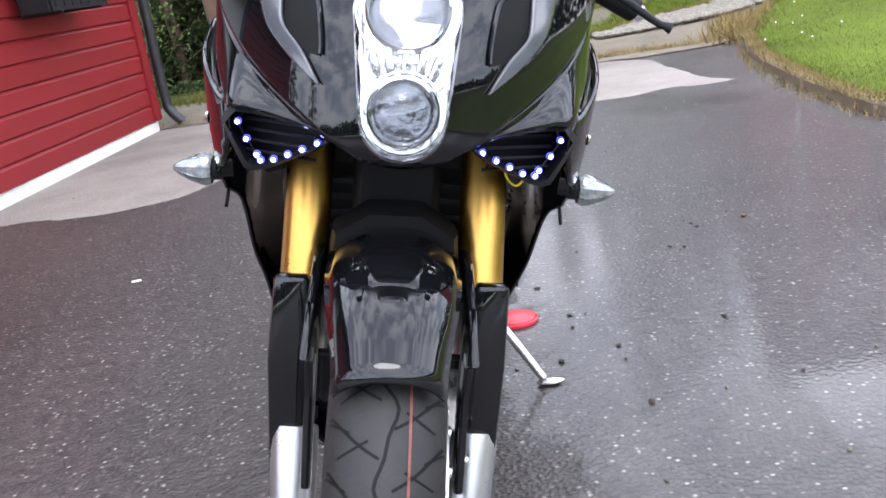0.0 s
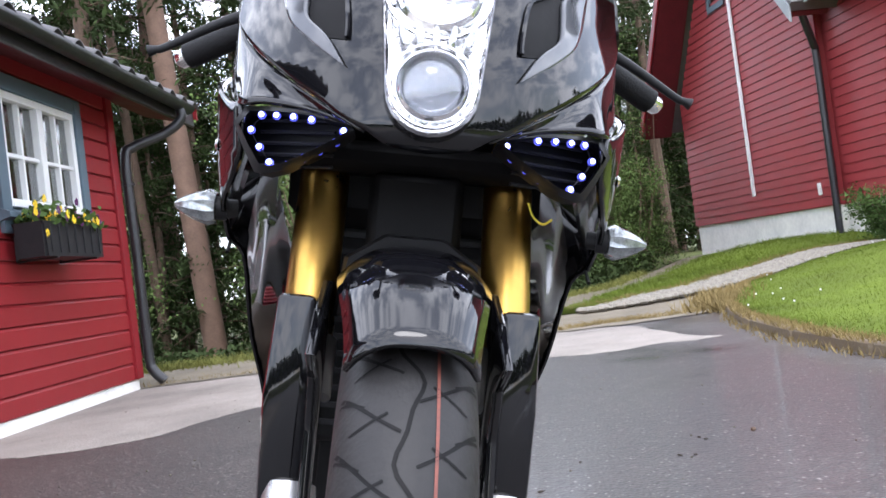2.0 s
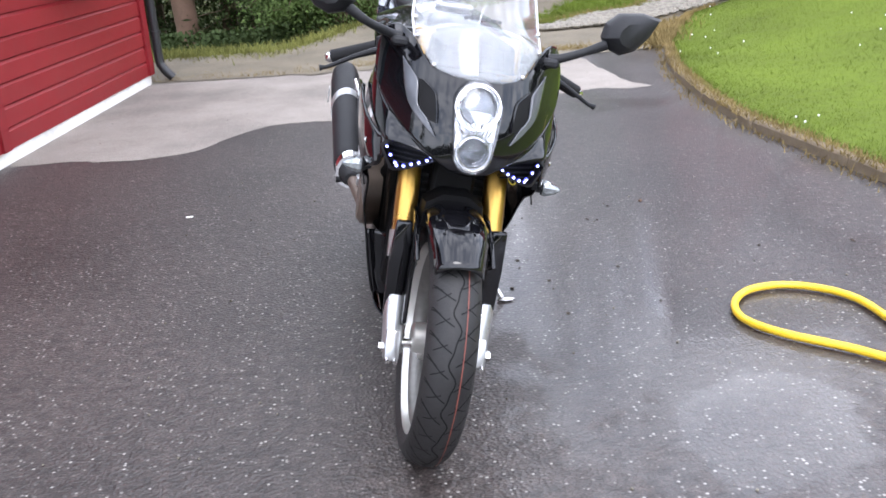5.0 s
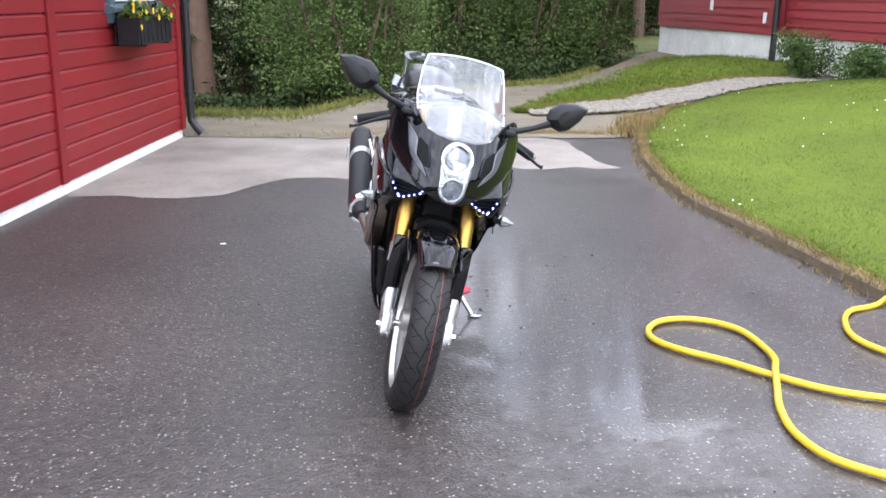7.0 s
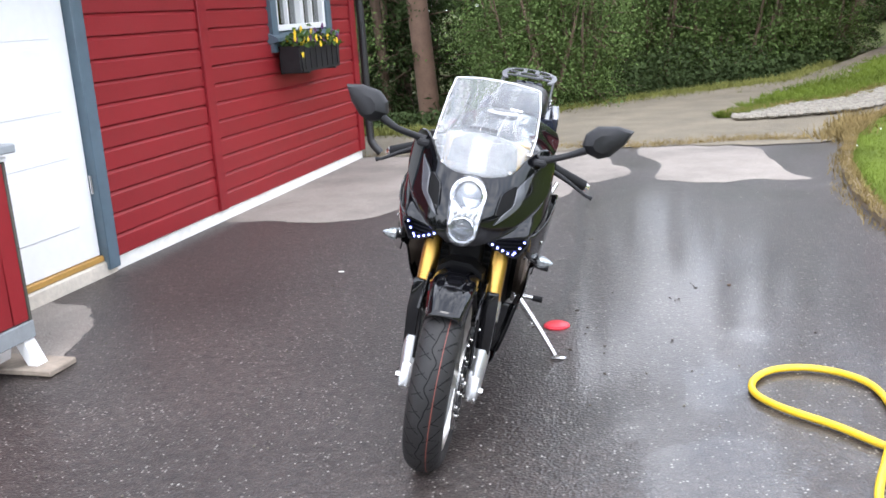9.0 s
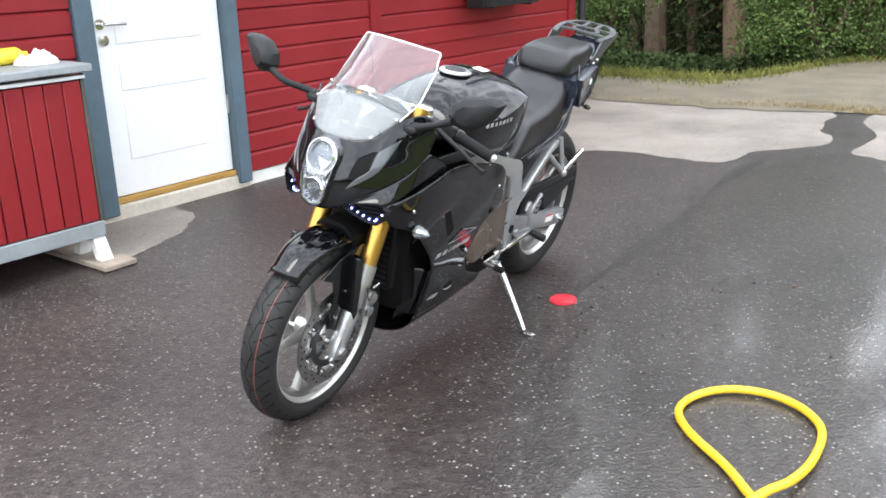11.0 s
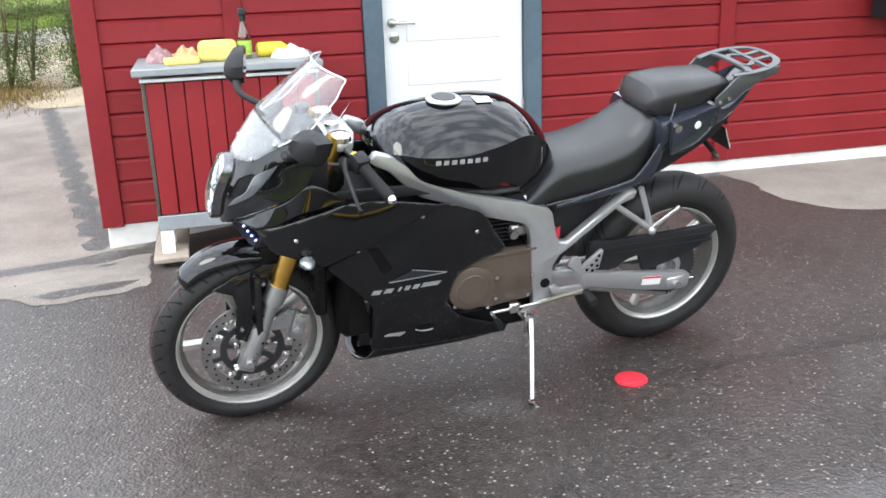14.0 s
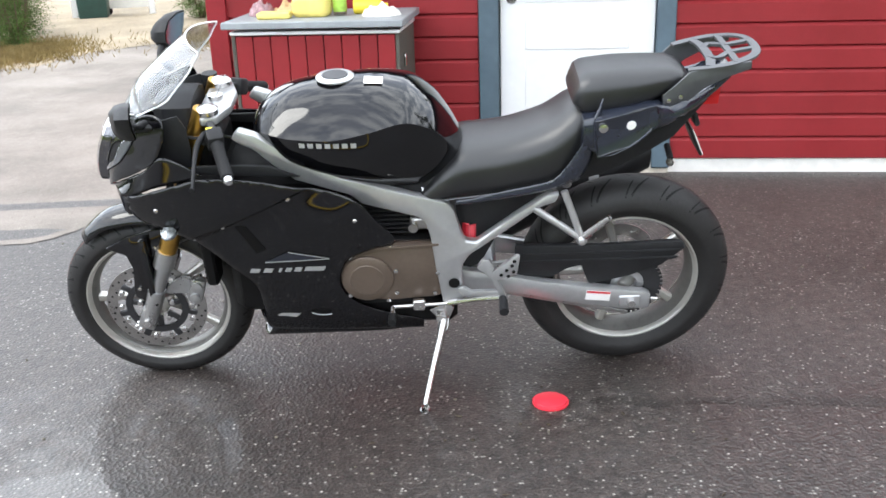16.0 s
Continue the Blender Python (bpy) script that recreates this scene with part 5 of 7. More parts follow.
def tread(centre, R, half, rim_r, style):
    """Tyre grooves as narrow near-black strips laid on its round; their shade is colour."""
    out = []
    turn = 2 * math.pi * R

    def channel(line, width):
        rows = []
        for i, (arc, x) in enumerate(line):
            p, q = line[max(0, i - 1)], line[min(len(line) - 1, i + 1)]
            d = Vector((q[0] - p[0], q[1] - p[1])).normalized()
            row = []
            for k in (-1, 0, 1):
                a2, x2 = arc - d.y * width * k * .5, x + d.x * width * k * .5
                r = tyre_r(R, half, rim_r, x2) + (.0006 if k else .0003)
                th = a2 / R
                row.append((centre[0] + x2, centre[1] + r * math.cos(th), centre[2] + r * math.sin(th)))
            rows.append(row)
        out.append(sheet(rows))

    if style == "front":
        n = 34
        step = turn / n
        zig = []
        for i in range(n):
            for k in range(6):
                zig.append((step * (i + k / 6), .008 * math.sin(2 * math.pi * (i / 2 + k / 12)) + .003 * math.sin(2 * math.pi * k / 6)))
        zig.append((turn, zig[0][1]))
        channel(zig, .0032)
        for i in range(n):
            for s in (1, -1):
                o = step * (i + (.0 if s > 0 else .5))
                channel([(o + .036 - .044 * f + .006 * math.sin(3.1 * f), s * (.006 + .044 * f)) for f in np.linspace(0, 1, 10)], .0027)
                channel([(o + .020 + .014 * f, s * (.016 + .026 * f)) for f in np.linspace(0, 1, 6)], .0023)
                channel([(o + .012 - .014 * f, s * (.033 + .018 * f)) for f in np.linspace(0, 1, 5)], .0025)
    else:
        n = 18
        step = turn / n
        for i in range(n):
            for s in (1, -1):
                o = step * (i + (.0 if s > 0 else .5))
                channel([(o + .06 * f, s * (.004 + .058 * f)) for f in np.linspace(0, 1, 8)], .0055)
                channel([(o + .05 + .03 * f, s * (.02 + .045 * f)) for f in np.linspace(0, 1, 6)], .004)
    return join(*out)


def wheel(name, centre, R, half, rim_r, rim_half, style, label):
    w = part(name, lathe([(.028, -.055), (.035, -.05), (.035, .05), (.028, .055)], 24, centre), RIM, bike, label)
    part("tyre", tyre(centre, R, half, rim_r - .004, style), RUBBER, w, "black treaded rubber tyre")
    # groove shade is coloured strips on the tyre, nothing is cut
    tagged(part("tread_relief", tread(centre, R, half, rim_r - .004, style), INSIDE, w, "tread grooves as near-black strips that hold their shade"), kind="stuff")
    prof = [(rim_r + .006, -rim_half), (rim_r + .008, -rim_half + .006), (rim_r - .004, -rim_half + .012), (rim_r - .014, -rim_half * .35), (rim_r - .014, rim_half * .35), (rim_r - .004, rim_half - .012),
            (rim_r + .008, rim_half - .006), (rim_r + .006, rim_half), (rim_r - .002, rim_half + .001), (rim_r - .006, rim_half - .005), (rim_r - .007, rim_half - .010), (rim_r - .015, rim_half * .6), (rim_r - .022, rim_half * .38), (rim_r - .026, 0),
            (rim_r - .022, -rim_half * .38), (rim_r - .015, -rim_half * .6), (rim_r - .007, -rim_half + .010), (rim_r - .006, -rim_half + .005), (rim_r - .002, -rim_half - .001)]
    part("rim_barrel", lathe(prof, 72, centre, close=True), RIM_INNER, w, "dull silver inside of the rim")
    for q in (1, -1):
        part("rim_lip", lathe([(rim_r + .0085, q * (rim_half - .004)), (rim_r + .007, q * (rim_half + .002)), (rim_r - .003, q * (rim_half + .0025)), (rim_r - .008, q * (rim_half - .004)), (rim_r - .0115, q * (rim_half - .013)), (rim_r - .004, q * (rim_half - .013))], 72, centre, close=True), RIM, w, "bright silver rim lip")
    for k in range(5):
        a = radians(180 + 72 * k)
        ring = []
        for f, ww, tt in ((.03, .020, .02), (.07, .015, .015), (.12, .011, .012), (rim_r - .018, .014, .013)):
            ring.append([(centre[0] + sx * tt, centre[1] + f * math.cos(a) - sy * ww * math.sin(a), centre[2] + f * math.sin(a) + sy * ww * math.cos(a)) for sx, sy in ((-1, -.6), (-.6, -1), (.6, -1), (1, -.6), (1, .6), (.6, 1), (-.6, 1), (-1, .6))])
        part("spoke", loft(ring), RIM, w)
    return w


fw = wheel("front_wheel", FC, .284, .055, .216, .042, "front", "silver five-spoke front wheel")
rw = wheel("rear_wheel", RC, .318, .076, .216, .058, "rear", "silver five-spoke rear wheel")
stripe = []
for i in range(121):
    th = 2 * math.pi * i / 120
    stripe.append([(x, FC[1] + r * math.cos(th), FC[2] + r * math.sin(th)) for x, r in ((.0188, .2816), (.0212, .2808))])
part("tyre_line", sheet(stripe), RUBBER_RED, fw, "thin red line round the tyre")


def drilled_disc(centre, x, r0, r1, t):
    return lathe([(r0, x - t), (r1, x - t), (r1, x + t), (r0, x + t)], 64, centre, close=True)


disc = part("brake_disc", drilled_disc(FC, .062, .118, .15, .0022), DISC, fw, "drilled steel brake disc")
holes = []
for k in range(42):
    a = 2 * math.pi * k / 42
    r = (.125, .134, .143)[k % 3]
    holes.append(moved(lathe([(0, -.003), (.0036, -.003), (.0036, .003), (0, .003)], 8), pose(FC[0] + .062, FC[1] + r * math.cos(a), FC[2] + r * math.sin(a))))
# drilled holes shown by near-black plugs that hold the holes' shade
part("disc_holes", join(*holes), INSIDE, disc)
carrier = part("disc_carrier", drilled_disc(FC, .062, .074, .094, .0045), BLACK_STEEL, fw, "black disc carrier")
for k in range(7):
    part("carrier_arm", moved(box(-.004, .004, .035, .078, -.010, .010, .003), pose(FC[0] + .0605, FC[1], FC[2], 360 * k / 7 + 12, 0, 0)), BLACK_STEEL, carrier)
    part("carrier_tab", moved(box(-.004, .004, .090, .122, -.011, .011, .004), pose(FC[0] + .0625, FC[1], FC[2], 360 * k / 7 + 38, 0, 0)), BLACK_STEEL, carrier)
for k in range(5):
    a = 2 * math.pi * k / 5 + .3
    part("disc_bolt", moved(lathe([(0, -.002), (.008, -.002), (.008, .008), (.004, .009), (0, .009)], 10), pose(FC[0] + .063, FC[1] + .05 * math.cos(a), FC[2] + .05 * math.sin(a))), STEEL, carrier)
for k in range(14):
    a = 2 * math.pi * k / 14
    part("bobbin", moved(lathe([(0, -.005), (.0075, -.005), (.0075, .008), (0, .0085)], 10), pose(FC[0] + .062, FC[1] + .108 * math.cos(a), FC[2] + .113 * math.sin(a))), STEEL, disc)
rdisc = part("brake_disc", drilled_disc(RC, -.075, .075, .115, .0025), DISC, rw)
part("sprocket", join(drilled_disc(RC, .082, .05, .098, .003), *[moved(box(-.003, .003, -.004, .004, .096, .106), pose(RC[0] + .082, RC[1], RC[2], 360 * k / 46, 0, 0)) for k in range(46)]), BLACK_STEEL, rw, "toothed dark steel sprocket")
part("sprocket_carrier", lathe([(.03, .06), (.06, .062), (.06, .08), (.03, .085)], 32, RC, close=True), ALU, rw)

# fork
RAKE = .40


def fork_y(z):
    return .005 + (z - .262) * RAKE


for s in (1, -1):
    leg = part("fork_leg", join(tube([(s * .1, fork_y(.50), .50), (s * .1, fork_y(.445), .445)], [.031, .031], 20, smooth=False), tube([(s * .1, fork_y(.46), .46), (s * .1, fork_y(.36), .36)], .0215, 20, smooth=False),
               tube([(s * .1, fork_y(.365), .365), (s * .1, fork_y(.355), .355), (s * .098, fork_y(.30), .30), (s * .096, fork_y(.245), .245)], [.026, .027, .025, .024], 20, smooth=False)), FORK_ALU, bike, "silver lower fork leg")
    part("axle_clamp", moved(box(-.017, .017, -.024, .026, -.034, .035, .007, 2), pose(s * .098, .0, .262, -22, 0, 0)), FORK_ALU, leg, "silver axle clamp")
    for dx in (-.0085, .0085):
        part("pinch_bolt", rod((s * .098 + dx, -.020, .245), (s * .098 + dx, -.040, .238), .0062), STEEL, leg)
    part("gold_tube", tube([(s * .1, fork_y(.495), .495), (s * .1, fork_y(.93), .93)], .0265, 24, smooth=False), GOLD, leg, "gold anodised upper fork tube")
    part("axle_nut", rod((s * .11, .0, .258), (s * .128, .0, .258), .012, 6), STEEL, leg)
part("axle", rod((-.1, .005, .268), (.1, .005, .268), .011), STEEL, bike)
cal = part("brake_caliper", moved(join(box(-.02, .016, -.022, .022, -.042, .042, .010, 2), lathe([(0, .014), (.016, .014), (.016, .024), (0, .026)], 16, (0, 0, .02)), lathe([(0, .014), (.016, .014), (.016, .024), (0, .026)], 16, (0, 0, -.02))), pose(.078, .155, .345, -18, 0, 0)), FORK_ALU, bike, "silver twin-piston brake caliper")
part("bleed_screw", rod((.09, .165, .395), (.1, .18, .41), .005), STEEL, cal)
part("caliper_bracket", prism([(.06, .335), (.13, .335), (.145, .39), (.125, .40), (.07, .36)], .070, .080), FORK_ALU, cal)

# front mudguard
rows = []
for i in range(25):
    a = radians(52 + 86 * i / 24)
    half = .05 + .016 * ease(i / 8) - .006 * ease((i - 15) / 9)
    row = []
    for j in range(15):
        u = 2 * j / 14 - 1
        r = .318 - .03 * abs(u) ** 3 - .01 * ease((i - 16) / 8) - .012 * ease((5 - i) / 5)
        row.append((half * u, FC[1] - r * math.cos(a), FC[2] + r * math.sin(a)))
    rows.append(row)
guard = part("front_mudguard", sheet(rows), GLOSS, bike, "glossy black front mudguard", solid=.004)
for s in (1, -1):
    wing = [(-.085, .50), (-.02, .535), (.06, .56), (.13, .56), (.12, .50), (.085, .44), (.072, .37), (.045, .315), (.0, .312), (-.03, .33), (-.028, .36), (-.018, .43), (-.03, .475)]
    part("mudguard_wing", prism(wing, s * .076, s * .086, "X", .003), GLOSS, guard)
    part("fork_cover", moved(prism([(-.018, .545), (.018, .545), (.021, .45), (.018, .318), (-.02, .318), (-.024, .45)], -.02, .0, "Y", .006), Matrix.Translation((s * .106, fork_y(.44) - .03, 0))), GLOSS, guard, "black fork cover")
for z, y in ((.36, -.01), (.43, .03), (.50, .06)):
    part("cover_bolt", lathe([(0, .086), (.006, .086), (.006, .09), (0, .091)], 10, (0, y, z)), STEEL, guard)

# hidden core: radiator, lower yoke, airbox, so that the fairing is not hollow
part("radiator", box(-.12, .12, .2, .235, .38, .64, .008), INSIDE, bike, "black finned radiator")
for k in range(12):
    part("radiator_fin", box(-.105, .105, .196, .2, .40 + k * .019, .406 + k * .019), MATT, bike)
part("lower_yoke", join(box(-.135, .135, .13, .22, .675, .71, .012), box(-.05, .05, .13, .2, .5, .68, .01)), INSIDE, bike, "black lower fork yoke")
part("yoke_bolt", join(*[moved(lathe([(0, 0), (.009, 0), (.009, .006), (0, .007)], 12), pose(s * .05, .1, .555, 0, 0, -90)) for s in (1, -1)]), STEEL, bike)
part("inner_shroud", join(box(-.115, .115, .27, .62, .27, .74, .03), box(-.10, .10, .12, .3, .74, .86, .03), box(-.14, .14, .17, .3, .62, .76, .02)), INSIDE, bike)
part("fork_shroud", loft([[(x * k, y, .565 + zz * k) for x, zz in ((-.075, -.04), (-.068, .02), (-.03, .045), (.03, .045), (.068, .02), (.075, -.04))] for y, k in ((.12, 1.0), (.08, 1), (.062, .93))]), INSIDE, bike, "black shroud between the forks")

# upper cowl
ZB = [(0, .679), (.02, .681), (.035, .684), (.055, .695), (.07, .702), (.098, .722), (.12, .737), (.139, .752), (.158, .768), (.176, .787), (.2, .822), (.207, .85)]
ZT = [(0, .872), (.06, .873), (.1, .884), (.14, .932), (.17, .948), (.185, .944), (.2, .92), (.207, .89)]


def cowl(x, z):
    base = spline(z, [.64, .66, .672, .685, .70, .75, .80, .86, .90, .95], [.03, -.004, -.026, -.038, -.043, -.039, -.025, .004, .024, .054])
    return float(base) + .155 * (abs(x) / .207) ** 2.3 + .012 * abs(x) / .207


rows = []
for i in range(61):
    x = .207 * (2 * i / 60 - 1)
    zb, zt = spline(abs(x), *zip(*ZB)), spline(abs(x), *zip(*ZT))
    rows.append([(x, cowl(x, zb + (zt - zb) * k), zb + (zt - zb) * k) for k in np.linspace(0, 1, 40)])
upper = part("upper_cowl", sheet(rows), GLOSS, bike, "glossy black nose cowl", solid=.005)


def on_cowl(poly, lift, n=8):
    """A thin raised shape that follows the nose; poly is a line of (x, z) pairs for the inner and the outer edge."""
    rows = []
    for (xa, za), (xb, zb) in poly:
        rows.append([(xa + (xb - xa) * k, cowl(xa + (xb - xa) * k, za + (zb - za) * k) - lift, za + (zb - za) * k) for k in np.linspace(0, 1, n)])
    return sheet(rows)


for s in (1, -1):
    ts = np.linspace(0, 1, 24)
    knots = [0, .25, .55, .8, 1]
    outer = [(spline(t, knots, [.156, .151, .138, .112, .079]), spline(t, knots, [.888, .855, .806, .776, .751])) for t in ts]
    inner = [(spline(t, [0, .2, .3, .55, .8, 1], [.153, .132, .122, .1195, .097, .079]), spline(t, [0, .2, .3, .55, .8, 1], [.883, .862, .848, .808, .780, .7515])) for t in ts]
    # the blade's grey includes painted sky reflection
    part("cowl_blade", on_cowl([((s * xi, zi), (s * xo, zo)) for (xi, zi), (xo, zo) in zip(inner, outer)], .007), BLADE, upper, "glossy edge blade of the intake, sky sheen in its grey", solid=.004)
    mouth_in = [(spline(t, [0, .3, .7, 1], [.112, .086, .079, .079]), spline(t, [0, .3, .7, 1], [.853, .831, .785, .776])) for t in ts]
    mouth_out = [(spline(t, [0, .3, .7, 1], [.121, .1185, .117, .096]), spline(t, [0, .3, .7, 1], [.853, .835, .805, .779])) for t in ts]
    # no hole in the cowl: a near-black sheet paints the intake's inner shade
    part("cowl_intake", on_cowl([((s * xi, zi), (s * xo, zo)) for (xi, zi), (xo, zo) in zip(mouth_in, mouth_out)], .0042), INSIDE, upper, "intake opening, its shade put in as a near-black patch")
    part("intake_lip", tube([(s * x, cowl(x, z) - .006, z) for x, z in mouth_in[::3]], .0022, 6, 3), GLOSS, upper)

for s in (1, -1):
    part("cowl_inner_side", prism([(.12, .772), (.18, .778), (.232, .788), (.236, .84), (.232, .90), (.215, .935), (.155, .92), (.12, .86)], s * .146, s * .152, "X", .002), MATT, upper, "black inner side of the nose cowl")

# headlight: a tall two-eyed lamp under one clear cover
def stadium(k, dz=0.0):
    """Outline of the lamp, a large round above a smaller one, scaled by k."""
    right = []
    for i in range(21):
        z = .78 - .09 * math.cos(math.pi * i / 20)
        if z > .822:
            w = math.sqrt(max(0, .049 ** 2 - (z - .822) ** 2))
        elif z < .730:
            w = math.sqrt(max(0, .040 ** 2 - (z - .730) ** 2))
        else:
            w = .040 + .009 * (z - .730) / .092
        right.append((w * k, .78 + (z - .78) * k + dz))
    return right + [(-x, z) for x, z in reversed(right[1:-1])]


def lampface(x, z, lift):
    return cowl(x * .6, z) - lift - .012


lamp_rim = stadium(1.0)
lamp = part("headlight", loft([[(x, lampface(x, z, -.016), z) for x, z in stadium(1.045)], [(x, lampface(x, z, .011), z) for x, z in stadium(1.018)], [(x, lampface(x, z, .011), z) for x, z in stadium(.99)], [(x, lampface(x, z, -.008), z) for x, z in stadium(.955)]], caps=False), LENS_CUP, bike, "tall twin projector headlight behind a clear cover")
part("lamp_bowl", loft([[(x, lampface(x, z, .0), z) for x, z in stadium(.965)], [(x, lampface(x, z, -.004), z) for x, z in stadium(.88)], [(x, lampface(x, z, -.003), z) for x, z in stadium(.85)], [(x, lampface(x, z, -.006), z) for x, z in stadium(.82)], [(x, lampface(x, z, -.008), z) for x, z in stadium(.3)]]), REFLECTOR, lamp, "chrome reflector bowl")
for zc, r in ((.822, .0355), (.733, .0275)):
    yc = lampface(0, zc, 0)
    tilt = -16 if zc > .8 else -8
    part("lens_ring", moved(lathe([(r, 0), (r + .006, .0), (r + .006, .012), (r + .002, .016), (r, .012)], 36, close=True), pose(0, yc + .008, zc, tilt, 0, 0) @ pose(0, 0, 0, 0, 0, -90)), CHROME, lamp, "chrome ring")
    part("projector_lens", moved(lathe([(r, .0), (r * .95, .006), (r * .8, .012), (r * .5, .017), (r * .2, .019), (0.001, .0193)], 36), pose(0, yc + .004, zc, tilt, 0, 0) @ pose(0, 0, 0, 0, 0, -90)), clear("projector_glass", (.9, .92, .94), .06), lamp, "domed projector lens")
    part("lens_cup", moved(lathe([(r, .0), (r * .97, .002), (r * .9, .0), (r * .8, -.002), (r * .5, -.004), (.001, -.005)], 30), pose(0, yc + .003, zc, tilt, 0, 0) @ pose(0, 0, 0, 0, 0, -90)), LENS_CUP, lamp, "grey cup behind the lens")
for zc, r in ((.822, .0465), (.733, .0365)):
    part("trim_ring", moved(lathe([(r, 0), (r + .0016, .0), (r + .0016, .005), (r, .005)], 40, close=True), pose(0, lampface(0, zc, 0) - .001, zc, -16 if zc > .8 else -8, 0, 0) @ pose(0, 0, 0, 0, 0, -90)), CHROME, lamp, "thin bright ring")
    for k in range(10):
        a = 2 * math.pi * (k + .5) / 10
        part("stud", ball((.9 * r * math.cos(a), lampface(.9 * r * math.cos(a), zc, .002), zc + .9 * r * math.sin(a)), .0018, n=6), CHROME, lamp)
for k in range(5):
    x = -.028 + .014 * k
    part("flute", tube([(x * .8, lampface(x, .762, .001), .762), (x, lampface(x, .776, .003), .776), (x * 1.15, lampface(x, .79, .001), .79)], [.002, .0045, .002], 8, 3), REFLECTOR, lamp)
part("lamp_cover", loft([[(x, lampface(x, z, .010 + b), z) for x, z in stadium(k)] for k, b in ((1.0, 0), (.97, .003), (.85, .006), (.6, .009), (.3, .010), (.05, .0105))], caps=False), LENS, lamp, "clear cover")

# side intakes with their light strips
for s in (1, -1):
    low = smooth_line([(.068, -.016, .7005), (.10, -.002, .7105), (.13, .010, .7165), (.155, .022, .7190), (.172, .034, .7180), (.186, .075, .727), (.201, .13, .752), (.209, .2, .772), (.2125, .262, .790)], 6)
    high = smooth_line([(x, cowl(x, spline(x, *zip(*ZB))) + .005, spline(x, *zip(*ZB)) - .001) for x in (.055, .09, .125, .15, .17, .19, .206)] + [(.209, .215, .828), (.2125, .266, .794)], 6)
    part("intake_shell", sheet([[(s * (p.x + (q.x - p.x) * k), p.y + (q.y - p.y) * k + .004 * math.sin(math.pi * k), p.z + (q.z - p.z) * k) for k in np.linspace(0, 1, 8)] for p, q in zip(low, high)]), GLOSS, bike, "glossy black cheek above the intake", solid=.004)
    opening = [(.074, .7005), (.1, .7075), (.125, .711), (.145, .7127), (.166, .7125), (.176, .700), (.165, .681), (.152, .6625), (.143, .661), (.128, .6645), (.113, .6715), (.098, .679), (.082, .6875), (.071, .695)]
    wider = [(.122 + (x - .122) * 1.12, .688 + (z - .688) * 1.2) for x, z in opening]

    def mouth(x):
        return .5 * (x - .082) - .008

    lip = [(s * (x * 1.06 - .004), mouth(x) + .010, .690 + (z - .690) * 1.25) for x, z in opening]
    ring_out = [(s * x, mouth(x), z) for x, z in opening]
    ring_mid = [(s * x, mouth(x) + .007, z) for x, z in wider]
    ring_in = [(s * x, mouth(x) + .055, z) for x, z in wider]
    it = part("side_intake", loft([lip, ring_out, ring_mid, ring_in], caps=False), MATT, bike, "black side intake with a strip of white lights")
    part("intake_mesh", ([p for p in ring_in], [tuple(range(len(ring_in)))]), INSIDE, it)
    for k in range(5):
        z = .672 + k * .011
        part("intake_fin", rod((s * .085, mouth(.085) + .045, z - .005), (s * .160, mouth(.160) + .045, z - .005), .0018, 6), MATT, it)
    leds = [(.076, .6985), (.1075, .7088), (.1255, .7112), (.1425, .7125), (.1575, .7130), (.167, .6985), (.157, .682), (.1455, .6675), (.1415, .6620), (.1275, .6650), (.1125, .6722), (.0975, .6797), (.082, .6882)]
    part("led_strip", tube([(s * x, mouth(x) + .027, z) for x, z in leds[4:9]], .0007, 5, 2), MATT, it)
    for x, z in leds:
        part("led", ball((s * x, mouth(x) + .022, z), .0026, .0024, .0026, n=8), LED, it)
        # added glowing ring, the LED's halo made as a shape
        part("led_seat", moved(lathe([(.0028, 0), (.0040, 0), (.0040, .0015), (.0028, .0015)], 12, close=True), pose(s * x, mouth(x) + .026, z, 0, 0, 90)), LED_GLOW, it)

# lower and side fairing
FZ = [.18, .22, .30, .40, .485, .60, .70, .80, .90]
FX = [.10, .122, .145, .165, .183, .206, .222, .228, .20]
GY = [-.05, .02, .08, .15, .22, .30, .40, .60, .75, .95]
GK = [.62, .72, .86, .96, .99, 1.0, 1.0, .97, .90, .80]


def facet(y0, y1, top, low, lift, n=28):
    """A small patch on the fairing between two edges given as (ys, zs)."""
    rows = []
    for y in np.linspace(y0, y1, n):
        a, b = float(np.interp(y, *low)), float(np.interp(y, *top))
        rows.append([(side_x(y, a + (b - a) * k) + lift, float(y), a + (b - a) * k) for k in (0, .5, 1)])
    return sheet(rows)


def side_x(y, z):
    """Half width of the fairing, with a sharp fold that runs up and back and a hollow below it."""
    d = z - spline(y, [.10, .174, .297, .408, .526, .66], [.545, .579, .636, .689, .748, .80])
    fold = ease((y - .12) / .08) * ease((.70 - y) / .10)
    hollow = -.013 * ease(-d / .010) * (1 - ease((-d - .02) / .16))
    return spline(z, FZ, FX) * spline(y, GY, GK) + fold * hollow


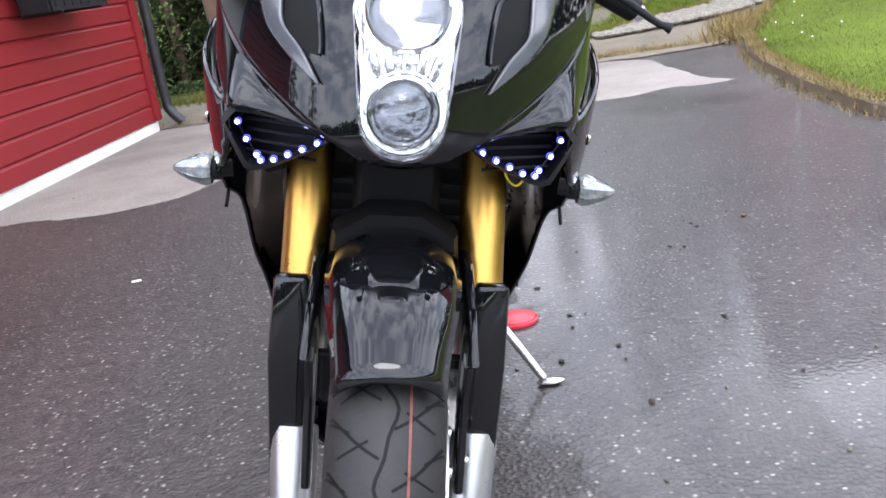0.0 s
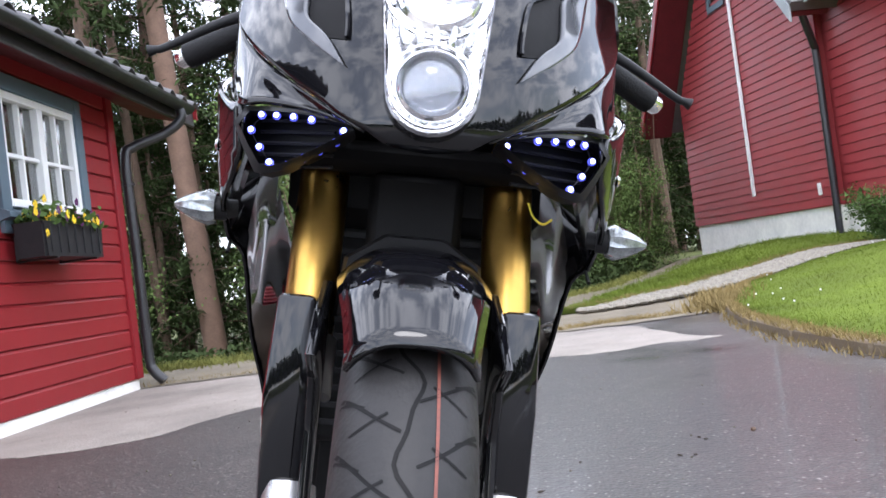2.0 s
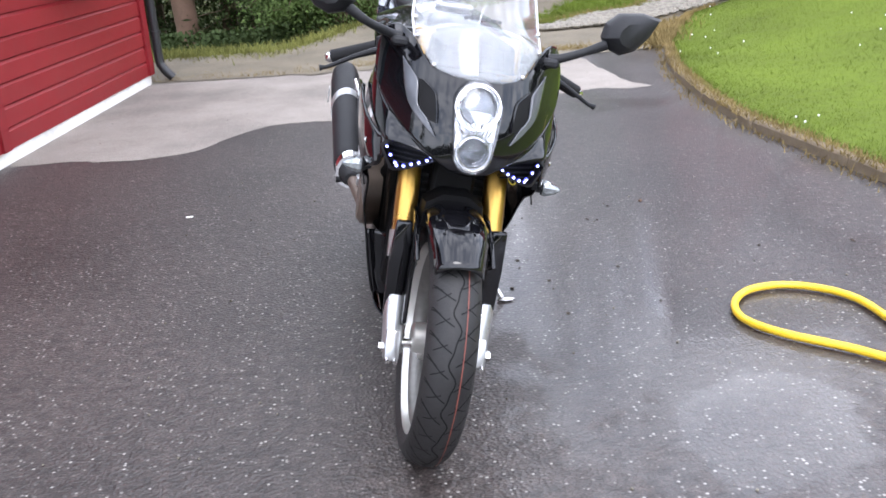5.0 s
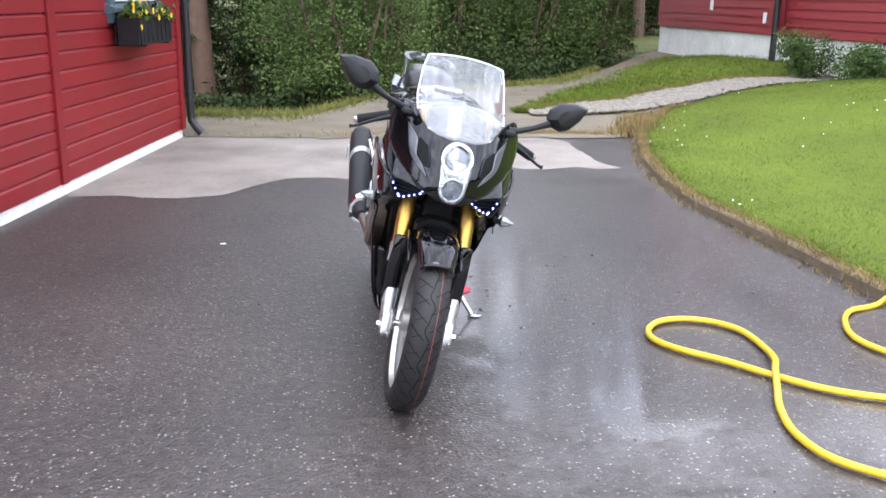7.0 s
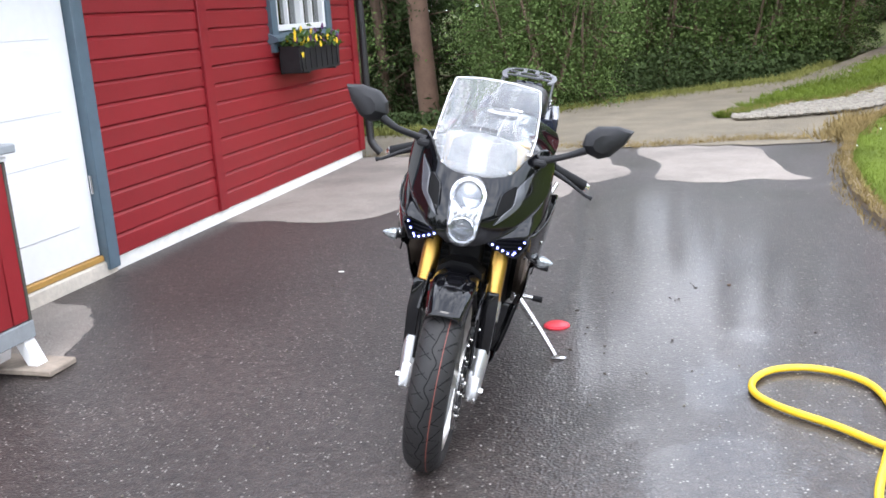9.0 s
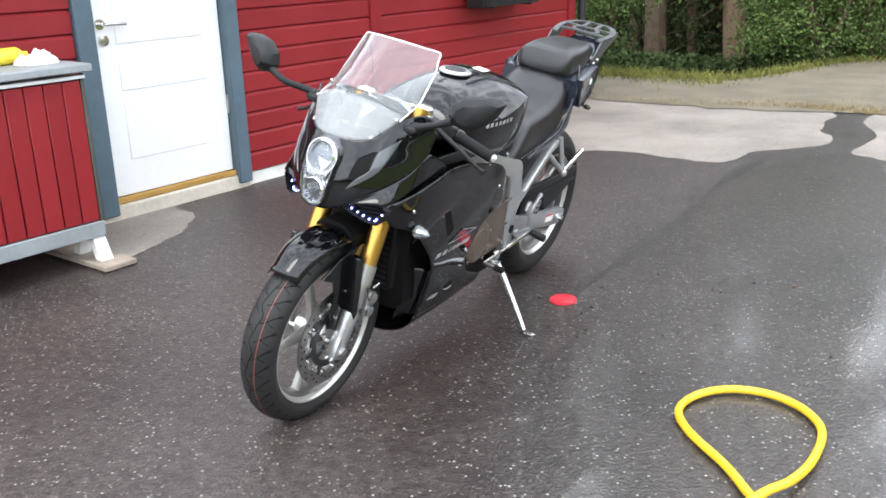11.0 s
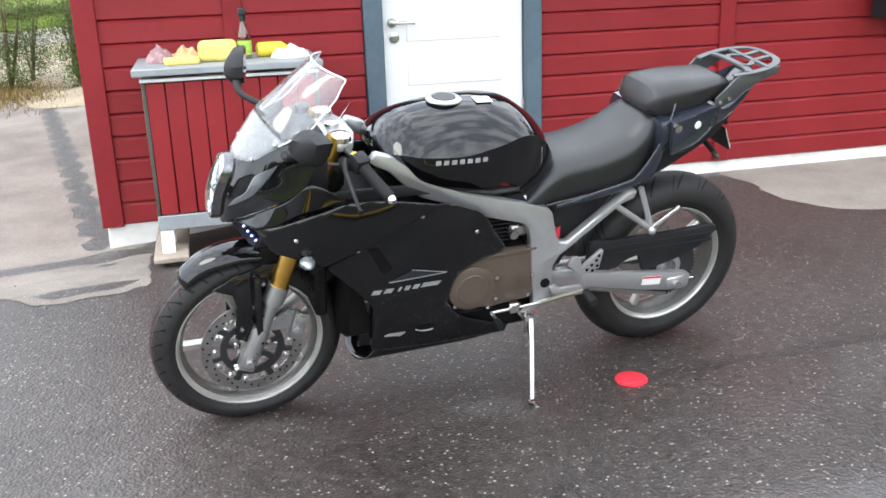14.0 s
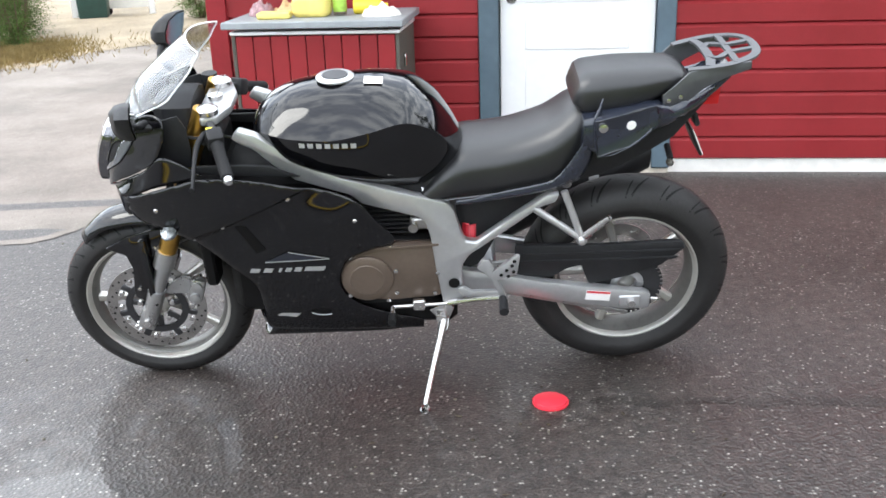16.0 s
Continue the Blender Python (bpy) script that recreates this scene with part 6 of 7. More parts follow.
def side_patch(a, b, lift=0.0, n=26, m=16):
    """The skin between an upper and a lower edge, each a list of (y, z)."""
    A, B = smooth_line([(0, *p) for p in a], 8), smooth_line([(0, *p) for p in b], 8)
    rows = []
    for i in range(n):
        f = i / (n - 1)
        p, q = A[min(len(A) - 1, round(f * (len(A) - 1)))], B[min(len(B) - 1, round(f * (len(B) - 1)))]
        rows.append([(side_x(p.y + (q.y - p.y) * k, p.z + (q.z - p.z) * k) + lift, p.y + (q.y - p.y) * k, p.z + (q.z - p.z) * k) for k in np.linspace(0, 1, m)])
    return sheet(rows)


def skin(outline, step=.012, lift=0.0):
    """The fairing's skin inside a closed line of (y, z), cut into small even facets."""
    vs, fs = fill([(p.y, p.z) for p in outline], step)
    return [(side_x(v.x, v.y) + lift, v.x, v.y) for v in vs], fs


for s in (1, -1):
    side = (lambda pc: pc) if s > 0 else mirrored
    A = [(.045, .719), (.09, .732), (.14, .753), (.20, .771), (.27, .788), (.38, .782), (.50, .757), (.65, .708), (.72, .62), (.76, .553), (.69, .53), (.625, .50), (.60, .44), (.60, .38), (.65, .317), (.74, .27), (.828, .235)]
    B = [(.046, .70), (.052, .672), (.075, .65), (.11, .638), (.15, .622), (.194, .601), (.24, .555), (.287, .505), (.325, .46), (.354, .417), (.366, .36), (.366, .29), (.372, .236), (.46, .224), (.64, .209), (.826, .196)]
    up = part("side_fairing", side(skin(smooth_line([(0, *p) for p in A], 6) + list(reversed(smooth_line([(0, *p) for p in B], 6))))), GLOSS, bike, "glossy black side fairing with silver lettering", solid=.005)
    lo = up
    scoop = [[(side_x(.366, z) - .003 - .062 * k, float(np.interp(z, [.236, .29, .40], [.372, .366, .362])) - .03 * k + .018 * math.sin(math.pi * k), z - .03 * k * (z < .30)) for k in np.linspace(0, 1, 10)] for z in np.linspace(.238, .41, 14)]
    part("belly_scoop", side(sheet(scoop)), GLOSS, up, "glossy inner wall of the belly scoop", solid=.004)
    # the slot's depth is shade painted as a patch on the skin
    part("fairing_slot", side(side_patch([(.328, .630), (.345, .631), (.360, .630)], [(.377, .537), (.392, .544), (.405, .555)], .003, 6, 12)), INSIDE, lo, "fairing opening drawn as a near-black patch of shade")
    tri = ([.398, .463, .572], [.5085, .541, .5105])
    part("fairing_facet", side(facet(.398, .572, tri, ([.398, .572], [.506, .508]), .0045)), TAIL, lo, "dark glossy triangular facet")
    part("facet_edge", side(join(facet(.396, .574, ([.396, .574], [.5085, .5115]), ([.396, .574], [.5045, .508]), .006), facet(.463, .574, ([.463, .574], [.543, .5125]), ([.463, .574], [.5395, .5095]), .006))), SILVER_INK, lo, "thin silver edge")
    part("fairing_seam", side(tube([(side_x(y, z) + .001, y, z) for y, z in ((.17, .58), (.30, .633), (.40, .675), (.485, .714))], .0022, 6)), INSIDE, up)
    for y, z in ((.299, .633), (.484, .714), (.655, .638), (.13, .69)):
        part("fairing_screw", side(moved(lathe([(0, 0), (.007, 0), (.005, .003), (0, .004)], 12), pose(side_x(y, z) + .002, y, z))), STEEL, up)
    ind = part("indicator", side(join(tube([(.19, .165, .627), (.208, .16, .626)], .010, 12, smooth=False), tube([(.20, .162, .626), (.212, .16, .626)], .013, 10, smooth=False))), MATT, bike, "clear front indicator on a black stalk")
    part("indicator_lens", side(loft([[(x, .155 + ry * (1 + .09 * (k % 2)) * math.cos(2 * math.pi * k / 20), .626 + rz * (1 + .09 * (k % 2)) * math.sin(2 * math.pi * k / 20)) for k in range(20)] for x, ry, rz in ((.210, .018, .015), (.218, .021, .018), (.232, .018, .014), (.246, .010, .008), (.254, .003, .003))])), pbr("indicator_plastic", (.3, .32, .33), .12, vary=.6, scale=90, metal=.6), ind, "faceted clear lens")
    # lettering on the lower panel as plain shapes
    if s > 0:
        yy = .345
        for w, gap in ((.032, .006), (.03, .012), (.014, .005), (.022, .004), (.024, .004), (.062, 0)):
            part("badge_bar", side_patch([(yy + .008, .482), (yy + w + .002, .480)], [(yy, .466), (yy + w - .006, .464)], .003, 5, 4), SILVER_INK, lo)
            yy += w + gap
        part("belly_badge", side_patch([(.398, .292), (.416, .300), (.469, .296)], [(.402, .289), (.425, .286), (.452, .281)], .004, 8, 4), SILVER_INK, lo, "silver sliver badge")
        # pocket shade is a near-black patch over the unbroken fairing
        part("belly_pocket", side_patch([(.497, .306), (.53, .311), (.560, .305)], [(.502, .294), (.53, .286), (.556, .288)], .003, 8, 4), INSIDE, lo, "small pocket with its shade as a near-black patch")
        part("pocket_lip", tube([(side_x(y, z) + .004, y, z) for y, z in ((.500, .296), (.515, .289), (.535, .285), (.558, .287))], .0016, 6, 4), SILVER_INK, lo, "thin bright lip")
# belly pan: a hull that drops from both fairings to a keel and ends in a nose in front
hull = []
for f in np.linspace(0, 1, 22):
    y0 = .374 + .452 * f
    z0 = float(np.interp(y0, [.372, .46, .64, .826], [.238, .226, .211, .198]))
    y1, z1 = .328 + .49 * f, .163 + .004 * math.sin(math.pi * f) + .024 * max(0, f - .75) / .25
    half = side_x(y0, z0) - .004
    hull.append([(half * math.cos(a), y0 + (y1 - y0) * math.sin(a) ** 1.2, z0 + (z1 - z0) * math.sin(a) ** .8) for a in np.linspace(.001, math.pi - .001, 23)])
part("belly_pan", sheet(hull), GLOSS, bike, "glossy black belly pan with a pointed nose", solid=.004)
for s in (1, -1):
    part("inner_panel", prism([(.20, .778), (.25, .80), (.36, .80), (.44, .795), (.52, .76), (.40, .765), (.28, .775)], s * .165, s * .175, "X", .003), MATT, bike)
part("wire", tube([(.118, .13, .658), (.122, .115, .643), (.132, .112, .636), (.142, .12, .642)], .0014, 6), YELLOW_BRIGHT, bike, "thin yellow wire")

# screen
CV = [(0, .006, .868), (.33, .088, .985), (.66, .175, 1.06), (1, .238, 1.108)]
EV = [(0, .094, .046, .878), (.25, .138, .108, .932), (.5, .142, .19, .968), (.8, .136, .262, 1.045), (1, .124, .291, 1.092)]


def screen_at(u, v):
    c = [float(np.interp(v, [q[0] for q in CV], [q[k] for q in CV])) for k in (1, 2)]
    e = [float(np.interp(v, [q[0] for q in EV], [q[k] for q in EV])) for k in (1, 2, 3)]
    k = abs(u) ** 2.2
    return e[0] * u, c[0] + (e[1] - c[0]) * k, c[1] + (e[2] - c[1]) * k


ws = part("windscreen", sheet([[screen_at(u, v) for u in np.linspace(-1, 1, 33)] for v in np.linspace(.3, 1, 20)]), SCREEN, bike, "clear bubble windscreen", solid=.003)
part("dotted_band", sheet([[screen_at(u, v) for u in np.linspace(-1, 1, 33)] for v in np.linspace(0, .3, 10)]), SCREEN_DOTS, ws, "dotted pale lower band of the screen", solid=.003)
edge = [screen_at(-1, v) for v in np.linspace(.25, 1, 12)] + [screen_at(u, 1) for u in np.linspace(-.8, .8, 9)] + [screen_at(1, v) for v in np.linspace(1, .25, 12)]
part("screen_edge", tube(edge, .0022, 6, 2), pbr("polished_edge", (.8, .82, .84), .15, vary=.05), ws)
for u in (-1, 1):
    for v in (0.02, .24, .44):
        x, y, z = screen_at(u * .97, v)
        part("screen_bolt", ball((x, y - .005, z + .003), .0055, .004, .0055, n=10), STEEL, ws, "bright screw")
for k in range(7):
    u0 = -.3 + k * .085
    part("badge_bar", sheet([[tuple(Vector(screen_at(u, v)) + Vector((0, -.004, .002))) for u in np.linspace(u0, u0 + .065, 4)] for v in (.325, .35)]), DARK_INK, ws)
part("dashboard", loft([[(x * k, y, .90 + z * k) for x, z in ((-.1, -.03), (-.09, .03), (-.04, .05), (.04, .05), (.09, .03), (.1, -.03))] for y, k in ((.13, .7), (.16, 1), (.22, 1), (.235, .9))]), MATT, bike, "black instrument binnacle")

# mirrors
for s, tip in ((1, (.400, .165, 1.03)), (-1, (.401, .113, 1.039))):
    yb = tip[1]
    shape = [(.404, 1.040), (.36, 1.047), (.305, 1.040), (.277, 1.015), (.272, .985), (.29, .962), (.322, .952), (.352, .963), (.385, 1.0)]
    m = part("mirror", loft([[(s * (.335 + (x - .335) * k), yb + d + (x - .404) * .25, 1.0 + (z - 1.0) * k) for x, z in shape] for d, k in ((.016, 1), (.0, 1.02), (-.02, .9), (-.034, .55))]), MATT, bike, "black rear-view mirror")
    part("mirror_glass", ([(s * (.335 + (x - .335) * .93), yb + .0185 + (x - .404) * .25, 1.0 + (z - 1.0) * .93) for x, z in shape], [tuple(range(len(shape)))]), CHROME, m, "mirror glass")
    part("mirror_stem", tube([(s * .285, yb - .035, .972), (s * .24, yb - .03, .948), (s * .19, .13, .928), (s * .165, .135, .92)], [.012, .009, .010, .014], 10), MATT, m)
    part("mirror_foot", box(s * .165 - .02, s * .165 + .02, .11, .16, .905, .925, .006), MATT, m)

# tank
TY = [.385, .40, .44, .50, .60, .70, .80, .87, .92, .955]
TT = [.865, .892, .925, .950, .966, .972, .957, .918, .858, .795]
TB = [.84, .81, .775, .745, .715, .69, .672, .662, .672, .71]
TW = [.06, .105, .150, .178, .192, .195, .180, .150, .115, .07]
TC = [.848, .866, .876, .872, .870, .888, .908, .876, .815, .757]
rings = []
for f in np.linspace(0, 1, 60):
    y = .385 + .57 * f
    t, b, w, crease = (spline(y, TY, q) for q in (TT, TB, TW, TC))
    ring = []
    for k in range(72):
        a = 2 * math.pi * k / 72
        c, u = math.cos(a), math.sin(a)
        if u >= 0:
            ring.append((w * c, y, crease + (t - crease) * (1 - abs(c) ** 2.2)))
        else:
            ring.append((w * abs(c) ** .45 * (1 if c > 0 else -1) * (1 + .08 * u), y, crease - (crease - b) * abs(u) ** .8))
    rings.append(ring)
tank = part("fuel_tank", loft(rings), GLOSS, bike, "glossy black fuel tank with silver lettering")
part("filler_ring", moved(lathe([(.034, 0), (.052, .0), (.052, .004), (.047, .008), (.036, .009), (.034, .006)], 40, close=True), pose(-.0, .615, .968, 0, -90, 0)), ALU, tank, "silver ring of the filler cap")
part("filler_cap", moved(lathe([(0, .004), (.034, .004), (.033, .010), (.01, .011), (0, .011)], 36), pose(0, .615, .968, 0, -90, 0)), BLACK_STEEL, tank, "black filler cap")
part("sticker", moved(box(-.02, .02, -.025, .025, -.0005, .001), pose(.035, .72, .9715, -3, 5, 0)), PAPER, tank, "white warning sticker")


def tank_x(y, z):
    b, w, crease = (spline(y, TY, q) for q in (TB, TW, TC))
    u = min(.98, ((crease - z) / (crease - b)) ** 1.25)
    return w * math.sqrt(1 - u * u) ** .45 * (1 - .08 * u)


yy = .527
for k in range(7):
    w = .0145
    rows = [[(tank_x(y, z) + .0025, y, z) for z in (.850, .857, .864)] for y in np.linspace(yy, yy + w, 4)]
    part("badge_bar", sheet(rows), SILVER_INK, tank)
    yy += .0225

for s in (1, -1):
    part("tank_skirt", prism([(.40, .845), (.46, .79), (.64, .715), (.85, .665), (.93, .675), (.92, .72), (.80, .735), (.62, .765), (.46, .85)], s * .10, s * .124, "X", .004), MATT, bike, "black plastic panel under the tank")

# seats
SY = [.825, .86, .90, .955, 1.05, 1.18, 1.265, 1.30]
ST = [.672, .712, .757, .790, .800, .838, .895, .905]
SB = [.655, .650, .648, .648, .655, .675, .70, .76]
SW = [.135, .150, .152, .148, .142, .140, .126, .10]


def saddle(y0, y1, Y, T, B, W, n=26, flat=.55):
    rings = []
    for y in np.linspace(y0, y1, n):
        t, b, w = (spline(float(y), Y, q) for q in (T, B, W))
        ring = []
        for k in range(28):
            a = 2 * math.pi * k / 28
            c, s = math.cos(a), math.sin(a)
            x = w * abs(c) ** flat * (1 if c >= 0 else -1) * (1 + (.14 if s < 0 else 0) * abs(s))
            z = (t + b) / 2 + (t - b) / 2 * abs(s) ** .8 * (1 if s >= 0 else -1)
            ring.append((x, float(y), z))
        rings.append(ring)
    return loft(rings)


part("rider_seat", saddle(.825, 1.30, SY, ST, SB, SW), SEAT, bike, "black vinyl rider seat")
part("pillion_seat", saddle(1.25, 1.565, [1.25, 1.262, 1.29, 1.39, 1.50, 1.55, 1.565], [.93, .968, .982, .99, .99, .975, .955], [.90, .885, .872, .885, .92, .935, .945], [.08, .098, .108, .108, .092, .078, .06], 22), SEAT, bike, "black vinyl pillion seat")
for s in (1, -1):
    trim = []
    for y in np.linspace(.90, 1.27, 9):
        t, b, w = (spline(float(y), SY, q) for q in (ST, SB, SW))
        trim.append((s * w * 1.0, float(y), (t + b) / 2 - (t - b) / 2 * .72))
    part("seat_trim", tube(trim, .0028, 6, 3), GUNMETAL, bike, "thin grey edge below the seat")

# tail
for s in (1, -1):
    rows = []
    for y in np.linspace(.93, 1.30, 22):
        y = float(y)
        t, b, w = (spline(y, SY, q) for q in (ST, SB, SW))
        lo_z = (t + b) / 2 - (t - b) / 2 * .72 - .012
        hi_z = lo_z + .012 + .012 * ease((y - .95) / .15) + .145 * ease((y - 1.19) / .11)
        rows.append([(s * (w * (1.03 + .02 * math.sin(math.pi * k)) + .006 + .018 * ease((y - 1.2) / .1)), y + .02 * k * ease((y - 1.19) / .08), lo_z + (hi_z - lo_z) * k) for k in np.linspace(0, 1, 6)])
    part("tail_rail", sheet(rows), TAIL, bike, "narrow blue-black tail fairing along the seat", solid=.005)
rings = []
for f in np.linspace(0, 1, 20):
    y = 1.27 + .40 * f
    t = np.interp(y, [1.27, 1.45, 1.50, 1.60, 1.67], [.885, .918, .905, .938, .982])
    b = np.interp(y, [1.27, 1.35, 1.50, 1.60, 1.67], [.765, .785, .84, .895, .95])
    w = np.interp(y, [1.27, 1.40, 1.55, 1.67], [.158, .155, .12, .06])
    rings.append([(x * w, y, b + (t - b) * z) for x, z in ((-.75, 0), (-.92, .25), (-1, .5), (-.98, .8), (-.9, 1), (-.5, 1.02), (0, 1.03), (.5, 1.02), (.9, 1), (.98, .8), (1, .5), (.92, .25), (.75, 0), (0, -.02))])
tail = part("tail_fairing", loft(rings), TAIL, bike, "dark blue-black glossy tail fairing")
for s in (1, -1):
    panel = [(1.297, .888), (1.36, .902), (1.455, .922), (1.470, .880), (1.440, .845), (1.396, .812), (1.309, .786)]
    wide = {0: .160, 1: .158, 2: .148, 3: .146, 4: .150, 5: .155, 6: .160}
    rim_line = [(s * (wide[k] + .002), y, z) for k, (y, z) in enumerate(panel)]
    part("tail_side_panel", loft([[(s * (wide[k] - d), 1.38 + (y - 1.38) * f, .856 + (z - .856) * f) for k, (y, z) in enumerate(panel)] for d, f in ((.02, 1.0), (0, 1.0), (-.003, .985), (-.001, .93))]), TAIL, tail, "recessed blue-black side panel of the tail")
    part("panel_edge", tube(rim_line + rim_line[:1], .002, 6, 2), TAIL, tail)
part("undertail", prism([(1.22, .66), (1.26, .78), (1.50, .87), (1.60, .94), (1.62, .92), (1.53, .80), (1.46, .755), (1.34, .69)], -.085, .085, "X", .012), MATT, bike, "matt black undertail")
for s in (1, -1):
    part("tail_bolt", moved(lathe([(0, 0), (.014, 0), (.012, .004), (0, .005)], 16), pose(s * .153, 1.393, .872, 0, 0, 0 if s > 0 else 180)), PAPER, tail, "round pale bolt")
    part("seat_lock", moved(lathe([(0, 0), (.012, 0), (.012, .012), (.006, .014), (0, .014)], 14), pose(s * .152, 1.32, .868, 0, 0, 0 if s > 0 else 180)), STEEL, tail)
part("tail_lamp", loft([[(x * k, y, z) for x, z in ((-.04, .875), (.04, .875), (.045, .925), (-.045, .925))] for y, k in ((1.59, 1), (1.642, .97), (1.650, .93))]), RED_LENS, tail, "red tail lamp")
pl = part("rear_mudguard", join(moved(box(-.035, .035, -.008, .008, -.07, 0, .006), pose(0, 1.58, .87, 22, 0, 0)), moved(box(-.055, .055, -.004, .004, -.045, .045, .004), pose(0, 1.60, .765, 25, 0, 0))), MATT, bike, "black number plate holder")
part("number_plate", moved(box(-.05, .05, -.002, .002, -.04, .04, .004), pose(0, 1.607, .762, 25, 0, 0)), PAPER, pl, "plain white number plate")
for s in (1, -1):
    ri = part("rear_indicator", rod((s * .05, 1.52, .76), (s * .1, 1.52, .745), .009), MATT, bike, "clear rear indicator on a black stalk")
    part("indicator_lens", ball((s * .118, 1.515, .742), .016, .011, .010, n=12), pbr("rear_indicator_plastic", (.05, .045, .035), .2), ri)

# rack
def flat_bar(pts, w, z0, z1):
    """A flat strip of steel along a line of (x, y), rising slightly to the rear."""
    pts = [(x * .94, 1.542 + (y - 1.49) * .79) for x, y in pts]
    line = smooth_line([(x, y, 0) for x, y in pts], 6) if len(pts) > 2 else [Vector((x, y, 0)) for x, y in pts]
    rings = []
    for i, p in enumerate(line):
        d = (line[min(i + 1, len(line) - 1)] - line[max(0, i - 1)]).normalized()
        n = Vector((-d.y, d.x, 0)) * w / 2
        up = (p.y - 1.73) * .16 - .002
        rings.append([(p.x + n.x, p.y + n.y, z0 + up), (p.x - n.x, p.y - n.y, z0 + up), (p.x - n.x, p.y - n.y, z1 + up), (p.x + n.x, p.y + n.y, z1 + up)])
    return loft(rings)


rack = part("luggage_rack", flat_bar([(-.1, 1.49), (-.112, 1.56), (-.112, 1.63), (-.085, 1.70), (-.04, 1.728), (.04, 1.728), (.085, 1.70), (.112, 1.63), (.112, 1.56), (.1, 1.49)], .022, 1.025, 1.031), GUNMETAL, bike, "grey steel luggage rack with cut-outs")
part("cross_bar", flat_bar([(-.105, 1.56), (-.05, 1.575), (.05, 1.575), (.105, 1.56)], .024, 1.0245, 1.0315), GUNMETAL, rack)
part("cross_bar", flat_bar([(-.108, 1.645), (.108, 1.645)], .018, 1.0245, 1.0315), GUNMETAL, rack)
for sx in (1, -1):
    part("link_bar", flat_bar([(sx * .03, 1.57), (sx * .055, 1.60), (sx * .03, 1.65), (sx * .03, 1.725)], .016, 1.024, 1.032), GUNMETAL, rack)
    part("rack_arm", prism([(1.478, .932), (1.512, .962), (1.544, .996), (1.60, 1.006), (1.70, 1.021), (1.702, 1.0), (1.64, .978), (1.586, .95), (1.545, .914), (1.485, .899)], sx * .104, sx * .111, "X", .002), GUNMETAL, rack)
    for y, z in ((1.495, .92), (1.525, .93)):
        part("rack_bolt", lathe([(0, 0), (.007, 0), (.006, .005), (0, .006)], 10, (sx * .112, y, z)), STEEL, rack)

# frame and swingarm
SPAR = [(.345, .868), (.366, .892), (.41, .876), (.455, .843), (.506, .803), (.62, .745), (.80, .689), (.905, .658), (.925, .635), (.945, .56), (.957, .533), (.985, .528), (1.10, .615), (1.18, .672), (1.215, .675),
        (1.205, .648), (1.165, .635), (1.02, .525), (.965, .485), (.945, .45), (.950, .318), (.89, .310), (.868, .458), (.858, .55), (.845, .597), (.826, .615), (.674, .662), (.646, .690), (.50, .742), (.45, .785), (.40, .835), (.366, .852)]
for s in (1, -1):
    fr = part("frame_spar", prism(SPAR, s * .125, s * .158, "X", .007, 2), ALU, bike, "silver painted twin-spar frame")
    part("pivot_cap", lathe([(0, s * .155), (.016, s * .155), (.016, s * .1615), (.008, s * .163), (0, s * .163)], 20, (0, .921, .395)), INSIDE, fr, "black pivot plug")
    sw = part("swingarm", prism([(.93, .42), (1.09, .385), (1.247, .354), (1.485, .318), (1.502, .31), (1.502, .264), (1.488, .257), (1.424, .257), (1.292, .281), (1.10, .326), (.93, .345)], s * .095, s * .125, "X", .008, 2), ALU, bike, "silver box-section swingarm")
    part("axle_plate", moved(box(-.004, .004, -.035, .03, -.02, .02, .004), pose(s * .127, 1.442, .29)), ALU, sw)
    part("rear_axle_nut", rod((s * .127, 1.442, .29), (s * .145, 1.442, .29), .013, 6), STEEL, sw)
    part("adjuster", rod((s * .11, 1.505, .286), (s * .11, 1.525, .284), .006), STEEL, sw)
part("swingarm_bridge", box(-.1, .1, .96, 1.05, .33, .40, .015), ALU, bike)
part("arm_sticker", moved(box(-.0006, .0006, -.036, .036, -.016, .016), pose(.1262, 1.345, .312, -6, 0, 0)), PAPER, bike, "white sticker with red heading")
part("sticker_heading", moved(box(-.0007, .0007, -.035, .035, .008, .015), pose(.1265, 1.345, .312, -6, 0, 0)), RED_PLASTIC, bike)
guard_ = part("chain_guard", prism([(1.10, .478), (1.36, .473), (1.565, .480), (1.586, .474), (1.592, .455), (1.558, .426), (1.53, .40), (1.43, .362), (1.32, .338), (1.306, .372), (1.295, .406), (1.255, .397), (1.21, .368), (1.10, .372)], .085, .105, "X", .005), MATT, bike, "black plastic chain guard")
for z0, z1 in ((.452, .456), (.428, .424)):
    part("guard_rib", prism([(1.11, z0), (1.57, z0 + .004), (1.575, z0), (1.555, z0 - .008), (1.11, z0 - .007)], .104, .1085, "X", .0015), MATT, guard_)
ch = []
for k in range(64):
    f = k / 63
    ch.append(moved(box(-.006, .006, -.006, .006, -.007, .007, .002), pose(.082, .92 + .52 * f, .345 - .125 * f, -13 if k % 2 else -13, 0, 0)))
    ch.append(moved(box(-.006, .006, -.006, .006, -.007, .007, .002), pose(.082, .92 + .52 * f, .405 + .018 * f, 2, 0, 0)))
tagged(part("drive_chain", join(*ch), DISC, bike, "steel drive chain"), kind="stuff")
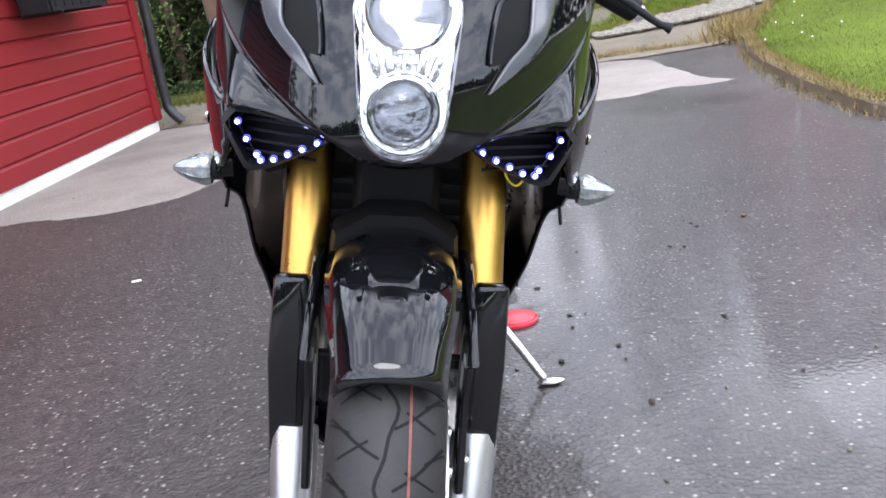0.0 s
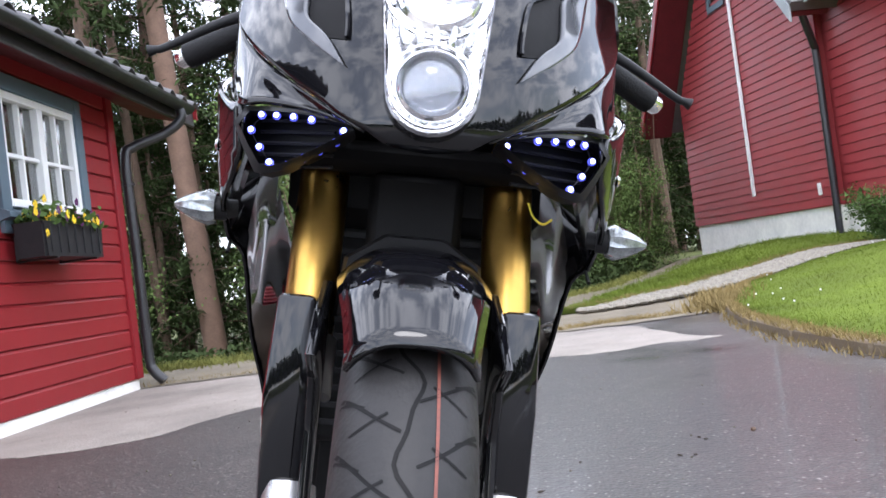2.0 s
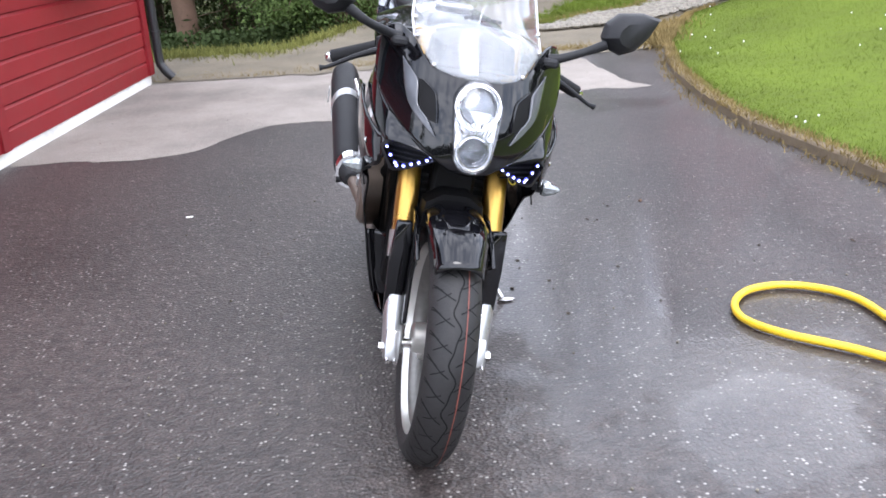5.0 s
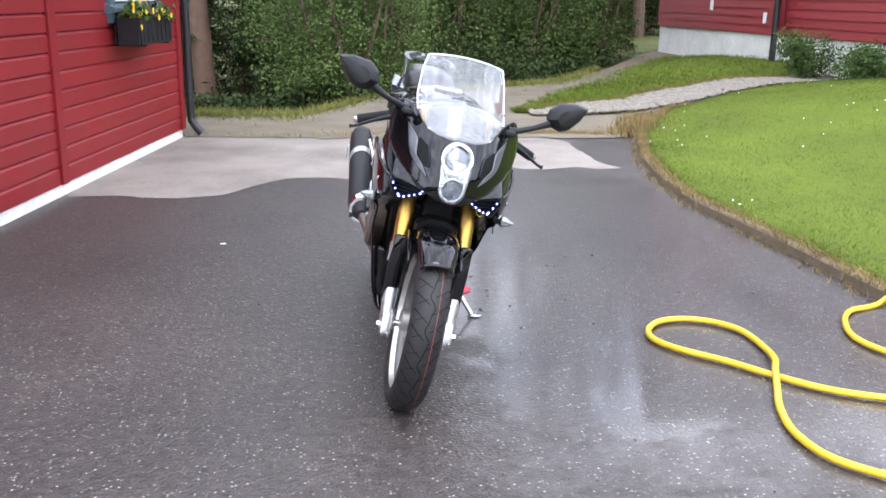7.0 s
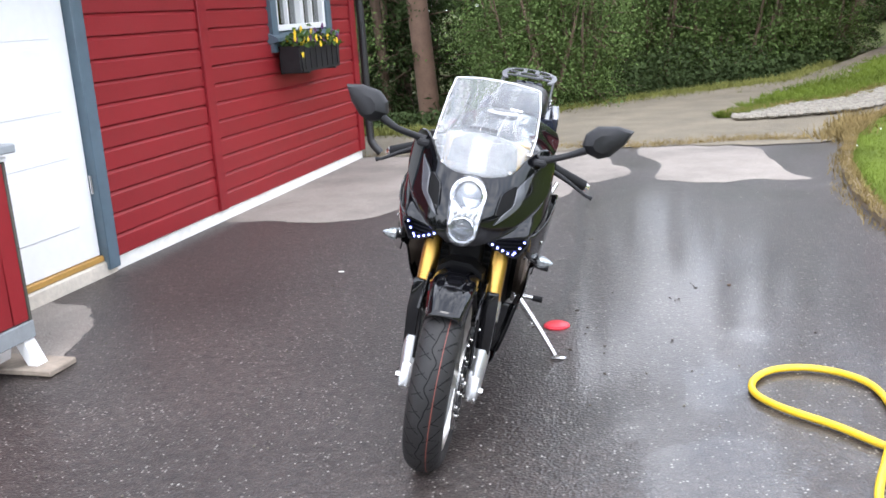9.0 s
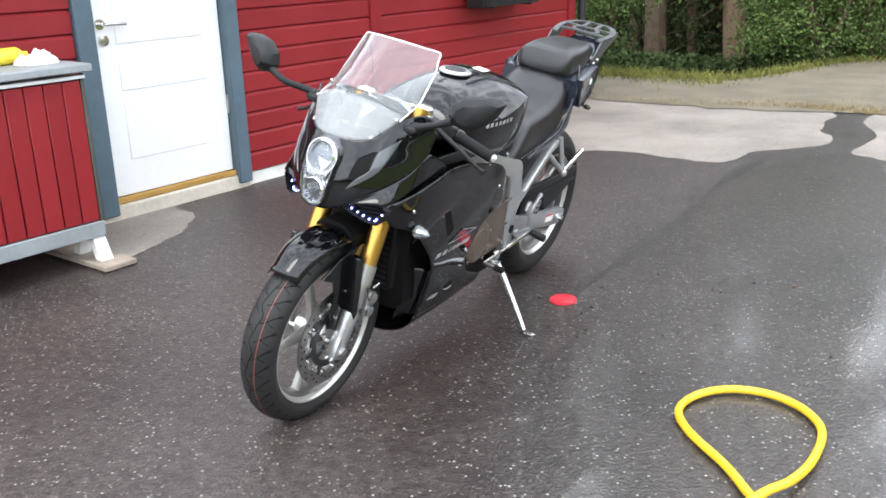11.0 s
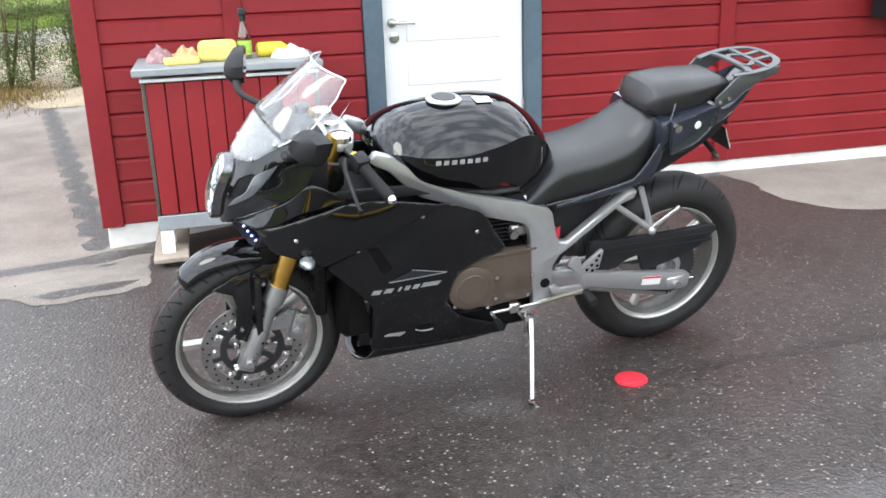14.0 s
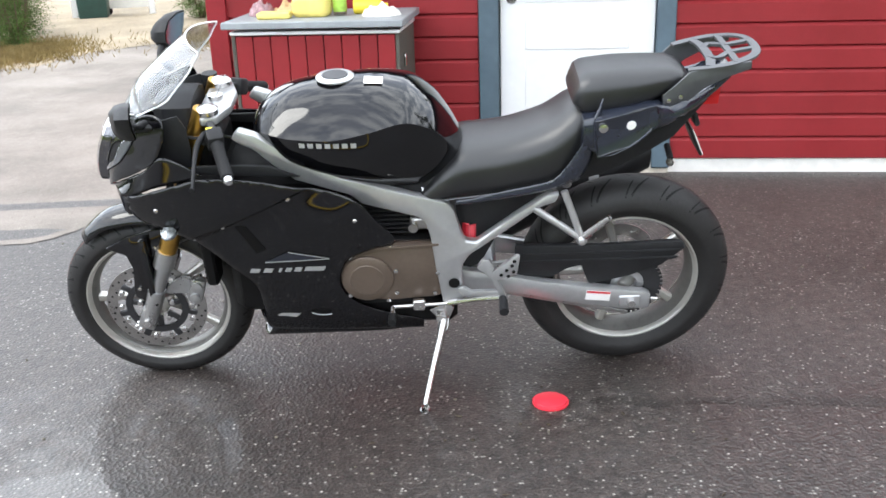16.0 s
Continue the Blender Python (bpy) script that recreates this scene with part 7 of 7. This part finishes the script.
for s in (1, -1):
    part("under_seat_panel", prism([(.93, .62), (.96, .665), (1.22, .70), (1.26, .76), (1.27, .70), (1.16, .64), (1.06, .54), (1.0, .42), (.95, .40)], s * .085, s * .1, "X", .004), MATT, bike, "black plastic panel under the seat")
    part("spring_collar", join(*[tube([(s * .085 + .022 * math.cos(a), .968 + .022 * math.sin(a), .50 + .0065 * k + .0065 * a / 6.283) for a in np.linspace(0, 6.283, 13)], .004, 6, 2) for k in range(9)]), RED_PLASTIC, bike, "red coils of the rear spring")

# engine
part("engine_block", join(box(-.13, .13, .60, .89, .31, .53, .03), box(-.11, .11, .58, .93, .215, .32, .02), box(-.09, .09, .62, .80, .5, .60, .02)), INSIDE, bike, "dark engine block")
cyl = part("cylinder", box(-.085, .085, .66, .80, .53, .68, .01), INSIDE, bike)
for k in range(9):
    part("cooling_fin", box(-.12, .12, .645, .815, .545 + k * .014, .55 + k * .014), MATT, cyl)
case = part("engine_cover", prism([(.64, .50), (.66, .515), (.76, .525), (.885, .525), (.893, .46), (.895, .36), (.875, .345), (.74, .335), (.69, .34), (.64, .36)], .12, .152, "X", .008, 2), BRONZE, bike, "bronze-brown engine side cover")
part("generator_cover", lathe([(.075, .145), (.074, .158), (.066, .163), (.05, .164), (.048, .166), (.02, .166), (0, .166)], 44, (0, .672, .417)), BRONZE, case, "round bronze generator cover")
part("cover_rib", prism([(.64, .505), (.70, .52), (.88, .53), (.88, .522), (.70, .51), (.645, .497)], .15, .160, "X", .002), BRONZE, case)
for y, z in ((.628, .49), (.66, .512), (.745, .52), (.755, .44), (.755, .365), (.73, .34), (.875, .43), (.865, .36), (.62, .36)):
    part("cover_bolt", lathe([(0, .152), (.0065, .152), (.0065, .158), (0, .159)], 8, (0, y, z)), STEEL, case)
part("carburettor", join(box(.06, .13, .80, .86, .555, .60, .01), rod((.13, .81, .57), (.14, .81, .57), .014), tube([(.13, .84, .6), (.14, .85, .66), (.12, .84, .69)], .005, 6)), DISC, bike, "small carburettor with cables")
part("right_cover", mirrored(lathe([(.1, .12), (.1, .165), (.085, .178), (0, .18)], 40, (0, .70, .42))), BRONZE, bike)
part("exhaust_header", tube([(-.08, .60, .55), (-.1, .45, .5), (-.09, .42, .33), (-.1, .6, .27), (-.14, .9, .30), (-.19, 1.05, .36)], .021, 12), BRONZE, bike)
mf = part("silencer", loft([[(cx + rx * math.cos(a), y, z + rz * math.sin(a)) for a in [2 * math.pi * k / 24 for k in range(24)]] for cx, y, z, rx, rz in ((-.19, 1.02, .355, .022, .022), (-.195, 1.06, .375, .045, .05), (-.20, 1.10, .39, .052, .06), (-.235, 1.50, .585, .052, .06), (-.238, 1.54, .60, .047, .054), (-.238, 1.545, .602, .02, .02))]), MATT, bike, "black oval silencer")
part("silencer_band", loft([[(cx + .054 * math.cos(a), y, z + .063 * math.sin(a)) for a in [2 * math.pi * k / 24 for k in range(24)]] for cx, y, z in ((-.223, 1.35, .51), (-.2255, 1.38, .525))]), ALU, mf, "silver band")
part("silencer_clamp", loft([[(cx + .048 * math.cos(a), y, z + .056 * math.sin(a)) for a in [2 * math.pi * k / 24 for k in range(24)]] for cx, y, z in ((-.194, 1.05, .372), (-.197, 1.08, .382))]), CHROME, mf, "bright clamp")
part("silencer_badge", box(-.292, -.288, 1.40, 1.48, .52, .57, .003), SILVER_INK, mf)

# footrests, levers, side stand
for s in (1, -1):
    hang = part("footrest_hanger", prism([(.985, .455), (1.0, .482), (1.02, .482), (1.035, .455), (1.03, .44), (1.10, .495), (1.108, .49), (1.10, .43), (1.045, .412), (1.075, .345), (1.06, .33), (1.03, .41), (1.01, .435)], s * .165, s * .178, "X", .003), ALU, bike, "silver footrest plate with drilled heel guard")
    # heel guard holes are near-black dots, shade put in as colour
    part("heel_holes", join(*[lathe([(0, s * .1785), (.0055, s * .1785), (.0055, s * .1792), (0, s * .1792)], 10, (0, y, z)) for y, z in ((1.055, .43), (1.07, .445), (1.085, .46), (1.075, .425), (1.09, .44), (1.092, .475))]), INSIDE, hang)
    part("lower_bracket", prism([(.93, .385), (.95, .39), (.97, .375), (1.06, .375), (1.065, .36), (.96, .355), (.94, .362)], s * .163, s * .176, "X", .003), ALU, hang)
    part("footpeg", tube([(s * .178, 1.06, .35), (s * .21, 1.06, .345), (s * .238, 1.06, .343)], [.012, .014, .014], 12, smooth=False), MATT, hang, "black rubber footpeg")
    ph = part("pillion_hanger", join(tube([(s * .15, 1.144, .63), (s * .165, 1.28, .535)], .010, 10, smooth=False), tube([(s * .15, 1.227, .68), (s * .165, 1.28, .535)], .010, 10, smooth=False)), ALU, bike, "silver pillion footrest bracket")
    part("pillion_peg", tube([(s * .165, 1.28, .535), (s * .185, 1.31, .58), (s * .205, 1.345, .625)], [.011, .010, .009], 10), STEEL, ph)
    part("peg_boss", ball((s * .168, 1.28, .533), .016, n=10), ALU, ph)
part("gear_lever", join(rod((.16, .74, .318), (.16, .93, .326), .006), rod((.168, .74, .318), (.215, .74, .318), .008), tube([(.165, .90, .33), (.17, .98, .345), (.172, 1.05, .35)], .009, 8)), STEEL, bike, "bright gear lever linkage")
part("link_joint", join(ball((.165, .822, .322), .012, n=8), box(.155, .175, .80, .835, .31, .345, .004)), STEEL, bike)
part("lever_rubber", rod((.205, .74, .318), (.24, .74, .318), .011), GRIP, bike)
stand = part("side_stand", tube([(.13, .885, .265), (.16, .885, .25), (.25, .855, .165), (.325, .828, .085)], [.013, .013, .010, .009], 12), STEEL, bike, "bright steel side stand")
part("stand_bracket", prism([(.845, .285), (.90, .31), (.92, .29), (.905, .25), (.875, .245)], .12, .135, "X", .003), STEEL, stand)
part("stand_foot", moved(ball((0, 0, 0), .030, .015, .0055, n=14), pose(.340, .826, .0795, 0, -12, 0)), STEEL, stand)
part("stand_plate", prism([(.865, .275), (.895, .275), (.885, .215), (.868, .215)], .148, .156, "X", .002), STEEL, stand)
part("stand_spring", tube([(.14 + .02 * k, .90 - .01 * k + .006 * (k % 2), .255 - .02 * k) for k in range(5)], .005, 6), STEEL, stand)

# handlebars
part("top_yoke", prism([(-.135, .27), (-.10, .25), (.10, .25), (.135, .27), (.125, .31), (.05, .335), (-.05, .335), (-.125, .31)], .895, .918, "Z", .006, 2), ALU, bike, "silver top yoke")
for s in (1, -1):
    part("fork_cap", moved(lathe([(0, 0), (.03, 0), (.03, .014), (.024, .02), (.01, .022), (0, .022)], 24), pose(s * .1, fork_y(.925) + .012, .918, 0, -90, 0)), STEEL, bike, "bright fork cap")
    bar = part("handlebar", tube([(s * .11, .285, .905), (s * .15, .30, .893), (s * .31, .3623, .8247)], .011, 12, smooth=False), BLACK_STEEL, bike, "black clip-on handlebar")
    part("grip", tube([(s * .20, .3195, .8717), (s * .21, .3234, .8674), (s * .301, .3588, .8286)], [.018, .0165, .0165], 14, smooth=False), GRIP, bar, "black rubber grip")
    part("bar_end", tube([(s * .299, .3581, .8294), (s * .311, .3627, .8243), (s * .315, .3643, .8226)], [.0125, .0125, .009], 14, smooth=False), CHROME, bar, "bright bar-end weight")
    part("switch_box", moved(box(-.022, .022, -.022, .022, -.024, .024, .008, 2), pose(s * .178, .311, .881, 0, s * 23, s * 20)), MATT, bar)
    part("lever", tube([(s * .16, .278, .885), (s * .20, .268, .872), (s * .25, .268, .850), (s * .308, .271, .818), (s * .320, .272, .814), (s * .329, .272, .811)], [.008, .008, .006, .0048, .0048, .0078], 10), MATT, bar, "black control lever")
    part("lever_perch", box(s * .15 - .022, s * .15 + .022, .265, .305, .855, .885, .008), MATT, bar)
part("choke_button", moved(box(-.009, .009, -.009, .009, -.002, .004, .002), pose(.176, .300, .904, 0, 23, 20)), YELLOW_BRIGHT, bike, "small yellow switch")
part("ignition", moved(lathe([(0, 0), (.02, 0), (.02, .012), (0, .013)], 20), pose(0, .285, .918, 0, -90, 0)), STEEL, bike)
part("red_button", moved(box(-.006, .006, -.006, .006, 0, .01, .002), pose(-.178, .312, .892)), RED_PLASTIC, bike)
res = part("fluid_reservoir", rod((-.15, .24, .90), (-.15, .24, .935), .022, 18), MATT, bike)
part("cables", join(tube([(.15, .27, .87), (.12, .2, .86), (.06, .18, .8), (.03, .2, .7)], .0045, 6), tube([(-.15, .27, .87), (-.12, .2, .86), (-.06, .18, .8), (-.03, .2, .7)], .0045, 6), tube([(-.15, .27, .88), (-.05, .2, .88), (.04, .22, .86), (.06, .35, .82)], .004, 6)), BLACK_STEEL, bike)
part("key_wire", tube([(.02, .29, .93), (.03, .32, .98), (.04, .33, 1.0)], .0015, 5), STEEL, bike)
